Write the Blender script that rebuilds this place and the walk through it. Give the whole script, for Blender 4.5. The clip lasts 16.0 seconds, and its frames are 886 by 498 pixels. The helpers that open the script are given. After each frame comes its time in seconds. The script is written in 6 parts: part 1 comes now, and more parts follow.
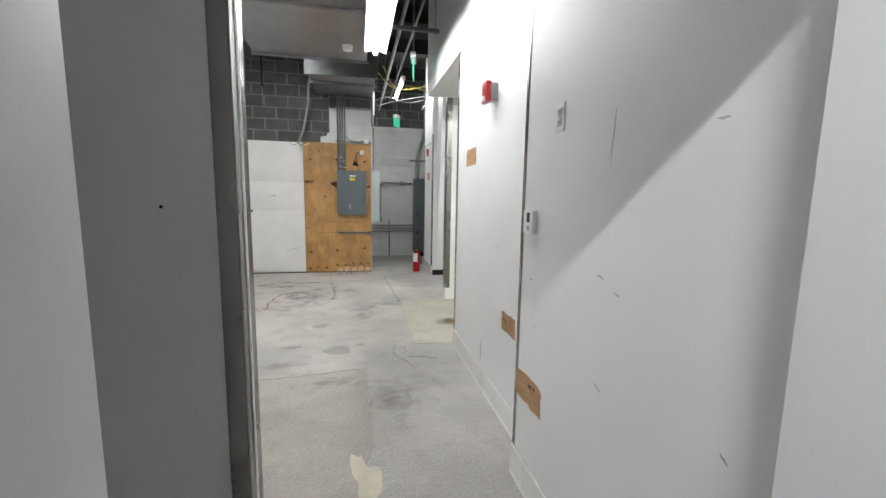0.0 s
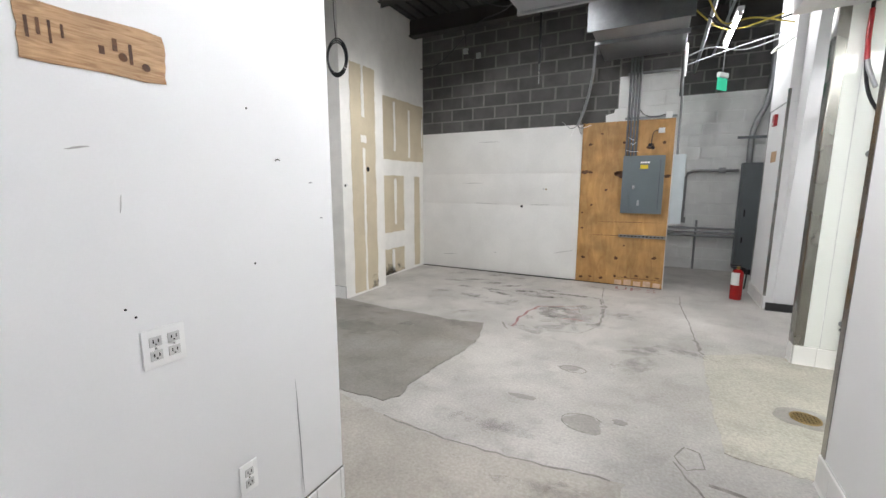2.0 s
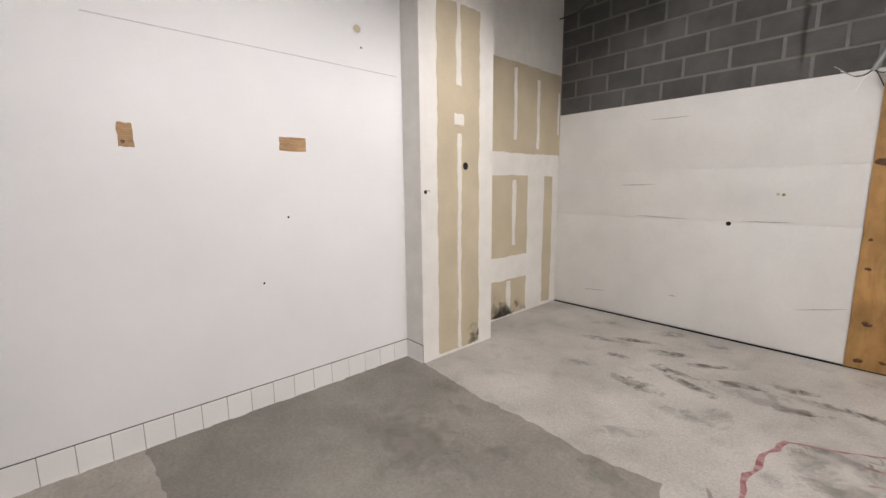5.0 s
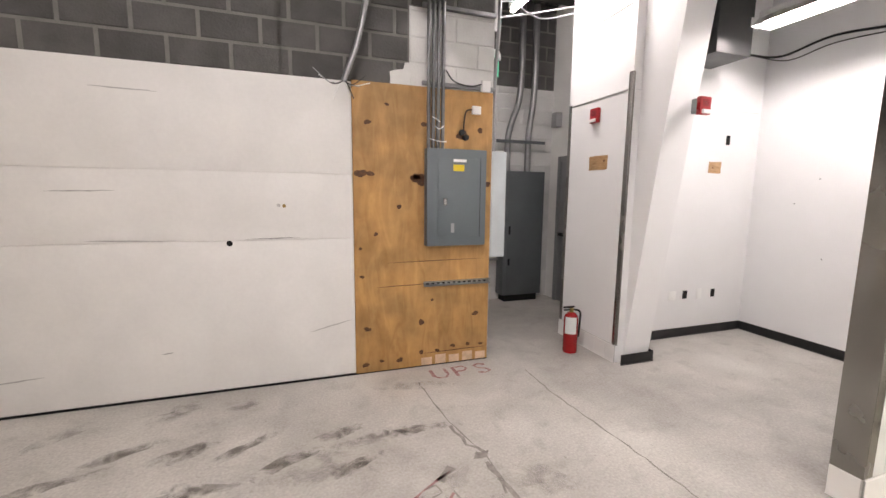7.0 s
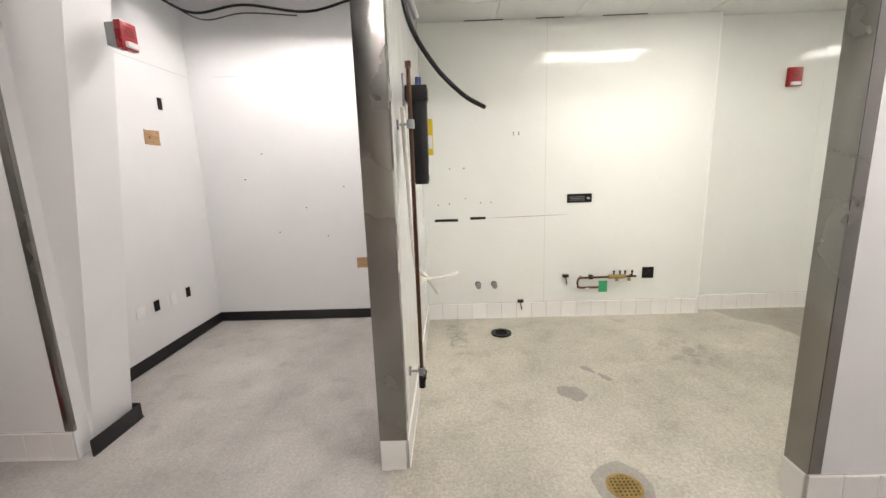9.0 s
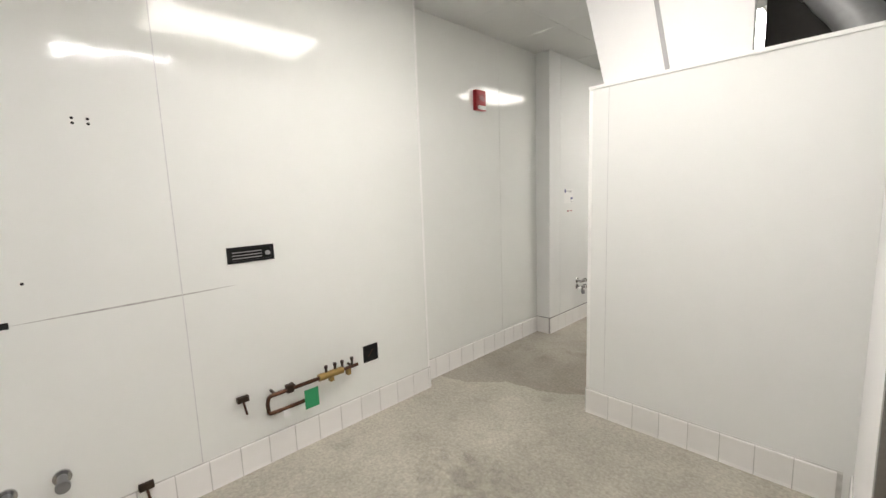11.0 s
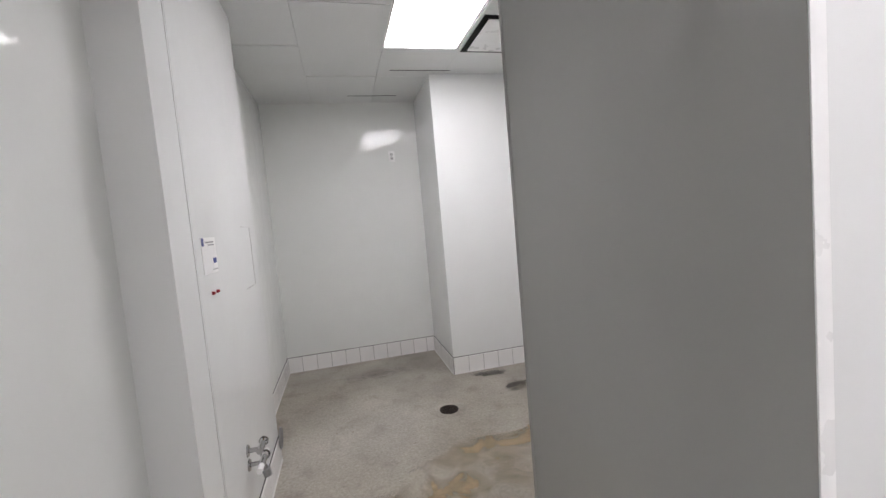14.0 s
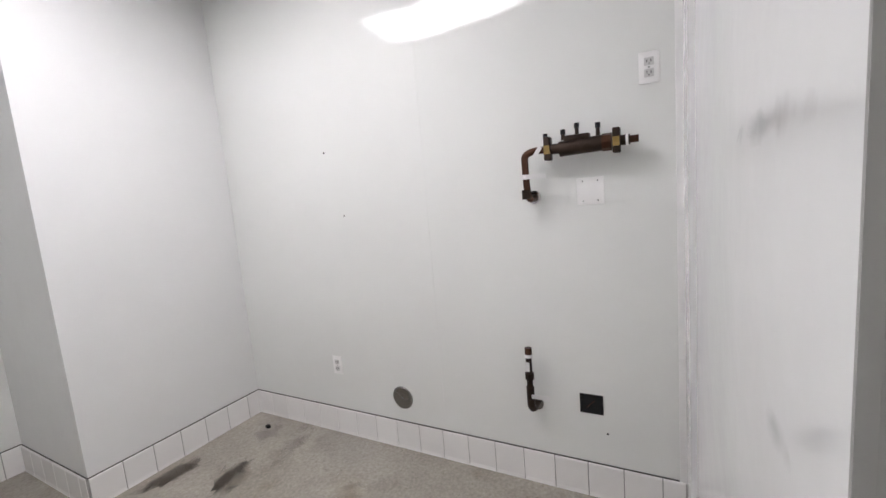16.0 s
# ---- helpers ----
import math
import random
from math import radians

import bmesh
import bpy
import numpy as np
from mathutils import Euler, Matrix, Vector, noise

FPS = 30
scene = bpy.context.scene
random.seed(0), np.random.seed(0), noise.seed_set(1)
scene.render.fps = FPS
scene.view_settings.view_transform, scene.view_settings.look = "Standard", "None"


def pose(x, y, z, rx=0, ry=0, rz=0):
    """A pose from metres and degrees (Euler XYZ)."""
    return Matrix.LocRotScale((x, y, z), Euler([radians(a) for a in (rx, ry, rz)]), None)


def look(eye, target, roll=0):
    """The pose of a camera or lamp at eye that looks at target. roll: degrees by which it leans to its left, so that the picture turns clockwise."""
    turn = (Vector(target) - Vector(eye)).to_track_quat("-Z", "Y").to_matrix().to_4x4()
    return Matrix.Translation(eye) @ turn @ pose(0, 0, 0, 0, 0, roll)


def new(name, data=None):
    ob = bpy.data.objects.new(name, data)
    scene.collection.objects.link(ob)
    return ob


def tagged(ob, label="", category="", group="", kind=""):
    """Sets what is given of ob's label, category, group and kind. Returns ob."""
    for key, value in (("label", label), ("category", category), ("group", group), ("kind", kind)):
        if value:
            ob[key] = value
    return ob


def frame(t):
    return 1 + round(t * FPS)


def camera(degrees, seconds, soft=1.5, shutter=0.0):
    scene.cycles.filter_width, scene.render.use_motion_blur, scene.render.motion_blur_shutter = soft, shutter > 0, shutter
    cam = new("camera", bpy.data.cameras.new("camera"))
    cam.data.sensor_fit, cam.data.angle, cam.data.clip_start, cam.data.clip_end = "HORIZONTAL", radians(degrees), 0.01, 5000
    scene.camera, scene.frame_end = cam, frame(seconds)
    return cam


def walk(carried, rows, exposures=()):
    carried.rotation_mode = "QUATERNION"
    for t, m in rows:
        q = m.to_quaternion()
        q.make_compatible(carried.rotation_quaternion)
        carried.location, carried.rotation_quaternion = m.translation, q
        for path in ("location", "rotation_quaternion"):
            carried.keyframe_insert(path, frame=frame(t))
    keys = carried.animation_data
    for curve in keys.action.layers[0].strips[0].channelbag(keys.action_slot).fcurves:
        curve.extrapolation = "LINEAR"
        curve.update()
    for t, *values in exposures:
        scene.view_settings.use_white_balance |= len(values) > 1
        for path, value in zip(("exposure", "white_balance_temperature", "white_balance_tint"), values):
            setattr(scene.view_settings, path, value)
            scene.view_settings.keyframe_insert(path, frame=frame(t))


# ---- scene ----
PATH = [
    (0, (0.491, -0.322, 1.521), (0.9, 1.617, 1.257), 1.0),
    (0.5, (0.597, -0.041, 1.492), (0.678, 1.936, 1.207), 0.9),
    (1, (0.676, 0.313, 1.506), (0.425, 2.264, 1.143), 0.6),
    (1.5, (0.697, 0.69, 1.497), (0.033, 2.537, 1.11), 0.3),
    (2, (0.618, 1.04, 1.515), (-0.303, 2.788, 1.206), 0.1),
    (2.5, (0.542, 1.406, 1.56), (-0.541, 3.07, 1.318), -0.1),
    (3, (0.491, 1.769, 1.583), (-0.734, 3.33, 1.332), -0.1),
    (3.5, (0.323, 2.108, 1.55), (-1.082, 3.504, 1.273), -0.6),
    (3.7, (0.233, 2.228, 1.552), (-1.297, 3.48, 1.247), -1.1),
    (5.8, (-0.641, 3.487, 1.565), (-1.864, 5.042, 1.267), 1.4),
    (6, (-0.697, 3.636, 1.601), (-1.633, 5.376, 1.288), 1.4),
    (6.5, (-0.773, 3.984, 1.597), (-0.941, 5.954, 1.295), 1.4),
    (7, (-0.854, 4.298, 1.55), (-0.219, 6.176, 1.288), 0.6),
    (7.5, (-0.742, 4.547, 1.531), (0.512, 6.083, 1.274), -0.7),
    (8, (-0.636, 4.818, 1.518), (1.036, 5.874, 1.215), -1.5),
    (8.5, (-0.458, 5.026, 1.516), (1.437, 5.56, 1.164), -2.0),
    (9, (-0.136, 5.127, 1.518), (1.829, 5.167, 1.143), -1.9),
    (9.5, (0.28, 5.179, 1.473), (2.204, 4.774, 1.106), -1.7),
    (10, (0.733, 5.092, 1.49), (2.538, 4.303, 1.148), -1.7),
    (10.2, (0.909, 5.001, 1.493), (2.661, 4.093, 1.167), -1.9),
    (12.3, (2.63, 3.867, 1.492), (3.284, 1.986, 1.315), -2.0),
    (12.5, (2.75, 3.722, 1.49), (3.288, 1.803, 1.32), -2.2),
    (13, (2.99, 3.318, 1.495), (3.202, 1.335, 1.343), -3.1),
    (13.5, (3.207, 2.9, 1.498), (3.075, 0.909, 1.362), -4.1),
    (14, (3.303, 2.449, 1.494), (2.828, 0.511, 1.356), -5.0),
    (14.5, (3.343, 2.055, 1.497), (2.497, 0.249, 1.348), -5.6),
    (15, (3.336, 1.698, 1.466), (2.13, 0.111, 1.303), -5.7),
    (15.5, (3.183, 1.438, 1.427), (1.692, 0.119, 1.242), -5.4),
    (16, (3.185, 1.304, 1.436), (1.435, 0.368, 1.188), -4.8),
]
EXPO = (
    (0.0, 0.25, 6400, 5), (0.5, 0.65, 6400, 6), (1.0, 0.72, 6400, 7), (1.5, 0.5, 6400, 7), (2.0, 0.38, 6350, 7), (2.5, 0.22, 6350, 7), (3.0, 0.2, 6600, 9), (3.5, 0.2, 6850, 11), (6.0, 0.48, 6900, 14), (6.5, 0.62, 7000, 16), (7.0, 0.52, 7100, 16), (7.5, 0.38, 7150, 14),
    (8.0, 0.18, 7100, 12), (8.5, 0.14, 7050, 12), (9.0, 0.22, 7000, 12), (9.5, 0.1, 7000, 11), (10.2, 0.05, 7000, 11), (12.3, -0.25, 6350, 20), (13.5, -0.3, 6300, 20), (14.0, -0.18, 6250, 20), (14.5, -0.22, 6200, 20), (15.0, 0.05, 6250, 20), (15.5, 0.02, 6250, 21), (16.0, -0.05, 6250, 21),
)
cam = camera(94.9, 16.0)
walk(cam, [(t, look(eye, target, roll)) for t, eye, target, roll in PATH], EXPO)

# world: a closed interior, only a trace of ambient
world = bpy.data.worlds.new("world")
scene.world = world
world.use_nodes = True
world.node_tree.nodes["Background"].inputs[0].default_value = (0.6, 0.65, 0.7, 1)
world.node_tree.nodes["Background"].inputs[1].default_value = 0.02

TUBE = 230.0
TROFFER = 17.0


# ---- materials ----
def material(name, color, rough=0.5, metal=0.0, vary=0.06, scale=3.0, fine=60.0, bump=0.1, color2=None, mask=None, spec=None, rvary=0.1):
    """A node material: base colour with two scales of noise, optional second colour by a blotchy mask, bump."""
    m = bpy.data.materials.new(name)
    m.use_nodes = True
    nt = m.node_tree
    b = nt.nodes["Principled BSDF"]
    geo = nt.nodes.new("ShaderNodeNewGeometry")
    n1 = nt.nodes.new("ShaderNodeTexNoise")
    n1.inputs["Scale"].default_value = scale
    n1.inputs["Detail"].default_value = 5
    n2 = nt.nodes.new("ShaderNodeTexNoise")
    n2.inputs["Scale"].default_value = fine
    n2.inputs["Detail"].default_value = 3
    for n in (n1, n2):
        nt.links.new(geo.outputs["Position"], n.inputs["Vector"])
    mix = nt.nodes.new("ShaderNodeMix")
    mix.data_type = "RGBA"
    c2 = color2 or tuple(c * (1 - 2.2 * vary) for c in color)
    mix.inputs["A"].default_value = (*color, 1)
    mix.inputs["B"].default_value = (*c2, 1)
    ramp = nt.nodes.new("ShaderNodeMapRange")
    lo, hi = mask or (0.35, 0.75)
    ramp.inputs["From Min"].default_value = lo
    ramp.inputs["From Max"].default_value = hi
    nt.links.new(n1.outputs["Fac"], ramp.inputs["Value"])
    nt.links.new(ramp.outputs["Result"], mix.inputs["Factor"])
    mul = nt.nodes.new("ShaderNodeMix")
    mul.data_type = "RGBA"
    mul.blend_type = "MULTIPLY"
    mul.inputs["Factor"].default_value = 1.0
    gray = nt.nodes.new("ShaderNodeMapRange")
    gray.inputs["To Min"].default_value = 1 - vary
    gray.inputs["To Max"].default_value = 1 + vary * 0.6
    nt.links.new(n2.outputs["Fac"], gray.inputs["Value"])
    nt.links.new(mix.outputs["Result"], mul.inputs["A"])
    nt.links.new(gray.outputs["Result"], mul.inputs["B"])
    nt.links.new(mul.outputs["Result"], b.inputs["Base Color"])
    rr = nt.nodes.new("ShaderNodeMapRange")
    rr.inputs["To Min"].default_value = max(0.03, rough - rvary)
    rr.inputs["To Max"].default_value = min(1, rough + rvary)
    nt.links.new(n1.outputs["Fac"], rr.inputs["Value"])
    nt.links.new(rr.outputs["Result"], b.inputs["Roughness"])
    b.inputs["Metallic"].default_value = metal
    if spec is not None:
        b.inputs["Specular IOR Level"].default_value = spec
    if bump:
        bp = nt.nodes.new("ShaderNodeBump")
        bp.inputs["Strength"].default_value = bump
        bp.inputs["Distance"].default_value = 0.01
        nt.links.new(n2.outputs["Fac"], bp.inputs["Height"])
        nt.links.new(bp.outputs["Normal"], b.inputs["Normal"])
    return m


def glow(name, color, strength):
    m = bpy.data.materials.new(name)
    m.use_nodes = True
    b = m.node_tree.nodes["Principled BSDF"]
    b.inputs["Base Color"].default_value = (*color, 1)
    b.inputs["Emission Color"].default_value = (*color, 1)
    b.inputs["Emission Strength"].default_value = strength
    return m


def random_tint(m, amount=0.12):
    """Vary a material's brightness from object to object."""
    nt = m.node_tree
    b = nt.nodes["Principled BSDF"]
    link = b.inputs["Base Color"].links[0]
    src = link.from_socket
    info = nt.nodes.new("ShaderNodeObjectInfo")
    r = nt.nodes.new("ShaderNodeMapRange")
    r.inputs["To Min"].default_value = 1 - amount
    r.inputs["To Max"].default_value = 1 + amount
    nt.links.new(info.outputs["Random"], r.inputs["Value"])
    mul = nt.nodes.new("ShaderNodeMix")
    mul.data_type = "RGBA"
    mul.blend_type = "MULTIPLY"
    mul.inputs["Factor"].default_value = 1.0
    nt.links.new(src, mul.inputs["A"])
    nt.links.new(r.outputs["Result"], mul.inputs["B"])
    nt.links.new(mul.outputs["Result"], b.inputs["Base Color"])
    return m


def concrete(name, base, dark, light, agg=0.25):
    """Ground concrete: broad blotches, stains, aggregate speckle, faint cracks."""
    m = bpy.data.materials.new(name)
    m.use_nodes = True
    nt = m.node_tree
    b = nt.nodes["Principled BSDF"]
    geo = nt.nodes.new("ShaderNodeNewGeometry")

    def noise_node(sc, det, dist=0.0):
        n = nt.nodes.new("ShaderNodeTexNoise")
        n.inputs["Scale"].default_value = sc
        n.inputs["Detail"].default_value = det
        n.inputs["Distortion"].default_value = dist
        nt.links.new(geo.outputs["Position"], n.inputs["Vector"])
        return n.outputs["Fac"]

    def ranged(sock, lo, hi, a=0.0, c=1.0):
        r = nt.nodes.new("ShaderNodeMapRange")
        r.inputs["From Min"].default_value = lo
        r.inputs["From Max"].default_value = hi
        r.inputs["To Min"].default_value = a
        r.inputs["To Max"].default_value = c
        nt.links.new(sock, r.inputs["Value"])
        return r.outputs["Result"]

    def blend(a, c, fac, mode="MIX"):
        x = nt.nodes.new("ShaderNodeMix")
        x.data_type = "RGBA"
        x.blend_type = mode
        for sock, v in ((x.inputs["A"], a), (x.inputs["B"], c)):
            if isinstance(v, tuple):
                sock.default_value = (*v, 1)
            else:
                nt.links.new(v, sock)
        if isinstance(fac, float):
            x.inputs["Factor"].default_value = fac
        else:
            nt.links.new(fac, x.inputs["Factor"])
        return x.outputs["Result"]

    broad = noise_node(0.9, 7, 0.15)
    mid = noise_node(5.0, 9, 0.25)
    smear = noise_node(2.4, 10, 0.25)
    grain = noise_node(60.0, 4, 0.2)
    fine_n = noise_node(70.0, 3)
    speck = noise_node(190.0, 2)
    c = blend(base, light, ranged(broad, 0.42, 0.66))
    wide = noise_node(0.45, 4, 0.6)
    c = blend(c, ranged(wide, 0.36, 0.62, 0.82, 1.04), 1.0, "MULTIPLY")
    c = blend(c, dark, ranged(mid, 0.54, 0.78, 0, 0.45))
    c = blend(c, light, ranged(mid, 0.42, 0.28, 0, 0.30))
    mottle = noise_node(38.0, 8, 0.1)
    c = blend(c, ranged(mottle, 0.34, 0.66, 1 - agg * 0.45, 1 + agg * 0.2), 1.0, "MULTIPLY")
    pits = noise_node(34.0, 6, 0.4)
    c = blend(c, dark, ranged(pits, 0.66, 0.74, 0, 0.55))
    g = ranged(fine_n, 0.3, 0.7, 1 - agg, 1 + agg * 0.5)
    c = blend(c, g, 1.0, "MULTIPLY")
    c = blend(c, dark, ranged(speck, 0.62, 0.72, 0, 0.5 * agg * 3))
    c = blend(c, ranged(smear, 0.38, 0.64, 0.90, 1.03), 1.0, "MULTIPLY")
    c = blend(c, ranged(grain, 0.36, 0.64, 1 - agg * 0.9, 1 + agg * 0.3), 1.0, "MULTIPLY")
    nt.links.new(c, b.inputs["Base Color"])
    nt.links.new(ranged(broad, 0.3, 0.7, 0.75, 0.5), b.inputs["Roughness"])
    b.inputs["Specular IOR Level"].default_value = 0.35
    bp = nt.nodes.new("ShaderNodeBump")
    bp.inputs["Strength"].default_value = 0.25
    bp.inputs["Distance"].default_value = 0.006
    nt.links.new(blend(fine_n, speck, 0.4), bp.inputs["Height"])
    nt.links.new(bp.outputs["Normal"], b.inputs["Normal"])
    return m


def plywood(name, a, c, stretch=(9.0, 9.0, 0.9), knots=True):
    """Rotary-cut veneer: stretched grain and dark knots."""
    m = bpy.data.materials.new(name)
    m.use_nodes = True
    nt = m.node_tree
    b = nt.nodes["Principled BSDF"]
    geo = nt.nodes.new("ShaderNodeNewGeometry")
    mp = nt.nodes.new("ShaderNodeMapping")
    mp.inputs["Scale"].default_value = stretch
    nt.links.new(geo.outputs["Position"], mp.inputs["Vector"])
    n = nt.nodes.new("ShaderNodeTexNoise")
    n.inputs["Scale"].default_value = 1.6
    n.inputs["Detail"].default_value = 8
    n.inputs["Distortion"].default_value = 1.6
    nt.links.new(mp.outputs["Vector"], n.inputs["Vector"])
    ramp = nt.nodes.new("ShaderNodeValToRGB")
    ramp.color_ramp.elements[0].position = 0.3
    ramp.color_ramp.elements[0].color = (*c, 1)
    ramp.color_ramp.elements[1].position = 0.68
    ramp.color_ramp.elements[1].color = (*a, 1)
    nt.links.new(n.outputs["Fac"], ramp.inputs["Fac"])
    out = ramp.outputs["Color"]
    blot = nt.nodes.new("ShaderNodeTexNoise")
    blot.inputs["Scale"].default_value = 5.0
    blot.inputs["Detail"].default_value = 6
    nt.links.new(geo.outputs["Position"], blot.inputs["Vector"])
    r = nt.nodes.new("ShaderNodeMapRange")
    r.inputs["From Min"].default_value = 0.3
    r.inputs["From Max"].default_value = 0.7
    r.inputs["To Min"].default_value = 0.72
    r.inputs["To Max"].default_value = 1.16
    nt.links.new(blot.outputs["Fac"], r.inputs["Value"])
    mul = nt.nodes.new("ShaderNodeMix")
    mul.data_type = "RGBA"
    mul.blend_type = "MULTIPLY"
    mul.inputs["Factor"].default_value = 1.0
    nt.links.new(out, mul.inputs["A"])
    nt.links.new(r.outputs["Result"], mul.inputs["B"])
    nt.links.new(mul.outputs["Result"], b.inputs["Base Color"])
    b.inputs["Roughness"].default_value = 0.6
    bp = nt.nodes.new("ShaderNodeBump")
    bp.inputs["Strength"].default_value = 0.15
    bp.inputs["Distance"].default_value = 0.004
    nt.links.new(n.outputs["Fac"], bp.inputs["Height"])
    nt.links.new(bp.outputs["Normal"], b.inputs["Normal"])
    return m


M_PAINT = material("white_paint", (0.85, 0.85, 0.855), 0.45, vary=0.025, scale=1.4, fine=140, bump=0.03)
M_PAINT_OLD = material("worn_white_paint", (0.80, 0.79, 0.77), 0.55, vary=0.05, scale=2.0, fine=40, bump=0.05)
# near-black for the unseen lobby walls, so they bounce little lamp light
M_LOBBY_DARK = material("lobby_bounce_dark", (0.10, 0.10, 0.105), 0.5, vary=0.04, scale=1.2, fine=90, bump=0.02)
M_FRP = material("gloss_wall_panel", (0.81, 0.825, 0.80), 0.065, vary=0.02, scale=0.8, fine=4.5, bump=0.3, spec=0.38, rvary=0.03)
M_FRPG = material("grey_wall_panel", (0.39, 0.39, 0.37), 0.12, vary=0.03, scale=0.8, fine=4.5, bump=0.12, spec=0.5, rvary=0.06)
M_FRP2 = material("satin_wall_panel", (0.82, 0.83, 0.82), 0.08, vary=0.02, scale=0.8, fine=4.5, bump=0.12, spec=0.38, rvary=0.03)
M_CEIL = material("ceiling_panel", (0.78, 0.79, 0.78), 0.45, vary=0.03, scale=1.0, fine=60, bump=0.03)
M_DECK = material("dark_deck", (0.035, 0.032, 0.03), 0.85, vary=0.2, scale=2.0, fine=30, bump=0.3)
M_FLOOR = concrete("ground_concrete", (0.465, 0.44, 0.41), (0.25, 0.23, 0.205), (0.57, 0.545, 0.51), 0.11)
M_PATCH = concrete("dark_screed", (0.255, 0.235, 0.208), (0.16, 0.145, 0.125), (0.32, 0.30, 0.27), 0.10)
M_CEMENT = concrete("patch_cement", (0.33, 0.31, 0.28), (0.21, 0.195, 0.17), (0.40, 0.38, 0.345), 0.1)
M_FLOOR_K = concrete("aggregate_concrete", (0.52, 0.49, 0.42), (0.28, 0.25, 0.20), (0.58, 0.55, 0.47), 0.14)
M_FLOOR_R = concrete("stained_concrete", (0.37, 0.338, 0.285), (0.17, 0.14, 0.10), (0.46, 0.43, 0.375), 0.13)
M_SCREED = concrete("smooth_screed", (0.42, 0.385, 0.34), (0.27, 0.245, 0.21), (0.50, 0.465, 0.415), 0.1)
M_LIGHTPATCH = material("pale_filler", (0.62, 0.57, 0.46), 0.7, vary=0.1, scale=8, fine=60, bump=0.1)


def stain(name, color, rough, strength, scale, soft=0.18, middle=(0.5, 0.5, 1.0)):
    """A soft-edged stain: thins out from its middle through broken noise."""
    m = material(name, color, rough, vary=0.2, scale=9, fine=60, bump=0.05)
    nt = m.node_tree
    b = nt.nodes["Principled BSDF"]
    tc = nt.nodes.new("ShaderNodeTexCoord")
    d = nt.nodes.new("ShaderNodeVectorMath")
    d.operation = "DISTANCE"
    d.inputs[1].default_value = middle
    nt.links.new(tc.outputs["Generated"], d.inputs[0])
    geo = nt.nodes.new("ShaderNodeNewGeometry")
    n = nt.nodes.new("ShaderNodeTexNoise")
    n.inputs["Scale"].default_value = scale
    n.inputs["Detail"].default_value = 7
    n.inputs["Distortion"].default_value = 0.6
    nt.links.new(geo.outputs["Position"], n.inputs["Vector"])
    s = nt.nodes.new("ShaderNodeMath")
    s.operation = "MULTIPLY_ADD"
    nt.links.new(n.outputs["Fac"], s.inputs[0])
    s.inputs[1].default_value = -1.5
    nt.links.new(d.outputs["Value"], s.inputs[2])
    r = nt.nodes.new("ShaderNodeMapRange")
    r.inputs["From Min"].default_value = -0.32
    r.inputs["From Max"].default_value = -0.32 - soft
    r.inputs["To Min"].default_value = 0.0
    r.inputs["To Max"].default_value = strength
    nt.links.new(s.outputs[0], r.inputs["Value"])
    nt.links.new(r.outputs["Result"], b.inputs["Alpha"])
    return m


M_STAIN = stain("rust_stain", (0.50, 0.38, 0.22), 0.6, 0.6, 6.0, 0.4)
M_DIRT = stain("dirt_smear", (0.18, 0.16, 0.135), 0.7, 0.36, 11.0, 0.6)
M_SMUDGE = stain("hand_smudge", (0.42, 0.42, 0.44), 0.35, 0.3, 14.0, 0.5, (0.5, 0.0, 0.5))
M_WET = stain("wet_stain", (0.09, 0.07, 0.05), 0.22, 0.8, 7.0, 0.3)
M_MOULD = stain("mould_stain", (0.075, 0.06, 0.04), 0.85, 0.85, 7.0, 0.35, (1.0, 0.5, 0.0))
M_DAMP = stain("damp_stain", (0.16, 0.11, 0.06), 0.85, 0.7, 9.0, 0.4, (1.0, 0.7, 0.0))
M_SCRAPE = stain("scraped_dirt", (0.15, 0.125, 0.10), 0.75, 0.6, 13.0, 0.5)
M_CHALK = stain("chalky_scrape", (0.66, 0.63, 0.59), 0.8, 0.5, 5.0, 0.5)
M_CRACK = material("crack_dirt", (0.29, 0.27, 0.245), 0.9, vary=0.2, scale=20, fine=90, bump=0.1)
M_MARK = material("red_marker_paint", (0.22, 0.06, 0.065), 0.7, vary=0.25, scale=25, fine=90, bump=0.0, color2=(0.42, 0.30, 0.28))
M_TILE = random_tint(material("glazed_base_tile", (0.86, 0.85, 0.835), 0.18, vary=0.02, scale=3, fine=30, bump=0.01), 0.03)
M_GROUT = material("grey_grout", (0.36, 0.35, 0.335), 0.9, vary=0.1, scale=20, fine=90)
M_GROUT_PALE = material("pale_grout", (0.60, 0.59, 0.57), 0.9, vary=0.1, scale=20, fine=90)
# near-black that draws the shadow-line above the base tiles
M_TOP_SHADE = material("tile_top_shade", (0.07, 0.068, 0.065), 0.8, vary=0.2, scale=9, fine=60)
M_RUBBER = material("black_rubber_base", (0.012, 0.012, 0.013), 0.45, vary=0.1, scale=5, fine=60)
M_BLOCK = random_tint(material("grey_block_paint", (0.098, 0.095, 0.092), 0.8, vary=0.14, scale=5, fine=70, bump=0.5), 0.18)
M_MORTAR = material("block_mortar", (0.20, 0.192, 0.183), 0.9, vary=0.12, scale=6, fine=70, bump=0.4)
M_BLOCK_W = random_tint(material("white_block_paint", (0.74, 0.74, 0.73), 0.6, vary=0.05, scale=5, fine=60, bump=0.25), 0.03)
M_GYP = material("gypsum_paper", (0.56, 0.48, 0.345), 0.8, vary=0.07, scale=3, fine=50, bump=0.03)
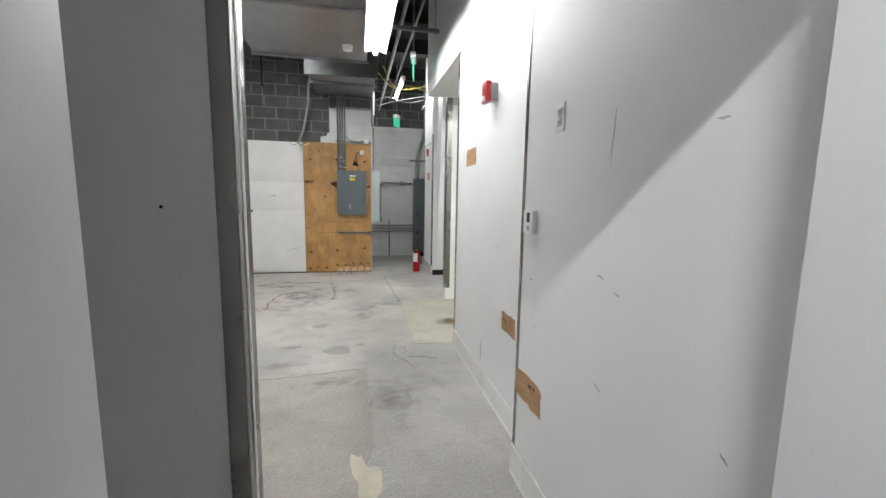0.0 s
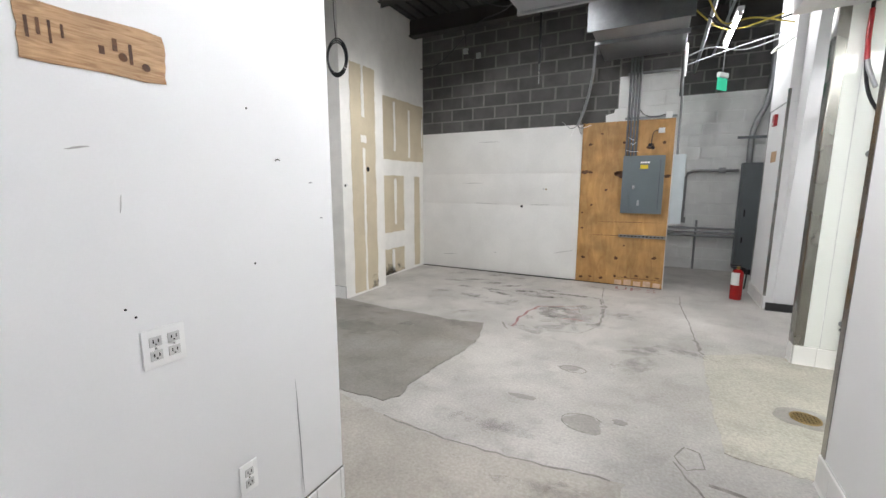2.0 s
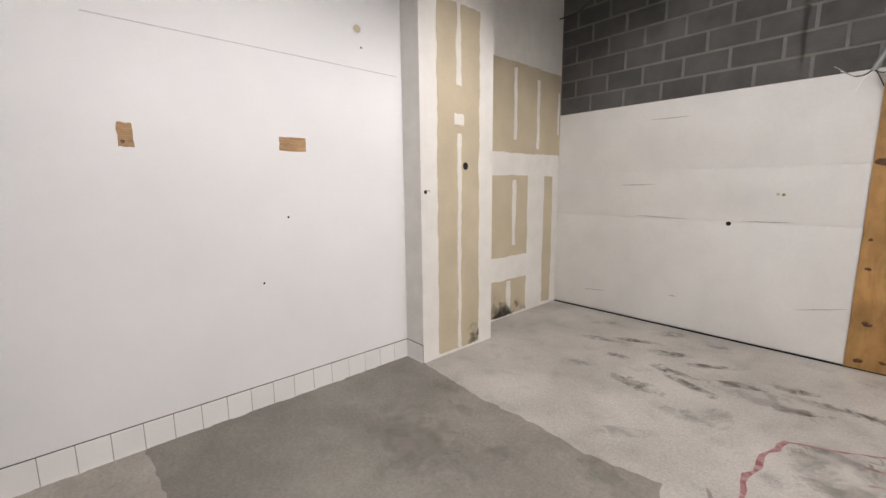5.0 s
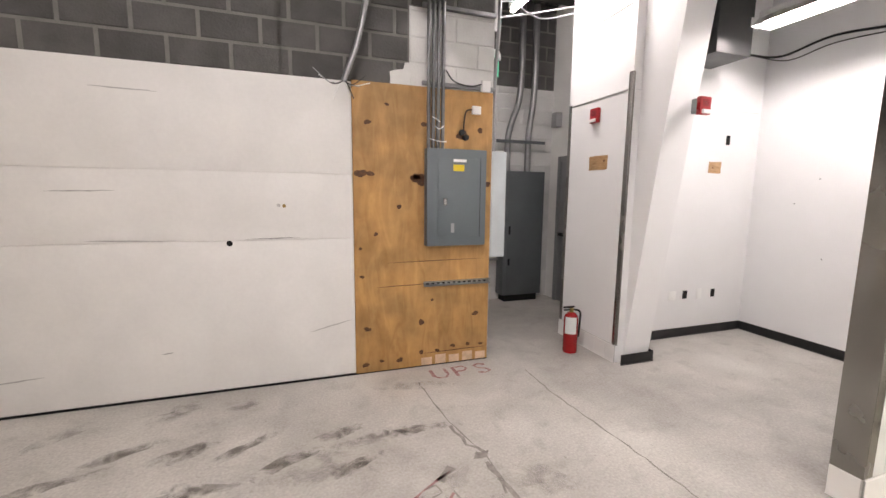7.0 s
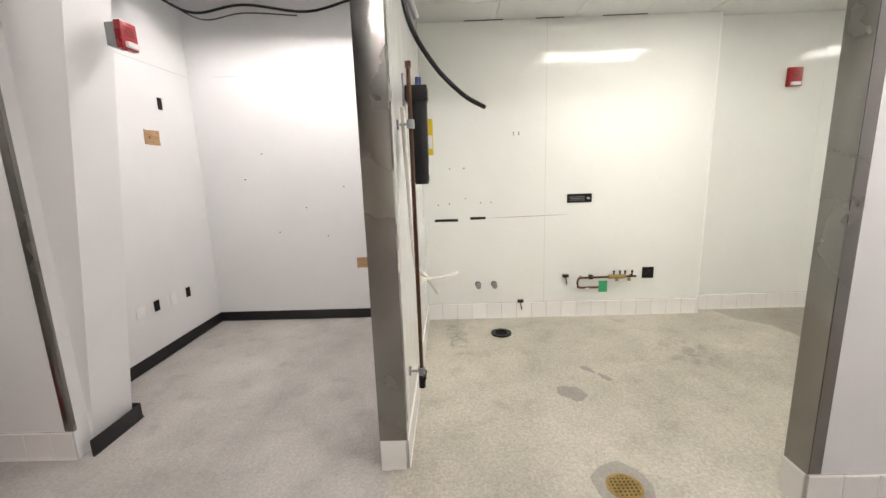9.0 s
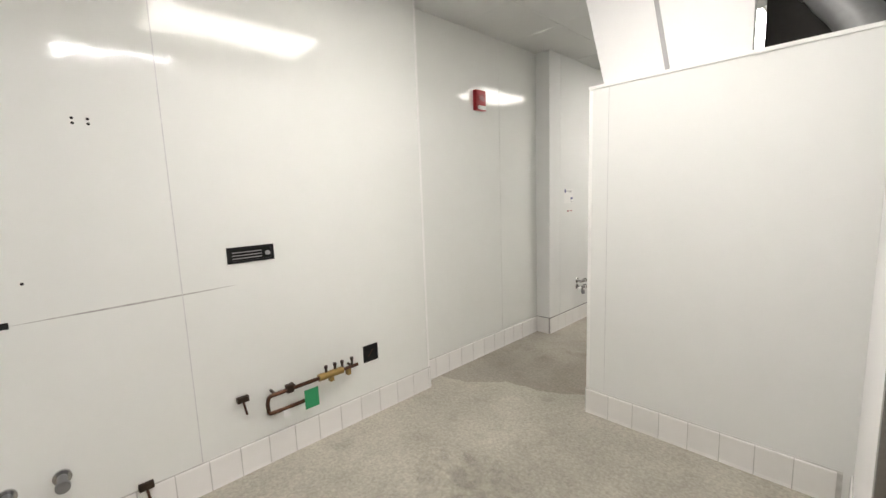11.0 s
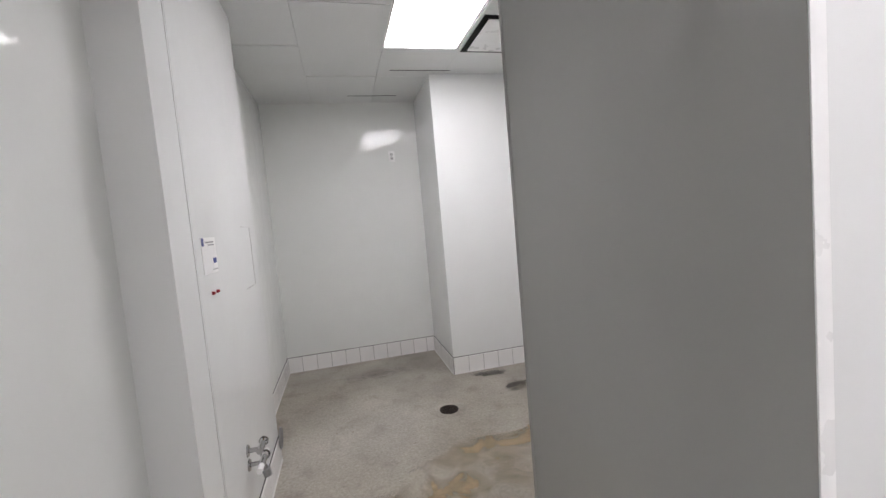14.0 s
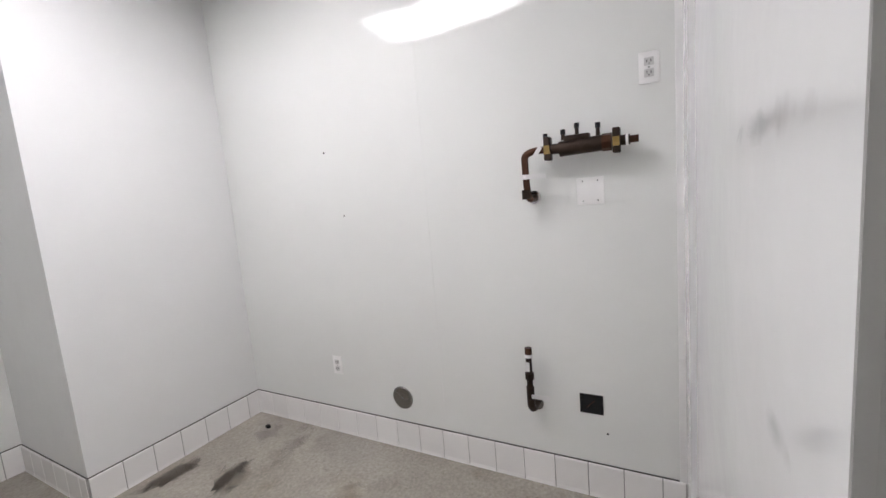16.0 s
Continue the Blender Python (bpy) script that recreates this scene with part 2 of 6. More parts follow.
M_MUD = material("joint_compound", (0.80, 0.78, 0.74), 0.7, vary=0.04, scale=6, fine=50, bump=0.05)
M_STEEL = material("brushed_stainless", (0.30, 0.29, 0.275), 0.26, 1.0, vary=0.08, scale=2.5, fine=120, bump=0.02)
M_GALV = material("galvanised_metal", (0.34, 0.345, 0.35), 0.42, 0.9, vary=0.12, scale=6, fine=40, bump=0.03)
M_DUCT = material("duct_sheet_metal", (0.40, 0.40, 0.41), 0.36, 0.85, vary=0.1, scale=1.5, fine=14, bump=0.06)
M_CONDUIT = material("dull_conduit", (0.21, 0.215, 0.22), 0.5, 0.7, vary=0.15, scale=6, fine=40, bump=0.03)
M_ALU = material("aluminium_trim", (0.42, 0.42, 0.42), 0.38, 0.9, vary=0.06, scale=4, fine=80)
M_PANEL = material("slate_grey_enamel", (0.115, 0.14, 0.155), 0.42, vary=0.05, scale=4, fine=50, bump=0.02)
M_CABINET = material("dark_grey_enamel", (0.115, 0.13, 0.14), 0.45, vary=0.05, scale=4, fine=50, bump=0.02)
M_PALEBOX = material("pale_grey_enamel", (0.58, 0.64, 0.67), 0.45, vary=0.05, scale=4, fine=50, bump=0.02)
M_PLY = plywood("fir_plywood", (0.50, 0.285, 0.105), (0.37, 0.19, 0.06), (7.0, 7.0, 1.6))
M_OSB = plywood("osb_patch", (0.54, 0.34, 0.175), (0.30, 0.16, 0.07), (6.0, 6.0, 60.0))
M_KNOT = material("wood_knot", (0.06, 0.024, 0.01), 0.7, vary=0.3, scale=40, fine=90, color2=(0.15, 0.06, 0.02))
M_WOODLIGHT = material("bare_wood_splinter", (0.70, 0.50, 0.36), 0.8, vary=0.15, scale=12, fine=60)
M_RED = material("red_plastic", (0.36, 0.012, 0.018), 0.3, vary=0.05, scale=5, fine=60, bump=0.0)
M_REDPAINT = material("red_enamel", (0.38, 0.010, 0.012), 0.2, vary=0.04, scale=5, fine=60, bump=0.0)
M_WHITEPL = material("white_plastic", (0.90, 0.90, 0.89), 0.3, vary=0.02, scale=8, fine=60, bump=0.0)
M_OUTLET = material("ivory_receptacle", (0.60, 0.60, 0.59), 0.35, vary=0.02, scale=8, fine=60, bump=0.0)
M_GREYPL = material("grey_plastic", (0.35, 0.35, 0.36), 0.4, vary=0.03, scale=8, fine=60, bump=0.0)
M_BLACK = material("black_plastic", (0.010, 0.010, 0.011), 0.38, vary=0.1, scale=8, fine=60, bump=0.0, spec=0.25)
M_VOID = material("dark_cavity", (0.006, 0.006, 0.006), 0.9, vary=0.3, scale=18, fine=60, bump=0.0)
M_COPPER = material("aged_copper", (0.095, 0.045, 0.028), 0.4, 0.85, vary=0.15, scale=14, fine=60, bump=0.02)
M_BRONZE = material("dark_bronze", (0.05, 0.033, 0.024), 0.45, 0.7, vary=0.2, scale=18, fine=80, bump=0.05)
M_BRASS = material("tarnished_brass", (0.40, 0.27, 0.10), 0.38, 0.85, vary=0.15, scale=18, fine=80, bump=0.02)
M_CHROME = material("chrome", (0.5, 0.5, 0.5), 0.18, 1.0, vary=0.04, scale=8, fine=60, bump=0.0)
M_YELLOW = material("yellow_label", (0.75, 0.55, 0.02), 0.45, vary=0.04, scale=9, fine=60, bump=0.0)
M_GREEN = material("green_tag", (0.02, 0.30, 0.12), 0.4, vary=0.04, scale=9, fine=60, bump=0.0)
M_SIGN = glow("green_sign_panel", (0.05, 0.55, 0.32), 0.35)
M_PAPER = material("white_paper", (0.80, 0.80, 0.79), 0.7, vary=0.03, scale=9, fine=60, bump=0.0)
M_BLUE = material("blue_print", (0.03, 0.05, 0.22), 0.6, vary=0.1, scale=9, fine=60, bump=0.0)
M_INK = material("grey_print", (0.30, 0.30, 0.31), 0.6, vary=0.1, scale=9, fine=60, bump=0.0)
M_CABLE = material("black_cable", (0.012, 0.012, 0.012), 0.5, vary=0.1, scale=9, fine=60, bump=0.0)
M_YCABLE = material("yellow_cable", (0.55, 0.42, 0.06), 0.5, vary=0.1, scale=9, fine=60, bump=0.0)
M_HOSE = material("clear_white_hose", (0.76, 0.72, 0.66), 0.35, vary=0.05, scale=9, fine=120, bump=0.2)
M_DOOR = material("grey_door_enamel", (0.20, 0.205, 0.21), 0.45, vary=0.04, scale=3, fine=60, bump=0.02)
M_TUBE = glow("lit_tube", (0.995, 0.975, 1.0), TUBE * 0.54)
# emission of the added fill strip that brightens the open bay
M_TUBE_BAY_FILL = glow("bay_fill_tube", (0.995, 0.975, 1.0), TUBE * 1.45)
M_TUBE_LOBBY = glow("lit_lobby_tube", (0.995, 0.975, 1.0), TUBE * 2.3)
M_TUBE_DIM = glow("lit_old_tube", (0.995, 0.975, 1.0), TUBE * 0.38)
M_TUBE_MID = glow("lit_worn_tube", (0.995, 0.975, 1.0), TUBE * 0.64)
M_TROFFER = glow("lit_diffuser", (1.0, 0.99, 0.95), TROFFER)
M_SCUFF = material("scuff", (0.55, 0.54, 0.53), 0.7, vary=0.2, scale=30, fine=90, bump=0.0)
M_GRIME = material("smudge", (0.66, 0.66, 0.67), 0.4, vary=0.1, scale=20, fine=60, bump=0.0)


# ---- mesh helpers ----
def bx(bm, x0, x1, y0, y1, z0, z1, bevel=0.0):
    """A box, with its edges bevelled when asked."""
    r = bmesh.ops.create_cube(bm, size=1, matrix=Matrix.Translation(((x0 + x1) / 2, (y0 + y1) / 2, (z0 + z1) / 2)) @ Matrix.Diagonal((abs(x1 - x0), abs(y1 - y0), abs(z1 - z0), 1)))
    if bevel:
        es = list({e for v in r["verts"] for e in v.link_edges})
        bmesh.ops.bevel(bm, geom=es, offset=bevel, segments=2, profile=0.6, affect="EDGES")
    return bm


def boxbm(*a, **k):
    return bx(bmesh.new(), *a, **k)


def cyl(bm, p0, p1, r0, r1=None, seg=14):
    """A capped cylinder or cone from p0 to p1."""
    p0, p1 = Vector(p0), Vector(p1)
    d = p1 - p0
    m = Matrix.Translation((p0 + p1) / 2) @ d.to_track_quat("Z", "Y").to_matrix().to_4x4()
    bmesh.ops.create_cone(bm, cap_ends=True, segments=seg, radius1=r0, radius2=r0 if r1 is None else r1, depth=d.length, matrix=m)
    return bm


def smooth_pts(pts, n=6):
    """Points along a Catmull-Rom curve through pts."""
    p = [Vector(q) for q in pts]
    p = [2 * p[0] - p[1]] + p + [2 * p[-1] - p[-2]]
    out = []
    for i in range(1, len(p) - 2):
        for k in range(n):
            t = k / n
            out.append(0.5 * (2 * p[i] + (p[i + 1] - p[i - 1]) * t + (2 * p[i - 1] - 5 * p[i] + 4 * p[i + 1] - p[i + 2]) * t * t + (3 * p[i] - p[i - 1] - 3 * p[i + 1] + p[i + 2]) * t ** 3))
    return out + [p[-2]]


def sweep(bm, pts, r, seg=8, ribs=0.0):
    """A round tube along a list of points; ribs makes it corrugated."""
    pts = [Vector(p) for p in pts]
    rings = []
    up = Vector((0.31, 0.17, 0.93))
    for i, p in enumerate(pts):
        d = (pts[min(i + 1, len(pts) - 1)] - pts[max(i - 1, 0)]).normalized()
        a = d.cross(up)
        if a.length < 0.05:
            a = d.cross(Vector((1, 0, 0)))
        a.normalize()
        c = d.cross(a)
        rr = r * (1 + (ribs if i % 2 else -ribs))
        rings.append([bm.verts.new(p + rr * (math.cos(2 * math.pi * k / seg) * a + math.sin(2 * math.pi * k / seg) * c)) for k in range(seg)])
    for q, w in zip(rings, rings[1:]):
        for k in range(seg):
            bm.faces.new((q[k], q[(k + 1) % seg], w[(k + 1) % seg], w[k]))
    bm.faces.new(rings[0][::-1])
    bm.faces.new(rings[-1])
    return bm


def ring(bm, centre, normal, r_in, r_out, h, seg=28):
    """A flat ring of height h on its base plane."""
    q = Vector(normal).to_track_quat("Z", "Y").to_matrix()
    c = Vector(centre)
    loops = []
    for r, z in ((r_in, 0), (r_out, 0), (r_out, h), (r_in, h)):
        loops.append([bm.verts.new(c + q @ Vector((r * math.cos(2 * math.pi * k / seg), r * math.sin(2 * math.pi * k / seg), z))) for k in range(seg)])
    for a in range(4):
        for k in range(seg):
            bm.faces.new((loops[a][k], loops[a][(k + 1) % seg], loops[(a + 1) % 4][(k + 1) % seg], loops[(a + 1) % 4][k]))
    return bm


def disc_blob(bm, cx, cy, z, rx, ry, h, rough=0.25, seg=26, seed=0, turn=0.0):
    """A thin slab with an uneven rounded outline, for stains and patches."""
    rnd = random.Random(seed)
    ph = [rnd.uniform(0, 6.28) for _ in range(4)]
    top, low = [], []
    for k in range(seg):
        a = 2 * math.pi * k / seg
        s = 1 + rough * (0.5 * math.sin(2 * a + ph[0]) + 0.3 * math.sin(3 * a + ph[1]) + 0.25 * math.sin(5 * a + ph[2]) + 0.15 * math.sin(9 * a + ph[3]))
        x, y = rx * s * math.cos(a), ry * s * math.sin(a)
        x, y = x * math.cos(turn) - y * math.sin(turn), x * math.sin(turn) + y * math.cos(turn)
        top.append(bm.verts.new((cx + x * 0.97, cy + y * 0.97, z + h)))
        low.append(bm.verts.new((cx + x, cy + y, z)))
    bm.faces.new(top)
    for k in range(seg):
        bm.faces.new((low[k], low[(k + 1) % seg], top[(k + 1) % seg], top[k]))
    return bm


def slab_outline(bm, pts, z, h):
    """A thin slab over a polygon."""
    top = [bm.verts.new((x, y, z + h)) for x, y in pts]
    low = [bm.verts.new((x, y, z)) for x, y in pts]
    bm.faces.new(top)
    for k in range(len(pts)):
        bm.faces.new((low[k], low[(k + 1) % len(pts)], top[(k + 1) % len(pts)], top[k]))
    return bm


def ragged_outline(pts, amount, seed):
    """A closed outline with finely broken edges."""
    rnd = random.Random(seed)
    out = []
    for a, c in zip(pts, pts[1:] + pts[:1]):
        n = max(1, int(math.dist(a, c) / 0.05))
        out += [(a[0] + (c[0] - a[0]) * k / n + rnd.uniform(-amount, amount), a[1] + (c[1] - a[1]) * k / n + rnd.uniform(-amount, amount)) for k in range(n)]
    return out


def ribbon(bm, pts, width, z=0.0, h=0.004, jitter=0.3, seed=0):
    """A thin uneven band along a line on the floor."""
    rnd = random.Random(seed)
    fine_pts = []
    for a, c in zip(pts, pts[1:]):
        n = max(2, int(math.dist(a, c) / 0.06))
        fine_pts += [(a[0] + (c[0] - a[0]) * k / n, a[1] + (c[1] - a[1]) * k / n) for k in range(n)]
    fine_pts.append(pts[-1])
    left, right = [], []
    for i, p in enumerate(fine_pts):
        q, w = fine_pts[max(0, i - 1)], fine_pts[min(len(fine_pts) - 1, i + 1)]
        d = Vector((w[0] - q[0], w[1] - q[1])).normalized()
        o = rnd.uniform(-1, 1) * width * jitter
        wd = width * (1 + rnd.uniform(-0.5, 0.5)) / 2
        left.append((p[0] - d.y * (o + wd), p[1] + d.x * (o + wd)))
        right.append((p[0] - d.y * (o - wd), p[1] + d.x * (o - wd)))
    vt = [[bm.verts.new((x, y, z + h)) for x, y in side] for side in (left, right)]
    for k in range(len(fine_pts) - 1):
        bm.faces.new((vt[0][k], vt[1][k], vt[1][k + 1], vt[0][k + 1]))
    return bm


# ---- objects ----
SMOOTH_ANGLE = radians(40)


def base_of(ob):
    p = Vector((0, 0, 0))
    while ob:
        p = p + ob.location
        ob = ob.parent
    return p


def finish(bm, name, mat, origin):
    bmesh.ops.recalc_face_normals(bm, faces=bm.faces)
    bm.transform(Matrix.Translation(-origin))
    me = bpy.data.meshes.new(name)
    for f in bm.faces:
        f.smooth = True
    bm.edges.ensure_lookup_table()
    for e in bm.edges:
        if len(e.link_faces) == 2 and e.calc_face_angle(0) > SMOOTH_ANGLE:
            e.smooth = False
    bm.to_mesh(me)
    bm.free()
    me.materials.append(mat)
    return me


def part(name, bm, mat, parent, label=""):
    """One mesh under a thing or a part; bm is in world coordinates."""
    ob = new(name, finish(bm, name, mat, base_of(parent)))
    ob.parent = parent
    return tagged(ob, label)


def thing(name, loc, label, category, group="", kind=""):
    """An empty at the base of a thing."""
    ob = new(name)
    ob.empty_display_size = 0.1
    ob.location = loc
    return tagged(ob, label, category, group, kind)


def single(name, bm, mat, label, category, group="", kind=""):
    """A thing that is one mesh, its origin at the middle of its underside."""
    xs = [v.co for v in bm.verts]
    o = Vector(((min(v.x for v in xs) + max(v.x for v in xs)) / 2, (min(v.y for v in xs) + max(v.y for v in xs)) / 2, min(v.z for v in xs)))
    ob = new(name, finish(bm, name, mat, o))
    ob.location = o
    return tagged(ob, label, category, group, kind)


def structure(name, bm, mat, label, category):
    return single(name, bm, mat, label, category, kind="structure")


# ---- structure ----
DECK = 4.3
CEIL = 2.85
FAR = 7.72       # face of the block wall
BASE = 0.165     # height of the tile base

structure("floor", boxbm(-3.6, 2.9, -1.8, 10.0, -0.15, 0), M_FLOOR, "worn grey concrete slab with scratches and stains", "floor")
structure("floor_kitchen", slab_outline(bmesh.new(), ragged_outline([(1.52, 2.0), (1.52, 3.6), (1.06, 3.66), (1.05, 4.3), (1.07, 5.22), (1.5, 5.47), (1.74, 5.47), (4.1, 5.45), (4.1, 2.45), (3.75, 2.38), (3.5, 2.15), (3.2, 2.1), (2.95, 1.95), (2.7, 1.95)], 0.012, 9), 0, 0.004), M_FLOOR_K, "rough beige concrete with exposed aggregate", "floor")
structure("floor_back_room", slab_outline(bmesh.new(), [(1.33, -2.4), (4.2, -2.4), (4.2, 2.46), (1.57, 2.46), (1.57, 1.5), (1.33, 1.5)], -0.15, 0.153), M_FLOOR_R, "damp brown-stained concrete slab", "floor")
structure("floor_white_room", boxbm(2.9, 4.2, 2.0, 10.0, -0.15, 0), M_FLOOR, "worn grey concrete slab", "floor")
structure("floor_patch", slab_outline(bmesh.new(), ragged_outline([(-3.22, 3.13), (-2.57, 3.17), (-1.93, 3.15), (-1.6, 3.17), (-1.28, 3.21), (-1.02, 3.22), (-0.94, 3.34), (-0.97, 3.5), (-0.955, 3.7), (-0.94, 3.97), (-0.87, 4.32), (-0.875, 4.6), (-0.93, 4.86), (-1.0, 5.085), (-1.41, 5.02), (-1.74, 5.07), (-2.2, 5.05), (-2.7, 5.10), (-3.0, 5.128), (-3.22, 5.128)], 0.014, 6), 0, 0.006), M_PATCH, "dark grey newer screed with a ragged edge", "floor")

structure("floor_screed", slab_outline(bmesh.new(), ragged_outline([(-3.22, 0.9), (0.4, 0.2), (0.48, 1.0), (0.50, 1.76), (0.58, 2.0), (0.55, 2.6), (0.57, 3.14), (0.2, 3.08), (-0.36, 3.03), (-0.67, 3.06), (-1.08, 3.10), (-1.9, 3.3), (-3.22, 3.3)], 0.014, 3), 0, 0.003), M_SCREED, "smooth tan-grey screed with a ragged edge", "floor")
structure("wall_1", boxbm(-3.5, 0.76, FAR + 0.0, FAR + 0.2, 0, 2.43), M_PAINT_OLD, "white-painted block wall behind boards", "wall")
structure("wall_2", boxbm(-3.326 - 0.15, -3.326, 5.9, FAR, 0, DECK), M_MUD, "partly finished drywall with taped joints", "wall")
structure("wall_3", boxbm(-3.3, -3.0, 5.13, 6.03, 0, DECK), M_MUD, "boxed-out drywall pier with unpainted strips", "wall")
structure("wall_4", boxbm(-3.4, -3.235, 1.0, 5.13, 0, DECK), M_PAINT, "white-painted wall with a tile base", "wall")
structure("wall_5", boxbm(-0.78, -0.65, 0.968, 2.4, 0, DECK), M_PAINT, "white-painted partition with outlets", "wall")
structure("wall_6", boxbm(-3.4, 0.179, 0.845, 0.968, 0, DECK), M_PAINT, "white wall stub with a stainless end cap", "wall")
NW = 1.32        # face of the near corridor wall
RW = 1.445       # face of the far corridor wall
END = 3.60       # where the far corridor wall ends
RX = 1.36        # face of the back room wall behind it
structure("wall_7", boxbm(NW, NW + 0.02, -0.05, 1.40, 0, DECK), M_PAINT, "white scuffed corridor wall with a metal corner", "wall")
structure("wall_8", boxbm(RW, RW + 0.12, 1.645, END, 0, DECK), M_PAINT, "white corridor wall with a tile base", "wall")
structure("wall_9", boxbm(RW, RW + 0.12, END, 5.40, CEIL, DECK), M_PAINT, "white bulkhead over a wide opening", "wall")
structure("wall_10", boxbm(1.735, 4.03, 5.385, 5.52, 0, DECK), M_FRP, "glossy white partition with a stainless end", "wall")
structure("wall_11", boxbm(3.90, 4.25, 2.61, 5.385, 0, DECK), M_FRP, "glossy white panelled wall with pipe stubs", "wall")
structure("wall_12", boxbm(4.0, 4.25, -2.3, 2.61, 0, 3.1), M_FRP, "glossy white panelled wall", "wall")
structure("wall_13", boxbm(3.845, 4.0, -0.38, 0.95, 0, CEIL + 0.05), M_FRP2, "glossy white boxed-out pier", "wall")
structure("wall_14", boxbm(2.377, 4.0, -2.3, -2.139, 0, 3.1), M_FRP, "glossy white end wall", "wall")
structure("wall_15", boxbm(1.2, 2.377, -2.3, -1.293, 0, 3.1), M_FRP2, "glossy white pier in the corner", "wall")
structure("wall_16", boxbm(NW + 0.02, RX, -0.05, 1.40, 0, 3.1), M_FRP, "glossy white panelled wall with pipework", "wall")
structure("wall_17", boxbm(RW + 0.12, 2.839, 1.645, 2.14, 0, 2.098), M_FRP2, "low white panelled enclosure with a capped top", "wall")
structure("wall_18", boxbm(NW, 1.60, 1.40, 1.645, 0, DECK), M_PAINT, "white corridor wall with a metal corner", "wall")
structure("wall_39", boxbm(1.2, RX, -1.293, -0.05, 0, 3.1), M_FRP, "glossy white panelled wall", "wall")
structure("wall_40", boxbm(RX, 1.60, 1.395, 1.40, 0, CEIL), M_FRP2, "white panelled wall end", "wall")
structure("wall_43", boxbm(1.60, 2.839, 1.416, 1.645, 0, 2.098), M_FRP2, "low white panelled enclosure", "wall")
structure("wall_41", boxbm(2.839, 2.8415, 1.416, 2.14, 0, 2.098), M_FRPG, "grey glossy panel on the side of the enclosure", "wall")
bm = bmesh.new()
vs = [bm.verts.new(p) for p in ((2.06, 2.01, 2.118), (2.805, 2.01, 2.118), (2.975, 2.01, CEIL), (2.06, 2.01, CEIL), (2.06, 1.95, 2.118), (2.805, 1.95, 2.118), (2.975, 1.95, CEIL), (2.06, 1.95, CEIL))]
for idx in ((0, 1, 2, 3), (7, 6, 5, 4), (0, 4, 5, 1), (1, 5, 6, 2), (2, 6, 7, 3), (3, 7, 4, 0)):
    bm.faces.new([vs[i] for i in idx])
# near-black sheet puts the opening's inner shade into colour
structure("wall_44", boxbm(1.60, 2.06, 1.66, 1.70, 2.118, CEIL), M_DECK, "dark sheet drawing the shade in the opening above the enclosure", "wall")
structure("wall_19", bm, M_PAINT, "white sloped-end panel above the low enclosure", "wall")
structure("wall_20", boxbm(4.03, 4.25, 5.52, 7.80, 0, DECK), M_PAINT, "plain white wall with a black base", "wall")
structure("wall_21", boxbm(2.25, 4.03, 7.64, 7.80, 0, DECK), M_PAINT, "plain white wall with socket cut-outs", "wall")
bm = bmesh.new()
vs = [bm.verts.new(p) for x in (1.955, 2.25) for p in ((x, 7.25, 0), (x, 6.74, 3.9), (x, 7.70, 3.9), (x, 7.70, 0))]
for idx in ((0, 1, 2, 3), (7, 6, 5, 4), (0, 4, 5, 1), (1, 5, 6, 2), (2, 6, 7, 3), (3, 7, 4, 0)):
    bm.faces.new([vs[i] for i in idx])
structure("wall_42", bm, M_PAINT, "white casing leaning out from the column", "wall")
structure("wall_22", boxbm(1.86, 2.25, 7.251, 8.14, 0, DECK), M_PAINT, "white boxed column with metal corner guards", "wall")
structure("wall_24", boxbm(2.70, 2.9, 8.1, 9.75, 0, DECK), M_PAINT_OLD, "white wall with a grey door", "wall")
structure("wall_25", boxbm(2.25, 2.7, 7.98, 8.14, 0, DECK), M_PAINT_OLD, "white wall return", "wall")
structure("wall_26", boxbm(0.40, 0.56, FAR + 0.2, 9.75, 0, DECK), M_PAINT_OLD, "white wall of the service recess", "wall")
# the doorway at the start, and added unseen lobby walls behind it, dark to curb bounce
structure("wall_27", boxbm(-3.4, 0.205, -0.05, 0.10, 0, DECK), M_PAINT, "white wall beside a doorway", "wall")
structure("wall_28", boxbm(1.095, NW, -0.05, 0.10, 0, DECK), M_PAINT, "white wall beside a doorway", "wall")
structure("wall_29", boxbm(0.205, 1.095, -0.05, 0.10, 2.185, DECK), M_PAINT, "white wall over a doorway", "wall")
structure("wall_30", boxbm(-0.9, 1.2, -1.8, -1.65, 0, DECK), M_LOBBY_DARK, "unseen lobby wall, added and darkened to curb bounced light", "wall")
structure("wall_31", boxbm(-0.9, -0.75, -1.65, -0.05, 0, DECK), M_LOBBY_DARK, "unseen lobby wall, added and darkened to curb bounced light", "wall")
structure("wall_32", boxbm(1.2, NW, -0.2, -0.05, 0, DECK), M_LOBBY_DARK, "unseen lobby wall, added and darkened to curb bounced light", "wall")
structure("wall_33", boxbm(1.05, 1.2, -1.65, -0.05, 0, DECK), M_LOBBY_DARK, "unseen lobby wall, added and darkened to curb bounced light", "wall")
structure("wall_34", boxbm(-3.55, -3.4, -0.05, 1.0, 0, DECK), M_PAINT, "plain white wall", "wall")

bm = boxbm(-3.6, 4.3, -1.9, 10.1, DECK, DECK + 0.12)
for k in range(40):
    x = -3.5 + k * 0.2
    bx(bm, x, x + 0.09, -1.8, 10.0, DECK - 0.04, DECK)
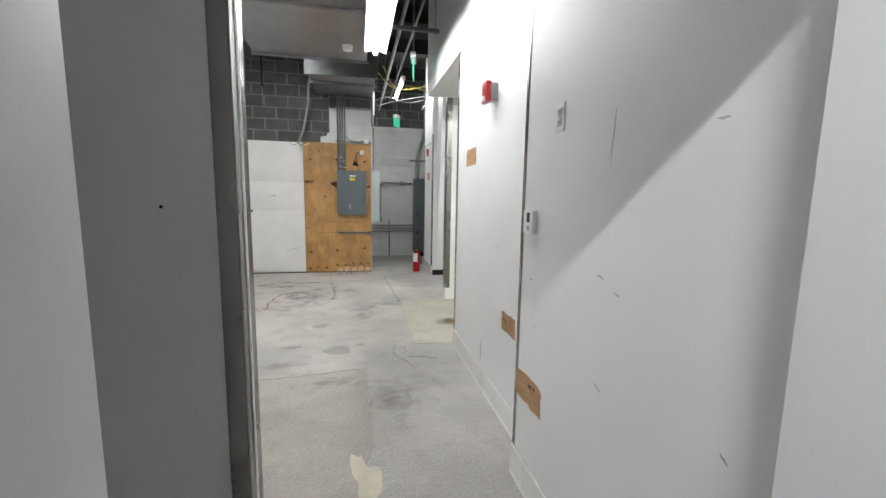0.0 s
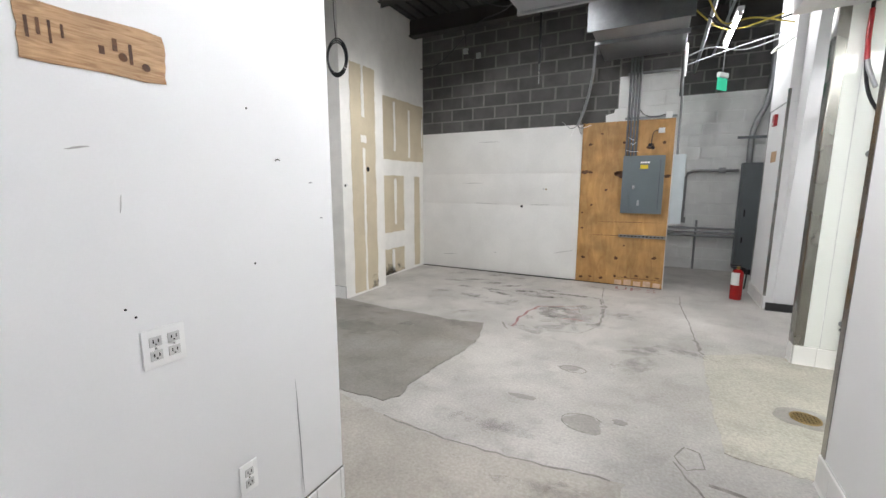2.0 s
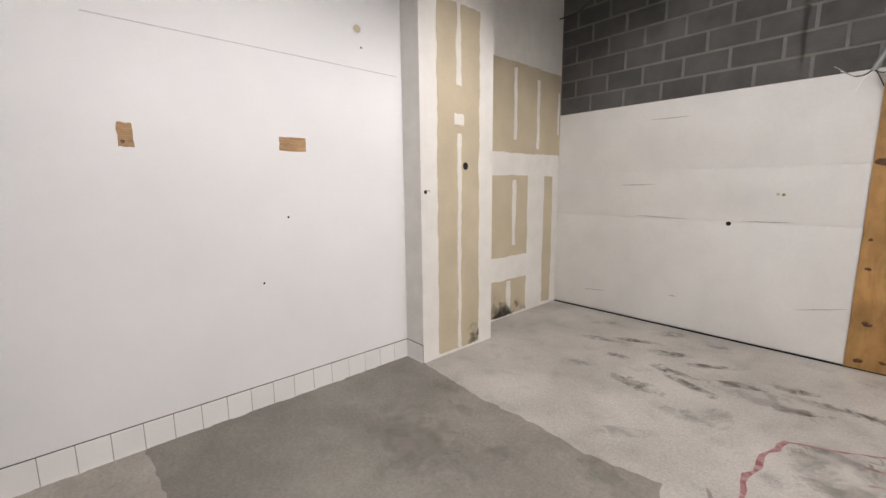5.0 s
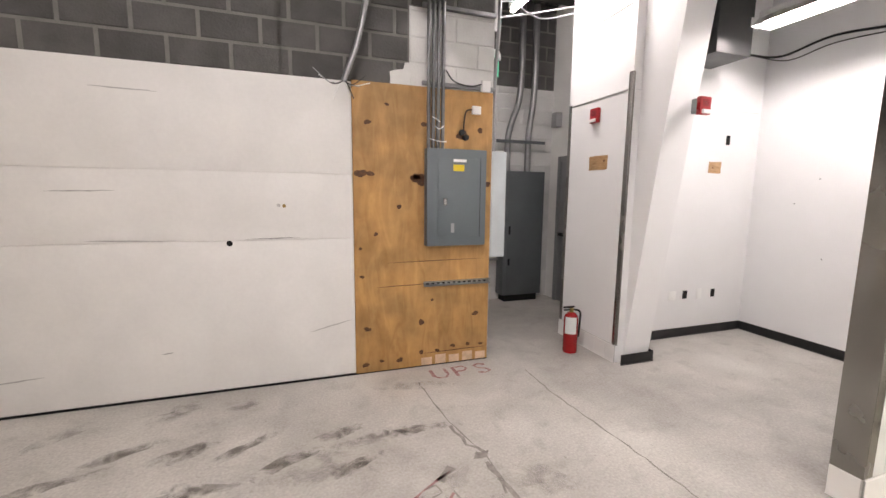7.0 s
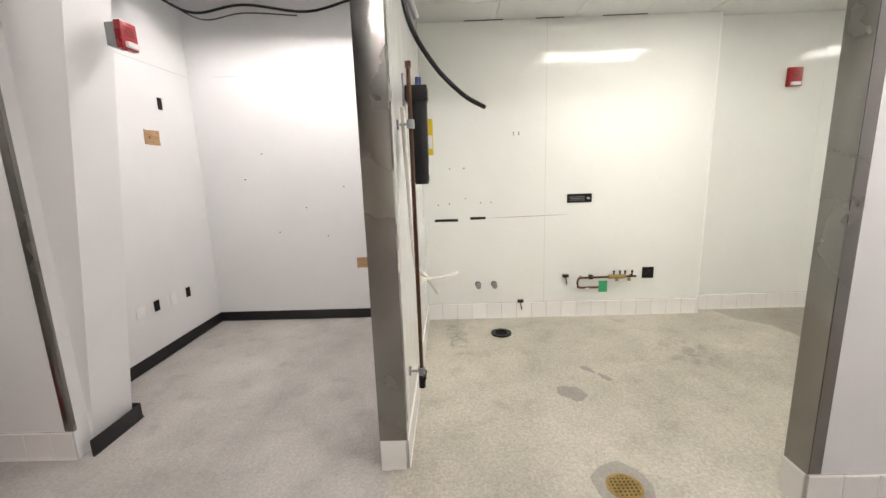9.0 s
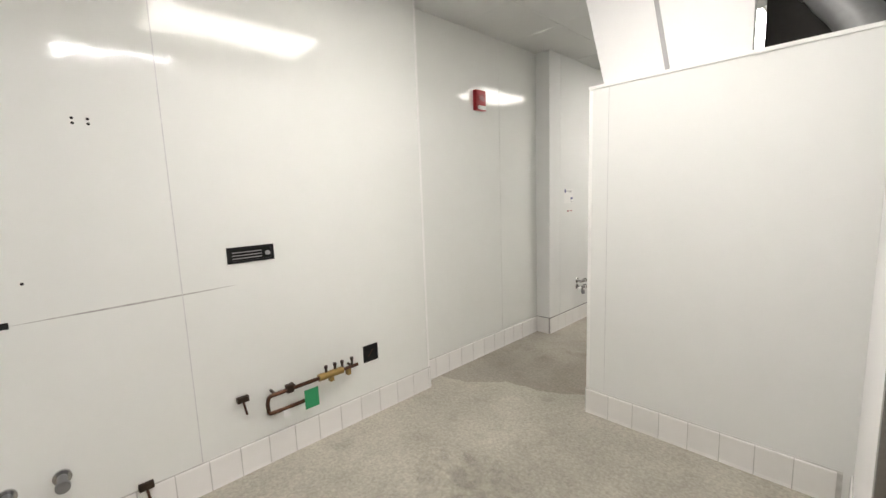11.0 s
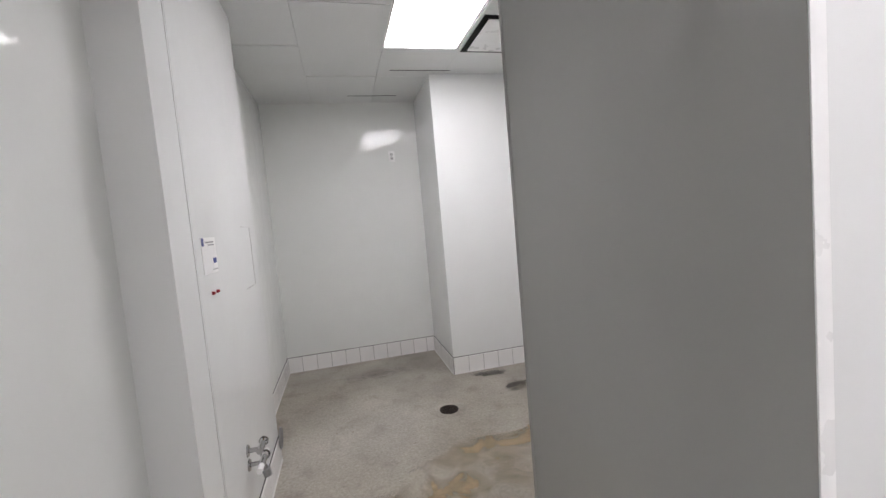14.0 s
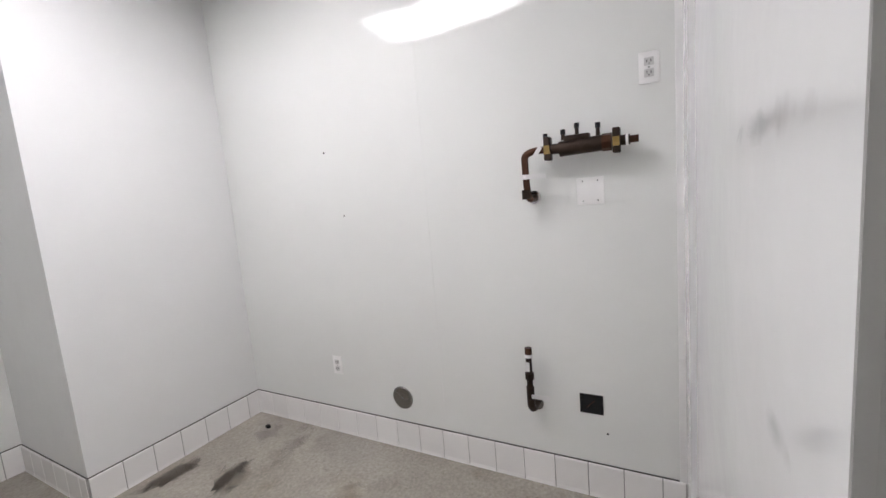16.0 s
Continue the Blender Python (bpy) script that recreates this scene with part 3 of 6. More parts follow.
for y in (0.9, 2.6, 4.3, 6.0, 7.3, 9.0):
    bx(bm, -3.5, 4.2, y, y + 0.10, DECK - 0.28, DECK - 0.04)
    bx(bm, -3.5, 4.2, y - 0.04, y + 0.14, DECK - 0.30, DECK - 0.285)
structure("ceiling_deck", bm, M_DECK, "dark ribbed metal deck on steel beams", "ceiling")

# lay-in ceiling over the two glossy rooms, its panels in one mesh; it is open where the lamps and the diffuser sit
LAMPS = ((2.24, 2.85, 2.74, 3.96), (2.26, 2.86, -0.75, 0.46))
bm = bmesh.new()
xs = [RW + 0.12, 2.24, 2.855, 3.47, 4.02]
ys = [-2.2, -1.36, -0.75, -0.14, 0.46, 1.40, 2.05, 2.74, 3.35, 3.96, 4.67, 5.385]
for i in range(len(xs) - 1):
    for j in range(len(ys) - 1):
        cx, cy = (xs[i] + xs[i + 1]) / 2, (ys[j] + ys[j + 1]) / 2
        if any(a < cx < c and d < cy < e for a, c, d, e in LAMPS):
            continue
        dz = random.uniform(0, 0.004)
        bx(bm, xs[i] + 0.002, xs[i + 1] - 0.002, ys[j] + 0.003, ys[j + 1] - 0.003, CEIL + dz, CEIL + 0.02 + dz)
bx(bm, RX, 1.598, -1.4, 1.395, CEIL, CEIL + 0.02)
bx(bm, RX, 4.25, -2.3, 1.40, CEIL + 0.09, CEIL + 0.12)
bx(bm, 1.60, 4.25, 1.40, 5.385, CEIL + 0.09, CEIL + 0.12)
structure("ceiling_panels", bm, M_CEIL, "pale lay-in ceiling panels with thin open joints", "ceiling")


# ---- tile base ----
def tile_mesh(w):
    """One glazed base tile with a rounded top edge and a cove toe; it stands along +x and faces -y."""
    prof = [(0, 0), (-0.016, 0), (-0.0135, 0.007), (-0.011, 0.02), (-0.011, BASE - 0.006), (-0.008, BASE), (0, BASE)]
    me = bpy.data.meshes.new("tile")
    n = len(prof)
    verts = [(x, y, z) for x in (0.0, w) for y, z in prof]
    faces = [(i, (i + 1) % n, n + (i + 1) % n, n + i) for i in range(n)] + [tuple(range(n - 1, -1, -1)), tuple(range(n, 2 * n))]
    me.from_pydata(verts, [], faces)
    me.materials.append(M_TILE)
    return me


TILES = {}


def facing(x0, y0, x1, y1, nx, ny):
    """The run's ends in the order that puts its face, -y of its own, towards (nx, ny)."""
    return (x0, y0, x1, y1) if (y1 - y0) * nx - (x1 - x0) * ny > 0 else (x1, y1, x0, y0)


def tile_base(*run):
    """A run of base tiles from one floor point to another, facing a normal."""
    x0, y0, x1, y1 = facing(*run)
    L = math.hypot(x1 - x0, y1 - y0)
    ang = math.atan2(y1 - y0, x1 - x0)
    root = thing("tile_base", (x0, y0, 0), "white glazed tile skirting with grey joints", "skirting", "tile skirting", "structure")
    root.rotation_euler = (0, 0, ang)
    g = boxbm(0, L, -0.008, 0.0, 0.0, BASE - 0.001)
    dirty = x0 < 0 or max(y0, y1) < 1.45
    me = finish(g, "grout", M_GROUT if dirty else M_GROUT_PALE, Vector((0, 0, 0)))
    ob = new("grout", me)
    ob.parent = root
    # strip over the tile tops; on the dark runs it paints their shadow-line
    ob = new("tile_top_line", finish(boxbm(0, L, -0.0045, 0.0, BASE - 0.001, BASE + 0.005), "tile_top_line", M_TOP_SHADE if dirty else M_GROUT_PALE, Vector((0, 0, 0))))
    ob.parent = root
    pitch = 0.153
    at = 0.0
    while at < L - 0.02:
        w = min(pitch, L - at) - 0.0045
        key = round(w, 3)
        if key not in TILES:
            TILES[key] = tile_mesh(w)
        t = new("tile", TILES[key])
        t.parent = root
        t.location = (at, 0, 0)
        at += pitch


def rubber_base(*run, name="baseboard"):
    x0, y0, x1, y1 = facing(*run)
    L = math.hypot(x1 - x0, y1 - y0)
    ang = math.atan2(y1 - y0, x1 - x0)
    bm = boxbm(0, L, -0.006, 0, 0, 0.10, bevel=0.002)
    bx(bm, 0, L, -0.014, -0.005, 0, 0.006)
    bm.transform(Matrix.Translation((x0, y0, 0)) @ Matrix.Rotation(ang, 4, "Z"))
    structure(name, bm, M_RUBBER, "black rubber baseboard", "baseboard")


# ---- block courses ----
def block_wall(name, x0, x1, z0, z1, y, mat, label, mortar=None, joint=0.015):
    """Courses of block, each block an object on a shared mesh; the face looks to -y."""
    root = thing(name, (x0, y, z0), label, "wall", kind="structure")
    part("mortar", boxbm(x0, x1, y + 0.006, y + 0.20, z0, z1), mortar or M_MORTAR, root)
    shared = {}
    row = 0
    z = z0
    while z < z1 - 0.02:
        h = min(0.2, z1 - z) - joint
        x = x0 - (0.2 if row % 2 else 0.0)
        while x < x1 - 0.01:
            a, c = max(x, x0), min(x + 0.4, x1)
            w = c - a - joint * 1.4
            if w > 0.015:
                key = (round(w, 3), round(h, 3))
                if key not in shared:
                    b = bmesh.new()
                    o = []
                    for d, yy in ((0.0, 0.012), (0.006, 0.0)):
                        o.append([b.verts.new(p) for p in ((d, yy, d), (w - d, yy, d), (w - d, yy, h - d), (d, yy, h - d))])
                    b.faces.new(o[1])
                    for k in range(4):
                        b.faces.new((o[0][k], o[0][(k + 1) % 4], o[1][(k + 1) % 4], o[1][k]))
                    me = bpy.data.meshes.new("block")
                    bmesh.ops.recalc_face_normals(b, faces=b.faces)
                    b.to_mesh(me)
                    b.free()
                    me.materials.append(mat)
                    shared[key] = me
                ob = new("block", shared[key])
                ob.parent = root
                ob.location = (a + joint * 0.7 - x0, random.uniform(-0.001, 0.001), z + joint / 2 - z0)
            x += 0.4
        z += 0.2
        row += 1
    return root


# ---- lamps ----
def strip_light(name, x, y0, y1, z, label, tube_mat, tubes=1, turn=0.0, drop=-0.004):
    """A hung fluorescent strip along y: housing, reflector wings, lit tubes, end caps, hangers."""
    root = thing(name, (x, (y0 + y1) / 2, z), label, "strip light", "strip lights")
    part("housing", boxbm(x - 0.035, x + 0.035, y0 - 0.02, y1 + 0.02, z + 0.032, z + 0.085, bevel=0.004), M_WHITEPL, root)
    bm = bmesh.new()
    for sx in () if drop is None else (-1, 1):
        q = [bm.verts.new((x + sx * a, y, zz)) for y in (y0 - 0.02, y1 + 0.02) for a, zz in ((0.03, z + 0.034), (0.12, z - (drop or 0.0)), (0.121, z - (drop or 0.0) + 0.004), (0.03, z + 0.04))]
        for f4 in ((0, 1, 5, 4), (1, 2, 6, 5), (2, 3, 7, 6), (3, 0, 4, 7), (0, 1, 2, 3), (4, 5, 6, 7)):
            bm.faces.new([q[k] for k in f4])
    if drop is not None:
        part("reflector", bm, M_WHITEPL, root, "white enamel reflector wings")
    if drop and drop > 0:
        for y in (y0 - 0.024, y1 + 0.02):
            part("end_plate", boxbm(x - 0.118, x + 0.118, y, y + 0.004, z - drop, z + 0.034), M_WHITEPL, root)
    n = (y1 - y0) / tubes
    for k in range(tubes):
        part("tube", cyl(bmesh.new(), (x, y0 + k * n + 0.02, z), (x, y0 + (k + 1) * n - 0.02, z), 0.02, seg=16), tube_mat, root, "lit white fluorescent tube")
    for k in range(tubes + 1):
        y = y0 + k * n
        part("socket", boxbm(x - 0.022, x + 0.022, y - 0.016, y + 0.016, z - 0.022, z + 0.034, bevel=0.003), M_WHITEPL, root)
    for y in (y0 + 0.2, y1 - 0.2):
        part("hanger", cyl(bmesh.new(), (x, y, z + 0.08), (x, y, DECK), 0.003, seg=6), M_GALV, root)
    root.rotation_euler = (0, 0, radians(turn))


strip_light("strip_light", 0.70, 2.06, 4.48, 3.06, "lit two-tube fluorescent strip hung over the corridor", M_TUBE, 2)
strip_light("strip_light", 3.0, 5.80, 7.0, 3.08, "lit fluorescent strip in the white room", M_TUBE_MID, 1, 0.0, 0.045)
strip_light("strip_light", 1.30, 7.19, 8.45, 3.50, "lit bare fluorescent batten over the service recess", M_TUBE_DIM, 1, 0.0, None)
# unseen strip added to light the bay; its deep reflector dims the upper walls
strip_light("strip_light", -1.0, 4.55, 5.75, 4.02, "added unseen fill strip over the open bay, with a deep reflector", M_TUBE_BAY_FILL, 1, 0.0, 0.075)
strip_light("strip_light", 0.05, -1.25, -0.75, 2.89, "lit fluorescent strip in the entry lobby", M_TUBE_LOBBY, 1, 90)

for a, c, d, e in LAMPS:
    root = thing("ceiling_light", ((a + c) / 2, (d + e) / 2, CEIL), "lit recessed fluorescent troffer in the panel ceiling", "ceiling light", "recessed lights")
    bm = bmesh.new()
    for q in ((a, c, d, d + 0.015), (a, c, e - 0.015, e), (a, a + 0.015, d + 0.015, e - 0.015), (c - 0.015, c, d + 0.015, e - 0.015)):
        bx(bm, *q, CEIL - 0.004, CEIL + 0.06)
    part("frame", bm, M_WHITEPL, root)
    for k in range(3):
        w = (c - a - 0.03) / 3
        bm = boxbm(a + 0.015 + k * w + 0.003, a + 0.015 + (k + 1) * w - 0.003, d + 0.016, e - 0.016, CEIL + 0.012, CEIL + 0.022)
        part("diffuser", bm, M_TROFFER, root, "glowing white diffuser lens")

# ---- plates, patches, alarms on walls ----


def on_wall(bm, u, z, wall, face):
    """Move a mesh built round the origin, facing -y, on to a wall plane: face '-x' at x = wall, u runs along the wall."""
    turn = {"-y": 0, "+x": 90, "+y": 180, "-x": -90}[face]
    p = (wall, u, z) if face[1] == "x" else (u, wall, z)
    bm.transform(Matrix.Translation(p) @ Matrix.Rotation(radians(turn), 4, "Z"))
    return bm


def wall_loc(u, z, wall, face):
    return (wall, u, z) if face[1] == "x" else (u, wall, z)


def outlet(u, z, wall, face, gangs=1, label="white duplex outlet with a cover plate", on=True):
    """A cover plate with duplex receptacles and their slots."""
    root = thing("outlet", wall_loc(u, z, wall, face), label, "outlet", "wall outlets")
    w = 0.072 if gangs == 1 else 0.118
    part("plate", on_wall(boxbm(-w / 2, w / 2, -0.006, 0, -0.058, 0.058, bevel=0.002), u, z, wall, face), M_WHITEPL, root)
    for g in range(gangs):
        ox = 0 if gangs == 1 else (-0.025 + 0.05 * g)
        for oz in (-0.021, 0.021):
            rec = part("receptacle", on_wall(boxbm(ox - 0.0165, ox + 0.0165, -0.0095, -0.006, oz - 0.0145, oz + 0.0145, bevel=0.001), u, z, wall, face), M_OUTLET, root)
            bm = bmesh.new()
            for sx in (-0.007, 0.007):
                bx(bm, ox + sx - 0.0014, ox + sx + 0.0014, -0.0105, -0.0094, oz - 0.003, oz + 0.007)
            cyl(bm, (ox, -0.0094, oz - 0.008), (ox, -0.0105, oz - 0.008), 0.0025, seg=8)
            part("slots", on_wall(bm, u, z, wall, face), M_VOID, rec)
        part("screw", on_wall(cyl(bmesh.new(), (ox, -0.006, 0), (ox, -0.0078, 0), 0.003, seg=10), u, z, wall, face), M_CHROME, root)
    return root


def wood_patch(u0, u1, z0, z1, wall, face, label, ragged=0.006, knots=1, seed=1):
    """A cut in the wall finish that shows the board behind: an uneven thin plate."""
    rnd = random.Random(seed)
    bm = bmesh.new()
    pts = []
    for (a, b_), (c, d) in zip(((u0, z0), (u1, z0), (u1, z1), (u0, z1)), ((u1, z0), (u1, z1), (u0, z1), (u0, z0))):
        for k in range(6):
            pts.append((a + (c - a) * k / 6 + rnd.uniform(-ragged, ragged), b_ + (d - b_) * k / 6 + rnd.uniform(-ragged, ragged)))
    um, zm = (u0 + u1) / 2, (z0 + z1) / 2
    sgn = {"-y": 1, "+x": 1, "+y": -1, "-x": -1}[face]
    f0 = [bm.verts.new((sgn * (p - um), -0.0035, q - zm)) for p, q in pts]
    f1 = [bm.verts.new((sgn * (p - um), 0.001, q - zm)) for p, q in pts]
    bm.faces.new(f0)
    for k in range(len(pts)):
        bm.faces.new((f0[k], f0[(k + 1) % len(pts)], f1[(k + 1) % len(pts)], f1[k]))
    root = thing("wood_patch", wall_loc(um, zm, wall, face), label, "wood patch", "wood patches")
    part("board", on_wall(bm, um, zm, wall, face), M_OSB, root)
    for k in range(knots):
        kx, kz = rnd.uniform(-0.35, 0.35) * (u1 - u0), rnd.uniform(-0.3, 0.3) * (z1 - z0)
        b2 = bmesh.new()
        cyl(b2, (kx, -0.003, kz), (kx, -0.0045, kz), 0.012, 0.008, seg=10)
        part("knot", on_wall(b2, um, zm, wall, face), M_KNOT, root)
    return root


def fire_alarm(u, z, wall, face, box=False, label="red fire alarm strobe on the wall", w=0.115, h=0.14):
    """A red horn and strobe: back box, body, clear lens, sounder grille."""
    root = thing("fire_alarm", wall_loc(u, z, wall, face), label, "fire alarm", "fire alarms")
    d0 = 0.0
    if box:
        d0 = 0.05
        part("back_box", on_wall(boxbm(-w / 2 + 0.005, w / 2 - 0.005, -d0, 0, -h / 2 + 0.015, h / 2 - 0.01, bevel=0.003), u, z, wall, face), M_GALV, root, "galvanised metal back box")
    part("body", on_wall(boxbm(-w / 2, w / 2, -d0 - 0.038, -d0, -h / 2, h / 2, bevel=0.008), u, z, wall, face), M_RED, root)
    part("lens", on_wall(boxbm(-w * 0.34, w * 0.34, -d0 - 0.056, -d0 - 0.036, -h / 2 + 0.008, -h / 2 + 0.038, bevel=0.005), u, z, wall, face), M_WHITEPL, root, "clear strobe lens")
    bm = bmesh.new()
    for k in range(4):
        bx(bm, -w * 0.28, w * 0.28, -d0 - 0.0395, -d0 - 0.037, 0.0 + k * 0.013, 0.004 + k * 0.013)
    part("grille", on_wall(bm, u, z, wall, face), M_BLACK, root)
    return root


def cutout(u, z, wall, face, w=0.06, h=0.09, label="open black electrical box cut into the wall"):
    root = thing("electrical_box", wall_loc(u, z, wall, face), label, "electrical box", "open wall boxes")
    bm = bmesh.new()
    for a in ((-w / 2, w / 2, h / 2 - 0.006, h / 2), (-w / 2, w / 2, -h / 2, -h / 2 + 0.006), (-w / 2, -w / 2 + 0.006, -h / 2 + 0.006, h / 2 - 0.006), (w / 2 - 0.006, w / 2, -h / 2 + 0.006, h / 2 - 0.006)):
        bx(bm, a[0], a[1], -0.006, 0, a[2], a[3])
    part("rim", on_wall(bm, u, z, wall, face), M_BLACK, root)
    part("cavity", on_wall(boxbm(-w / 2 + 0.004, w / 2 - 0.004, -0.003, 0.0, -h / 2 + 0.004, h / 2 - 0.004), u, z, wall, face), M_VOID, root)
    bm = bmesh.new()
    sweep(bm, smooth_pts([(-w * 0.2, -0.003, -h * 0.2), (-w * 0.05, -0.008, 0.0), (w * 0.15, -0.005, h * 0.2)], 4), 0.002, 5)
    part("wire", on_wall(bm, u, z, wall, face), M_COPPER, root)


def small_hole(u, z, wall, face, r=0.006, mat=None):
    bm = cyl(bmesh.new(), (0, -0.0012, 0), (0, 0.001, 0), r, seg=9)
    single("screw_hole", on_wall(bm, u, z, wall, face), mat or M_VOID, "small dark screw hole in the wall", "screw hole", "screw holes")


def scuff(u0, z0, u1, z1, wall, face, w=0.004, mat=None):
    """A thin scratch on a wall."""
    L = math.hypot(u1 - u0, z1 - z0)
    ang = math.atan2(z1 - z0, u1 - u0)
    sgn = {"-y": 1, "+x": 1, "+y": -1, "-x": -1}[face]
    bm = bmesh.new()
    n = 7
    rnd = random.Random(int(u0 * 1000) + int(z0 * 77))
    top, low = [], []
    for k in range(n):
        t = k / (n - 1) - 0.5
        hw = w / 2 * (1 - (2 * abs(t)) ** 2) + 0.0006
        o = rnd.uniform(-0.3, 0.3) * w
        top.append(bm.verts.new((L * t, -0.0012, o + hw)))
        low.append(bm.verts.new((L * t, -0.0012, o - hw)))
    for k in range(n - 1):
        bm.faces.new((low[k], low[k + 1], top[k + 1], top[k]))
    bm.transform(Matrix.Rotation(-ang * sgn, 4, "Y"))
    single("scratch", on_wall(bm, (u0 + u1) / 2, (z0 + z1) / 2, wall, face), mat or M_SCUFF, "dark scratch on the painted wall", "scratch", "wall scratches")


def corner_guard(x, y, z0, z1, wx, wy, t=0.003, label="brushed stainless corner guard"):
    """An angle of sheet metal round an outer corner at (x, y); wx and wy are its signed leg lengths into the wall."""
    sx, sy = (1 if wx > 0 else -1), (1 if wy > 0 else -1)
    bm = bmesh.new()
    bx(bm, min(x - sx * t, x + wx), max(x - sx * t, x + wx), min(y - sy * t, y), max(y - sy * t, y), z0, z1, bevel=0.001)
    bx(bm, min(x - sx * t, x), max(x - sx * t, x), min(y, y + wy), max(y, y + wy), z0, z1, bevel=0.001)
    single("corner_guard", bm, M_STEEL, label, "corner guard", "corner guards")


# ---- corridor: stainless end cap of the stub wall ----
cap = thing("end_cap", (0.18, 0.907, 0), "brushed stainless cap round the end of a wall", "end cap", "wall end caps")
part("cap_face", boxbm(0.179, 0.183, 0.842, 0.971, 0, DECK - 0.3, bevel=0.001), M_STEEL, cap)
part("cap_leg", boxbm(0.13, 0.1785, 0.841, 0.8448, 0, DECK - 0.3), M_STEEL, cap)
part("cap_leg", boxbm(0.13, 0.1785, 0.9682, 0.972, 0, DECK - 0.3), M_STEEL, cap)
part("cap_groove", boxbm(0.1832, 0.1855, 0.888, 0.912, 0, DECK - 0.3, bevel=0.0008), M_PAINT, cap, "white filler strip down the cap")

for x, z in ((-0.19, 1.478), (0.0, 1.478)):
    small_hole(x, z, 0.845, "-y", 0.0042)
fr = thing("opening_trim", (0.64, 0.02, 0), "white-painted lining of the entry opening", "opening trim", kind="structure")
for x0, x1 in ((0.205, 0.243), (1.08, 1.095)):
    part("jamb", boxbm(x0, x1, -0.06, 0.11, 0, 2.185, bevel=0.002), M_PAINT, fr)
part("head", boxbm(0.244, 1.079, -0.06, 0.11, 2.17, 2.184, bevel=0.002), M_PAINT, fr)

# near corridor wall
corner_guard(NW, 1.645, BASE + 0.002, 3.2, 0.03, -0.03, label="dull metal corner guard on the corridor wall")
th = thing("thermostat", (NW, 1.515, 1.34), "white thermostat with a dark window", "thermostat")
part("body", on_wall(boxbm(-0.05, 0.05, -0.028, 0, -0.056, 0.056, bevel=0.006), 1.515, 1.398, NW, "-x"), M_WHITEPL, th)
part("window", on_wall(boxbm(-0.008, 0.026, -0.0295, -0.027, 0.0, 0.046), 1.515, 1.398, NW, "-x"), M_BLACK, th)
part("button", on_wall(cyl(bmesh.new(), (0.012, -0.028, -0.028), (0.012, -0.031, -0.028), 0.012), 1.515, 1.398, NW, "-x"), M_GREYPL, th)
outlet(1.283, 1.847, NW, "-x", label="white duplex outlet high on the corridor wall")
wood_patch(1.335, 1.625, 0.48, 0.62, NW, "-x", "torn strip of bare board in the corridor wall", 0.008, 3, 3)
wood_patch(1.98, 2.215, 0.63, 0.755, RW, "-x", "strip of bare board beside the metal corner", 0.006, 2, 4)
wood_patch(2.95, 3.235, 1.773, 1.91, RW, "-x", "square of bare board in the corridor wall", 0.004, 0, 5)
fire_alarm(2.505, 2.23, RW, "-x", True, "red fire alarm on a metal box in the corridor")
for y0, z0, y1, z1 in ((0.92, 1.63, 0.905, 1.82), (0.95, 1.25, 0.91, 1.24), (0.85, 1.21, 0.815, 1.2), (0.93, 0.86, 0.88, 0.84), (0.41, 0.93, 0.385, 0.91), (0.51, 1.71, 0.475, 1.707), (1.45, 0.9, 1.43, 0.9)):
    scuff(y0, z0, y1, z1, NW, "-x", 0.006)
scuff(2.67, 0.2, 2.672, 0.39, RW, "-x", 0.02)
for y, z in ((1.5, 1.12), (2.36, 1.17), (2.37, 1.14), (2.5, 1.02)):
    small_hole(y, z, NW if y < 1.7 else RW, "-x", 0.004)
single("panel_seam", on_wall(boxbm(-0.9, 0.9, -0.002, 0, -0.003, 0.003), 2.66, 2.395, RW, "-x"), M_GRIME, "thin horizontal joint in the corridor wall", "wall joint")
capw = thing("end_cap", (RW + 0.06, END, BASE), "brushed stainless cap on the end of the corridor wall", "end cap", "wall end caps")
part("cap_face", boxbm(RW - 0.003, RW + 0.123, END + 0.0005, END + 0.005, BASE + 0.002, 2.85, bevel=0.001), M_STEEL, capw)
part("cap_leg", boxbm(RW - 0.004, RW - 0.0005, END - 0.052, END, BASE + 0.002, 2.85), M_STEEL, capw)
part("cap_leg", boxbm(RW + 0.1205, RW + 0.124, END - 0.052, END, BASE + 0.002, 2.85), M_STEEL, capw)

# partition wall 5
wp = wood_patch(1.445, 1.75, 1.795, 1.925, -0.65, "+x", "ragged strip of bare board with a faded stamp in the partition", 0.004, 2, 7)
for k, (u, z, w, h) in enumerate(((1.462, 1.862, 0.006, 0.045), (1.482, 1.868, 0.006, 0.036), (1.502, 1.862, 0.005, 0.05), (1.525, 1.87, 0.005, 0.03), (1.60, 1.85, 0.012, 0.02), (1.63, 1.87, 0.010, 0.03), (1.665, 1.855, 0.008, 0.05))):
    part("stamp", on_wall(boxbm(-w / 2, w / 2, -0.0046, -0.003, -h * 0.5, h / 2), u, z, -0.65, "+x"), M_KNOT, wp)
outlet(1.67, 1.045, -0.65, "+x", 2, "white double outlet on the partition")
outlet(1.905, 0.45, -0.65, "+x", 1, "white duplex outlet low on the partition")
for y, z in ((1.997, 1.237), (2.004, 1.774), (1.607, 1.149), (1.584, 1.177)):
    small_hole(y, z, -0.65, "+x", 0.0035)
scuff(2.16, 0.2, 2.144, 0.73, -0.65, "+x", 0.004, M_INK)
scuff(1.60, 1.44, 1.606, 1.49, -0.65, "+x", 0.003)
scuff(1.50, 1.60, 1.55, 1.61, -0.65, "+x", 0.004)
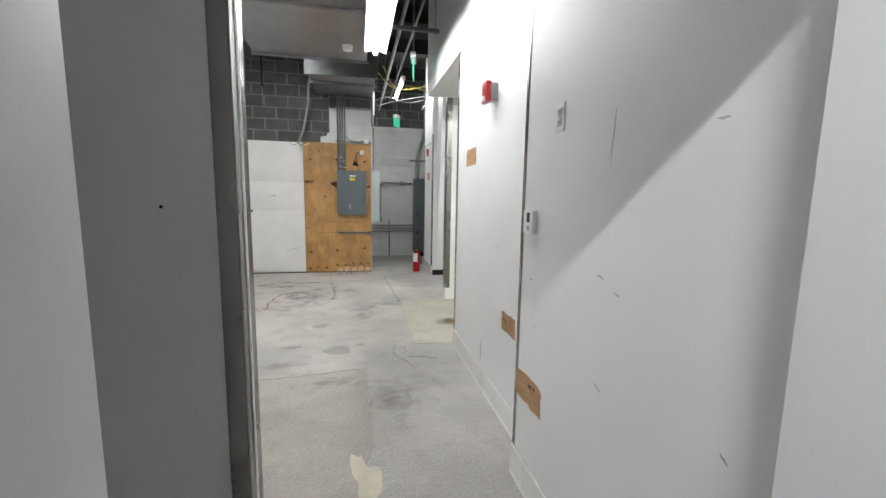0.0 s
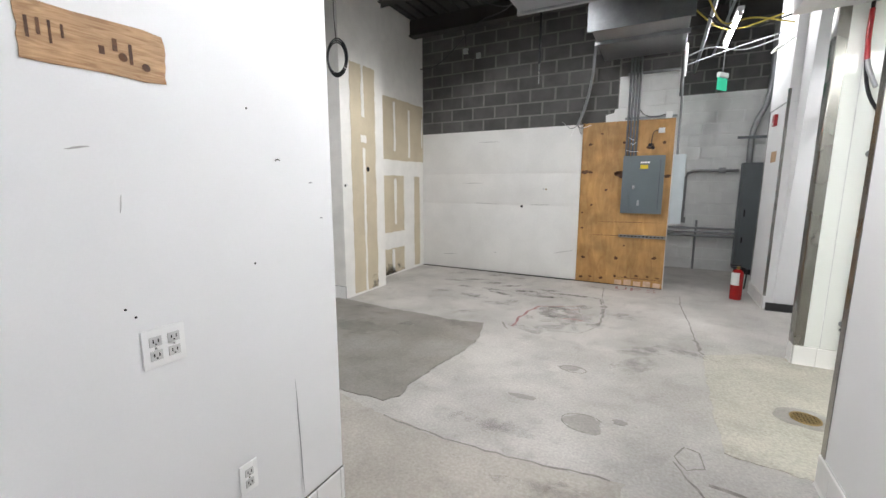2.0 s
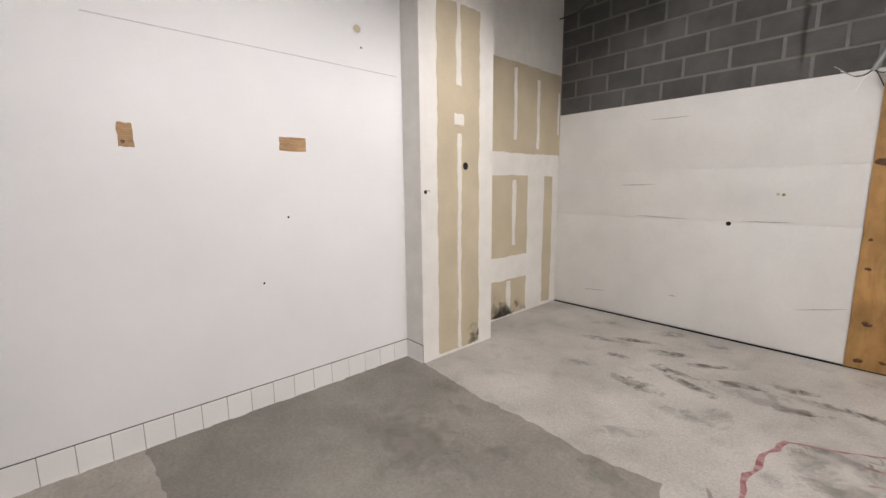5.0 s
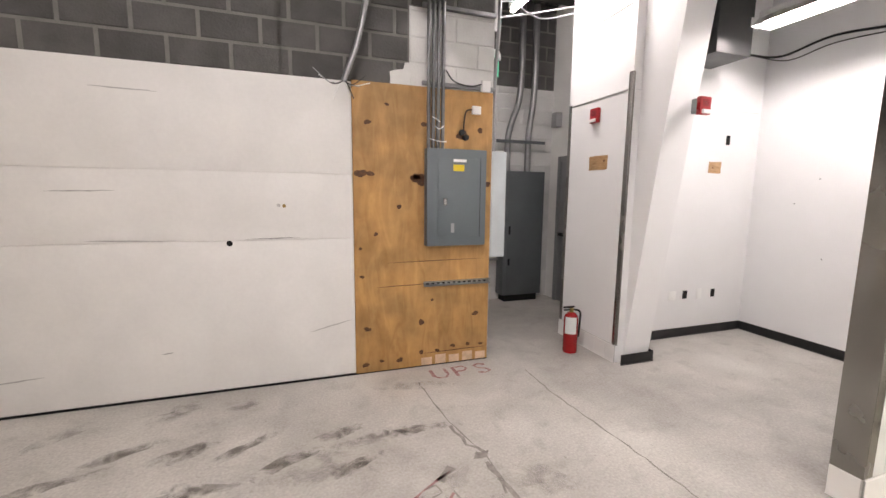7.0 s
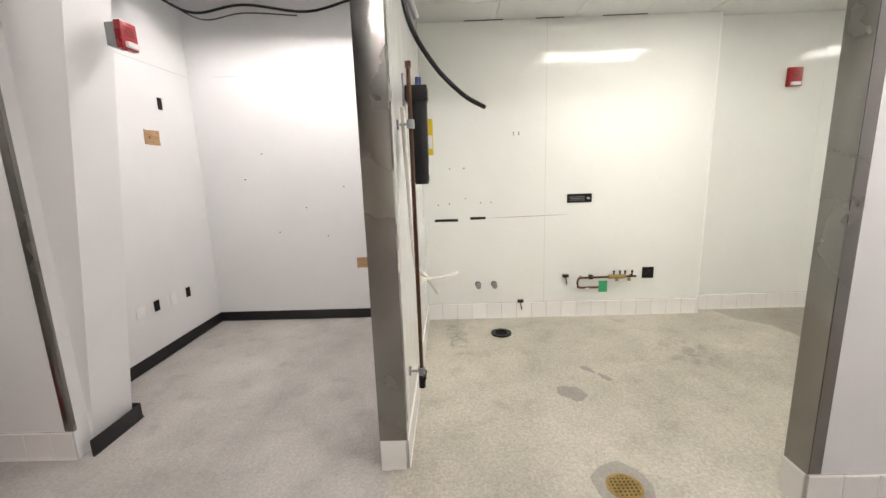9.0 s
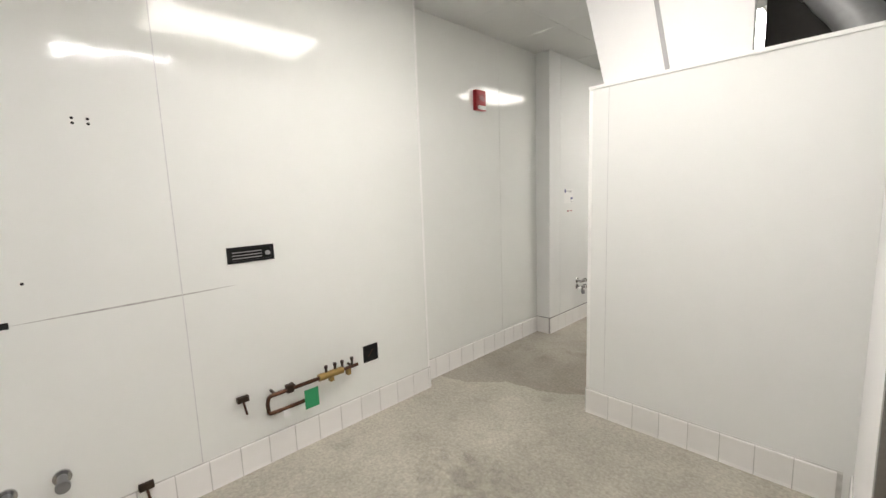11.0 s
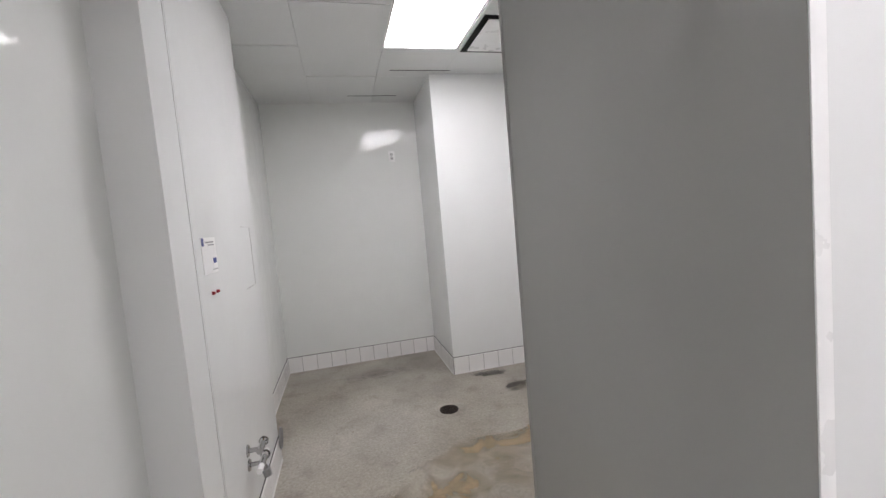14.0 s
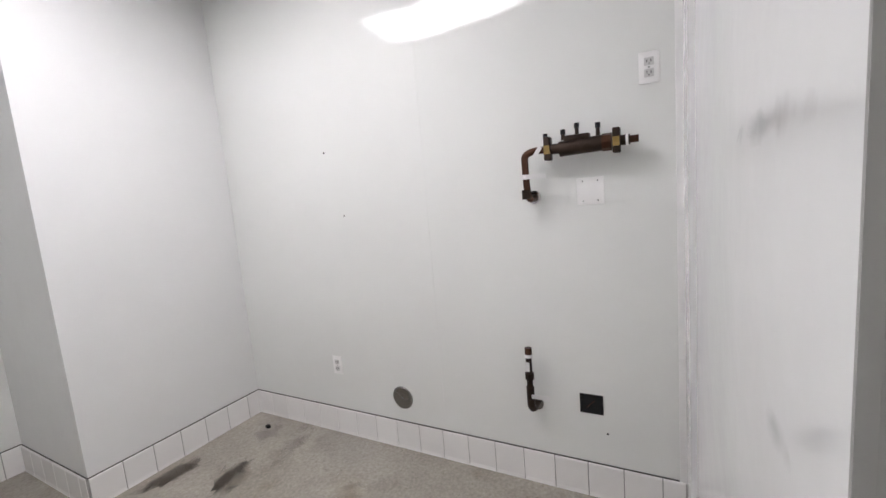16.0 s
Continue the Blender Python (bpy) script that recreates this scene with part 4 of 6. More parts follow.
scuff(2.268, 1.522, 2.288, 1.528, -0.65, "+x", 0.004, M_INK)
scuff(2.322, 1.378, 2.34, 1.379, -0.65, "+x", 0.004, M_INK)
nick = sweep(bmesh.new(), [(-0.65, 2.122 + 0.011 * math.cos(a), 1.60 + 0.009 * math.sin(a)) for a in [0.5 + 0.25 * k for k in range(10)]], 0.0022, 5)
single("wall_nick", nick, M_VOID, "dark crescent nick in the painted partition", "nick")

# open bay: wall 4 and the piers
wood_patch(4.07, 4.26, 1.81, 1.905, -3.235, "+x", "small square of bare board in the white wall", 0.003, 0, 8)
wood_patch(3.19, 3.26, 1.79, 1.92, -3.235, "+x", "small square of bare board in the white wall", 0.003, 1, 9)
single("panel_seam", on_wall(boxbm(-1.2, 0.78, -0.002, 0, -0.003, 0.003), 4.3, 2.46, -3.235, "+x"), M_GRIME, "thin horizontal joint in the bay wall", "wall joint")
for y, z in ((4.1, 1.35), (4.75, 2.62), (3.9, 0.9)):
    small_hole(y, z, -3.235, "+x", 0.008)
small_hole(4.72, 2.75, -3.235, "+x", 0.03, M_GYP)


def gyp(u0, u1, z0, z1, wall, name="strip", mat=None, parent=None, lift=0.0):
    """A thin patch of board face or compound on an x wall, its edge feathered unevenly."""
    rnd = random.Random(int(u0 * 997) + int(z0 * 31))
    pts = []
    for (a, b_), (c, d) in zip(((u0, z0), (u1, z0), (u1, z1), (u0, z1)), ((u1, z0), (u1, z1), (u0, z1), (u0, z0))):
        n = max(3, int(math.hypot(c - a, d - b_) / 0.035))
        o = 0.0
        for k in range(n):
            o = 0.75 * o + rnd.uniform(-0.006, 0.006)
            du, dz = (0.0, o) if b_ == d else (o, 0.0)
            pts.append((a + (c - a) * k / n + du, b_ + (d - b_) * k / n + dz))
    bm = bmesh.new()
    f0 = [bm.verts.new((wall + lift + 0.003, p, q)) for p, q in pts]
    f1 = [bm.verts.new((wall, p, q)) for p, q in pts]
    bm.faces.new(f0)
    for k in range(len(pts)):
        bm.faces.new((f0[k], f0[(k + 1) % len(pts)], f1[(k + 1) % len(pts)], f1[k]))
    return part(name, bm, mat or M_GYP, parent)


gp = thing("gypsum_board", (-3.0, 5.57, 0), "bare tan gypsum board with a line of joint compound", "gypsum board", "bare gypsum board")
gyp(5.32, 5.84, 0.03, 3.09, -3.0, parent=gp)
for a in ((5.545, 5.605, 2.42, 3.09), (5.515, 5.63, 2.085, 2.19), (5.555, 5.60, 0.03, 2.02)):
    gyp(*a, -3.0, "tape", M_MUD, gp, 0.003)
gyp(5.61, 5.84, 0.03, 0.42, -3.0, "damp_stain", M_DAMP, gp, 0.003)
gp = thing("gypsum_board", (-3.326, 7.0, 0), "bare tan gypsum board with white joint compound, mouldy at its foot", "gypsum board", "bare gypsum board")
for a in ((6.05, 7.715, 1.93, 2.92), (6.05, 7.055, 0.735, 1.68), (7.40, 7.585, 0.04, 1.665), (6.05, 7.055, 0.03, 0.455)):
    gyp(*a, -3.326, parent=gp)
for a in ((6.765, 6.82, 2.08, 2.86), (7.205, 7.26, 1.99, 2.79), (7.655, 7.69, 2.2, 2.7), (6.765, 6.825, 0.86, 1.62), (6.67, 6.75, 0.02, 0.44)):
    gyp(*a, -3.326, "tape", M_MUD, gp, 0.003)
gyp(6.05, 7.055, 0.03, 0.44, -3.326, "mould_stain", M_MOULD, gp, 0.0055)
small_hole(5.655, 1.737, -2.997, "+x", 0.035)
small_hole(5.18, 1.51, -3.0, "+x", 0.018)
scuff(5.19, 1.53, 5.24, 1.51, -3.0, "+x", 0.012)

coil = thing("cable_coil", (-2.15, 4.15, 2.55), "coil of black cable hung from the deck", "cable coil")
for k in range(7):
    bm = bmesh.new()
    rr = 0.115 + 0.004 * k
    oz = 0.012 * math.sin(k * 2.1)
    pts = [(-2.15 + rr * 0.72 * math.cos(a) * 0.94 + 0.004 * k, 4.15 + rr * 0.72 * math.cos(a) * 0.35 - 0.003 * k, 2.69 + oz + rr * 1.2 * math.sin(a)) for a in [2 * math.pi * i / 26 for i in range(27)]]
    part("loop", sweep(bm, pts, 0.0042, 6), M_CABLE, coil)
part("lead", sweep(bmesh.new(), smooth_pts([(-2.15, 4.15, 2.83), (-2.16, 4.14, 3.2), (-2.13, 4.16, 3.7), (-2.15, 4.15, DECK - 0.04)], 5), 0.0042, 6), M_CABLE, coil)

# ---- far wall: boards, plywood, panel ----
wb = thing("wall_board", (-1.9, FAR, 0), "white-painted boards with faint joints and scratches", "wall boards", kind="structure")
zsp = (0.02, 1.19, 1.71, 2.435)
for (x0, x1) in ((-3.32, -0.484),):
    for z0, z1 in zip(zsp, zsp[1:]):
        part("board", boxbm(x0 + 0.001, x1 - 0.001, FAR - 0.012, FAR, z0 + 0.0015, z1 - 0.0015, bevel=0.001), M_PAINT_OLD, wb)
for x0, z0, x1, z1 in ((-2.3, 1.21, -1.75, 1.20), (-1.3, 1.20, -0.9, 1.205), (-2.5, 1.55, -2.1, 1.56), (-0.85, 0.42, -0.5, 0.50), (-2.9, 0.25, -2.6, 0.27), (-2.2, 2.25, -1.8, 2.24), (-1.9, 0.35, -1.82, 0.36)):
    scuff(x0, z0, x1, z1, FAR - 0.012, "-y", 0.008)
small_hole(-1.406, 1.171, FAR - 0.012, "-y", 0.022)
small_hole(-1.01, 1.455, FAR - 0.012, "-y", 0.014, M_BRASS)
small_hole(-1.05, 1.46, FAR - 0.012, "-y", 0.014, M_SCUFF)

single("floor_gap", boxbm(-3.32, 0.75, FAR - 0.014, FAR - 0.002, 0.0, 0.014), M_VOID, "dark dirty gap under the wall boards", "floor gap")
ply = thing("plywood_sheet", (0.135, FAR, 0), "amber fir plywood backing board with dark knots, splintered at its foot", "plywood")
part("sheet", boxbm(-0.481, 0.749, FAR - 0.020, FAR, 0.012, 2.445, bevel=0.002), M_PLY, ply)
PF = FAR - 0.020
rnd = random.Random(11)
for x, z, r in ((-0.42, 1.72, 0.035), (-0.34, 1.72, 0.022), (0.46, 2.07, 0.035), (0.08, 1.68, 0.05), (0.04, 1.70, 0.03), (-0.36, 2.13, 0.02), (-0.1, 1.45, 0.018), (0.12, 2.14, 0.022), (0.63, 2.12, 0.02), (0.1, 0.42, 0.022), (0.62, 0.46, 0.024), (-0.38, 0.40, 0.022), (0.2, 0.62, 0.012), (-0.3, 1.22, 0.014), (-0.4, 0.08, 0.02), (-0.26, 0.1, 0.016), (-0.1, 0.09, 0.02), (0.1, 0.14, 0.016), (0.25, 0.14, 0.015), (0.4, 0.17, 0.017), (0.55, 0.17, 0.017), (0.68, 0.16, 0.015), (-0.42, 0.86, 0.014), (-0.2, 2.28, 0.014), (0.7, 1.65, 0.03), (-0.43, 1.1, 0.012)):
    bm = bmesh.new()
    disc_blob(bm, 0, 0, 0, r * 1.35, r * 1.35 * rnd.uniform(0.6, 0.85), 0.001, 0.35, 14, int(r * 1e4) + int(x * 100))
    bm.transform(Matrix.Rotation(radians(90), 4, "X"))
    part("knot", on_wall(bm, x, z, PF, "-y"), M_KNOT, ply)
scuff(0.09, 0.128, 0.745, 0.13, PF, "-y", 0.007, M_KNOT)
for k in range(5):
    x = 0.10 + k * 0.132
    part("splinter", boxbm(x, x + 0.10, PF - 0.002, PF, 0.015, 0.085 + 0.015 * (k % 2)), M_WOODLIGHT, ply)
for x0, z0, x1, z1 in ((-0.2, 0.97, 0.7, 0.98), (-0.3, 0.76, 0.2, 0.77)):
    scuff(x0, z0, x1, z1, PF, "-y", 0.006, M_KNOT)

pb = thing("panelboard", (0.39, PF, 1.11), "slate-grey electrical panelboard with yellow label on plywood", "electrical panel")
part("cabinet", boxbm(0.12, 0.66, PF - 0.09, PF, 1.115, 1.94, bevel=0.003), M_PANEL, pb)
dr = part("door", boxbm(0.215, 0.60, PF - 0.0955, PF - 0.0905, 1.20, 1.86, bevel=0.002), M_PANEL, pb)
part("door_latch", boxbm(0.262, 0.292, PF - 0.106, PF - 0.0955, 1.465, 1.525, bevel=0.003), M_CHROME, dr, "small metal latch")
part("sticker", boxbm(0.35, 0.45, PF - 0.0965, PF - 0.0955, 1.755, 1.81), M_YELLOW, dr, "yellow warning sticker")
part("nameplate", boxbm(0.35, 0.47, PF - 0.0965, PF - 0.0955, 1.862 - 0.03, 1.855), M_WHITEPL, dr, "white nameplate")
part("card", boxbm(0.335, 0.365, PF - 0.0965, PF - 0.0955, 1.23, 1.31), M_GREYPL, dr)
part("hinge_seam", boxbm(0.602, 0.606, PF - 0.092, PF - 0.0902, 1.19, 1.87), M_VOID, pb)

st = thing("strut_channel", (0.42, PF, 0.75), "slotted galvanised strut channel on plywood", "strut channel")
bm = boxbm(0.118, 0.745, PF - 0.006, PF, 0.75, 0.79)
bx(bm, 0.118, 0.745, PF - 0.04, PF - 0.006, 0.784, 0.79)
bx(bm, 0.118, 0.745, PF - 0.04, PF - 0.006, 0.75, 0.756)
part("channel", bm, M_GALV, st)
bm = bmesh.new()
for k in range(12):
    bx(bm, 0.14 + k * 0.05, 0.165 + k * 0.05, PF - 0.0075, PF - 0.006, 0.762, 0.778)
part("slots", bm, M_VOID, st)


def conduit(pts, r, label, mat=None, seg=10, name="conduit", n=1):
    bm = sweep(bmesh.new(), smooth_pts(pts, n) if n > 1 else pts, r, seg)
    return single(name, bm, mat or M_GALV, label, "conduit", "conduits")


for k in range(4):
    x = 0.145 + k * 0.042
    conduit([(x, PF - 0.035, 1.94), (x, PF - 0.035, 2.5), (x, PF - 0.035, DECK - 0.1)], 0.0155, "dull grey conduit rising from the panel", M_CONDUIT)
for z in (2.46, 3.07):
    single("strut_channel", boxbm(0.10, 0.76, PF - 0.015, PF + 0.02, z, z + 0.03, bevel=0.002), M_GALV, "galvanised strut across the conduits", "strut channel", "strut channels")
jb = thing("junction_box", (0.66, PF, 2.44), "small white junction box with a black cable", "junction box")
part("box", boxbm(0.62, 0.70, PF - 0.05, PF - 0.015, 2.44, 2.53, bevel=0.004), M_WHITEPL, jb)
part("cable", sweep(bmesh.new(), smooth_pts([(0.62, PF - 0.03, 2.50), (0.5, PF - 0.05, 2.47), (0.36, PF - 0.05, 2.50), (0.29, PF - 0.05, 2.58)], 6), 0.006, 6), M_CABLE, jb)
rc = thing("receptacle_box", (0.58, PF, 2.25), "white receptacle with a black lead on plywood", "receptacle")
part("box", boxbm(0.545, 0.625, PF - 0.03, PF, 2.25, 2.32, bevel=0.004), M_WHITEPL, rc)
part("lead", sweep(bmesh.new(), smooth_pts([(0.545, PF - 0.015, 2.29), (0.49, PF - 0.02, 2.27), (0.47, PF - 0.02, 2.18), (0.47, PF - 0.015, 2.10)], 5), 0.006, 6), M_CABLE, rc)
for x, z in ((0.45, 2.09), (0.49, 2.05)):
    part("plug", cyl(bmesh.new(), (x, PF, z), (x, PF - 0.035, z), 0.024), M_BLACK, rc, "black plug end")
conduit([(0.80, FAR + 0.06, 1.95), (0.80, FAR + 0.06, 2.6), (0.785, FAR - 0.03, 3.0), (0.785, FAR - 0.03, DECK - 0.1)], 0.016, "galvanised conduit at the wall's end")
conduit([(0.80, FAR + 0.05, 3.0), (0.80, FAR + 0.05, 3.42)], 0.024, "white plastic pipe at the wall's end", M_WHITEPL, name="pipe")
for i, (a, c) in enumerate((((0.17, 2.2), (0.24, 2.16)), ((0.2, 2.12), (0.27, 2.13)), ((0.15, 2.02), (0.3, 2.0)))):
    conduit([(a[0], PF - 0.055, a[1]), ((a[0] + c[0]) / 2, PF - 0.065, a[1] - 0.02), (c[0], PF - 0.055, c[1])], 0.004, "loose white wire tie on the conduits", M_WHITEPL, 5, "wire", 4)

step = bmesh.new()
rim = ragged_outline([(-0.17, 2.437), (-0.165, 2.545), (-0.06, 2.57), (-0.045, 2.62), (0.01, 2.63), (0.01, 2.437)], 0.006, 12)
front = [step.verts.new((x, FAR - 0.004, z)) for x, z in rim]
back = [step.verts.new((x, FAR + 0.002, z)) for x, z in rim]
step.faces.new(front)
for k in range(len(rim)):
    step.faces.new((front[k], front[(k + 1) % len(rim)], back[(k + 1) % len(rim)], back[k]))
single("paint_edge", step, M_BLOCK_W, "ragged white paint edge over the grey blocks", "paint edge")

# loose flexible conduit with stripped wires
fx = thing("flexible_conduit", (-0.50, FAR - 0.12, 2.4), "corrugated flexible conduit hanging with bare wire ends", "flexible conduit")
pts = smooth_pts([(-0.02, 6.9, DECK - 0.1), (-0.22, 7.35, 3.75), (-0.33, 7.5, 3.45), (-0.36, 7.55, 3.1), (-0.44, 7.58, 2.7), (-0.55, 7.60, 2.40)], 22)
part("hose", sweep(bmesh.new(), pts, 0.021, 9, 0.10), M_GALV, fx)
for k, (dx, dz, dy) in enumerate(((-0.18, 0.05, -0.02), (-0.10, -0.01, -0.05), (0.12, -0.02, -0.04), (0.20, 0.02, -0.02), (0.16, 0.06, -0.05), (-0.22, 0.09, -0.03), (-0.08, -0.12, -0.03), (0.07, -0.11, -0.04))):
    part("wire", sweep(bmesh.new(), smooth_pts([(-0.55, 7.60, 2.41), (-0.55 + dx * 0.4, 7.60 + dy, 2.37), (-0.55 + dx, 7.60 + dy, 2.38 + dz)], 5), 0.004, 5), (M_WHITEPL, M_CABLE, M_GALV)[k % 3], fx)
dp = thing("drop_rod", (-1.0, 7.0, 2.93), "black hanging conduit with a silver rod at its end", "hanging rod")
part("rod", cyl(bmesh.new(), (-1.0, 7.0, 2.93), (-1.0, 7.0, 3.22), 0.012), M_CHROME, dp)
part("sleeve", cyl(bmesh.new(), (-1.0, 7.0, 3.20), (-1.0, 7.0, DECK - 0.04), 0.018), M_BLACK, dp)
bx_ = thing("junction_box", (-2.45, FAR, 3.7), "grey junction box with black wires on the block wall", "junction box")
part("box", boxbm(-2.50, -2.42, FAR - 0.05, FAR, 3.72, 3.80, bevel=0.003), M_GREYPL, bx_)
part("box", boxbm(-2.26, -2.19, FAR - 0.05, FAR, 3.62, 3.70, bevel=0.003), M_GREYPL, bx_)
part("wire", sweep(bmesh.new(), smooth_pts([(-2.42, FAR - 0.03, 3.76), (-2.34, FAR - 0.04, 3.62), (-2.26, FAR - 0.03, 3.66)], 5), 0.006, 6), M_CABLE, bx_)
part("wire", sweep(bmesh.new(), smooth_pts([(-2.45, FAR - 0.03, 3.80), (-2.46, FAR - 0.04, 4.0), (-2.4, FAR - 0.03, 4.2)], 5), 0.006, 6), M_CABLE, bx_)
conduit([(-3.3, 7.6, 3.55), (-3.0, 7.5, 3.52), (-2.6, 7.3, 3.6), (-1.9, 6.9, 3.85), (-1.2, 6.3, 3.75), (-0.7, 5.6, 3.95)], 0.008, "loose black cable slung under the deck", M_CABLE, 6, "cable", 6)
conduit([(-1.9, 6.6, 4.1), (-1.2, 6.2, 3.7), (-0.5, 5.5, 3.65), (0.1, 5.0, 3.7)], 0.006, "loose black cable slung under the deck", M_CABLE, 6, "cable", 6)

# ---- ducts, pipes, signs under the deck ----
du = thing("air_duct", (0.0, 4.0, 3.15), "galvanised rectangular air duct with flanged joints", "air duct", "air ducts")
part("body", boxbm(-0.69, 0.62, 1.6, 5.12, 3.15, 3.85, bevel=0.004), M_DUCT, du)
for y in (2.2, 3.65, 5.10):
    part("flange", boxbm(-0.715, 0.645, y - 0.02, y + 0.02, 3.128, 3.875), M_GALV, du)
du = thing("air_duct", (0.3, 6.9, 3.25), "shallow galvanised air duct against the block wall", "air duct", "air ducts")
part("body", boxbm(-0.22, 0.78, 6.3, FAR - 0.07, 3.30, 3.62, bevel=0.004), M_DUCT, du)
part("flange", boxbm(-0.26, 0.82, 6.28, 6.31, 3.27, 3.65), M_GALV, du)
part("strut", boxbm(-0.24, 0.80, 6.75, 6.79, 3.255, 3.298), M_GALV, du)
conduit([(1.0, 1.2, 3.45), (1.0, 5.0, 3.45), (1.0, 9.6, 3.45)], 0.022, "grey sprinkler pipe under the deck", M_GALV, 10, "pipe")
conduit([(1.25, 2.0, 3.7), (1.25, 9.6, 3.7)], 0.016, "grey conduit under the deck", M_GALV)
for k, (mat, pts) in enumerate(((M_YCABLE, [(0.9, 6.4, 3.5), (1.1, 6.7, 3.28), (1.4, 6.9, 3.35), (1.8, 7.1, 3.3)]), (M_YCABLE, [(0.8, 7.0, 3.6), (1.2, 7.3, 3.38), (1.75, 7.4, 3.5)]), (M_CABLE, [(0.9, 6.8, 3.45), (1.3, 7.1, 3.30), (1.85, 7.15, 3.42)]), (M_GALV, [(0.8, 8.0, 3.30), (1.1, 8.1, 3.42), (1.5, 8.2, 3.36), (1.86, 8.0, 3.4)]), (M_GALV, [(0.8, 8.05, 3.20), (1.3, 8.3, 3.40), (1.86, 8.0, 3.46)]), (M_WHITEPL, [(1.86, 7.3, 3.2), (1.7, 7.5, 3.1), (1.78, 7.7, 3.22), (1.86, 7.8, 3.25)]))):
    conduit(pts, 0.009, "loose cable looped under the deck", mat, 6, "cable", 7)


tz = thing("trapeze_hanger", (1.22, 4.62, 3.36), "slotted strut trapeze carrying the pipes under the deck", "pipe hanger")
part("channel", boxbm(0.80, 1.62, 4.60, 4.64, 3.385, 3.425, bevel=0.002), M_CONDUIT, tz)
for x in (0.83, 1.40):
    part("rod", cyl(bmesh.new(), (x, 4.62, 3.36), (x, 4.62, DECK - 0.04), 0.006, seg=8), M_GALV, tz)
    part("nut", cyl(bmesh.new(), (x, 4.62, 3.37), (x, 4.62, 3.384), 0.012, seg=6), M_GALV, tz)


def exit_sign(x, y, z, turn, label, w=0.30, h=0.19):
    root = thing("exit_sign", (x, y, z), label, "exit sign", "exit signs")
    m = Matrix.Translation((x, y, z)) @ Matrix.Rotation(radians(turn), 4, "Z")
    for nm, bm, mat in (("panel", boxbm(-w / 2, w / 2, -0.004, 0.004, 0, h, bevel=0.001), M_SIGN), ("canopy", boxbm(-w * 0.42, w * 0.42, -0.03, 0.03, h + 0.005, h + 0.075, bevel=0.006), M_WHITEPL), ("stem", cyl(bmesh.new(), (0, 0, h + 0.07), (0, 0, DECK - z), 0.008), M_GALV)):
        bm.transform(m)
        part(nm, bm, mat, root)


exit_sign(1.16, 4.75, 2.90, 80, "green edge-lit sign hung from the deck by the opening")
exit_sign(1.35, 8.9, 2.98, 55, "green edge-lit sign hung in the service recess", 0.26, 0.18)
det = thing("smoke_detector", (0.35, 3.5, 3.14), "white detector head hung under the duct", "detector")
part("head", cyl(bmesh.new(), (0.40, 4.6, 3.10), (0.40, 4.6, 3.15), 0.05, 0.06), M_WHITEPL, det)

# ---- service recess ----
pbx = thing("wiring_trough", (0.84, 7.85, 0.98), "tall pale grey wiring trough at the wall's end", "wiring trough")
part("trough", boxbm(0.762, 0.915, FAR + 0.01, FAR + 0.19, 0.98, 1.95, bevel=0.003), M_PALEBOX, pbx)
part("cover", boxbm(0.772, 0.905, FAR + 0.004, FAR + 0.0095, 0.99, 1.94, bevel=0.001), M_PALEBOX, pbx)
tc = thing("switchgear_cabinet", (2.12, 9.62, 0), "tall dark grey switchgear cabinet on a plinth", "electrical cabinet")
part("body", boxbm(1.83, 2.47, 9.53, 9.745, 0.10, 1.90, bevel=0.004), M_CABINET, tc)
part("plinth", boxbm(1.88, 2.42, 9.56, 9.745, 0, 0.10), M_VOID, tc)
d1 = part("door", boxbm(1.88, 2.42, 9.522, 9.5295, 0.16, 1.84, bevel=0.002), M_CABINET, tc)
part("handle", boxbm(1.90, 1.925, 9.500, 9.522, 1.0, 1.12, bevel=0.004), M_BLACK, d1)
part("handle", boxbm(1.90, 1.925, 9.500, 9.522, 0.55, 0.65, bevel=0.004), M_BLACK, d1)
for x0, x1 in ((1.92, 2.10), (2.25, 2.32)):
    conduit([(x0, 9.66, 1.90), (x0, 9.66, 2.35), (x0 + (x1 - x0) * 0.3, 9.66, 2.6), (x1, 9.66, 3.05), (x1, 9.66, DECK - 0.1)], 0.045, "thick grey conduit rising from the cabinet", M_GALV, 12, "conduit", 4)
single("strut_channel", boxbm(1.72, 2.5, 9.60, 9.64, 2.30, 2.34, bevel=0.002), M_CABINET, "dark strut across the thick conduits", "strut channel", "strut channels")
conduit([(1.02, 9.70, 0.92), (1.02, 9.70, 1.66), (1.05, 9.70, 1.74), (1.13, 9.70, 1.78), (1.80, 9.70, 1.78)], 0.024, "galvanised conduit with a bend on the recess wall")
for x, z in ((1.02, 0.90), (1.56, 1.78)):
    single("junction_box", boxbm(x - 0.05, x + 0.05, 9.66, 9.745, z - 0.05, z + 0.05, bevel=0.004), M_GALV, "galvanised junction box on the recess wall", "junction box", "junction boxes")
for k in range(3):
    conduit([(0.57, 9.69, 0.62 + k * 0.07), (1.83, 9.69, 0.62 + k * 0.07)], 0.02, "level galvanised conduit on the recess wall")
conduit([(1.25, 9.71, 0.0), (1.25, 9.71, 0.9)], 0.02, "upright galvanised conduit on the recess wall")
dd = thing("door_1", (2.70, 9.05, 0), "closed grey steel door in the service recess", "door", kind="structure")
part("leaf", boxbm(2.675, 2.697, 8.55, 9.42, 0.01, 2.05, bevel=0.002), M_DOOR, dd)
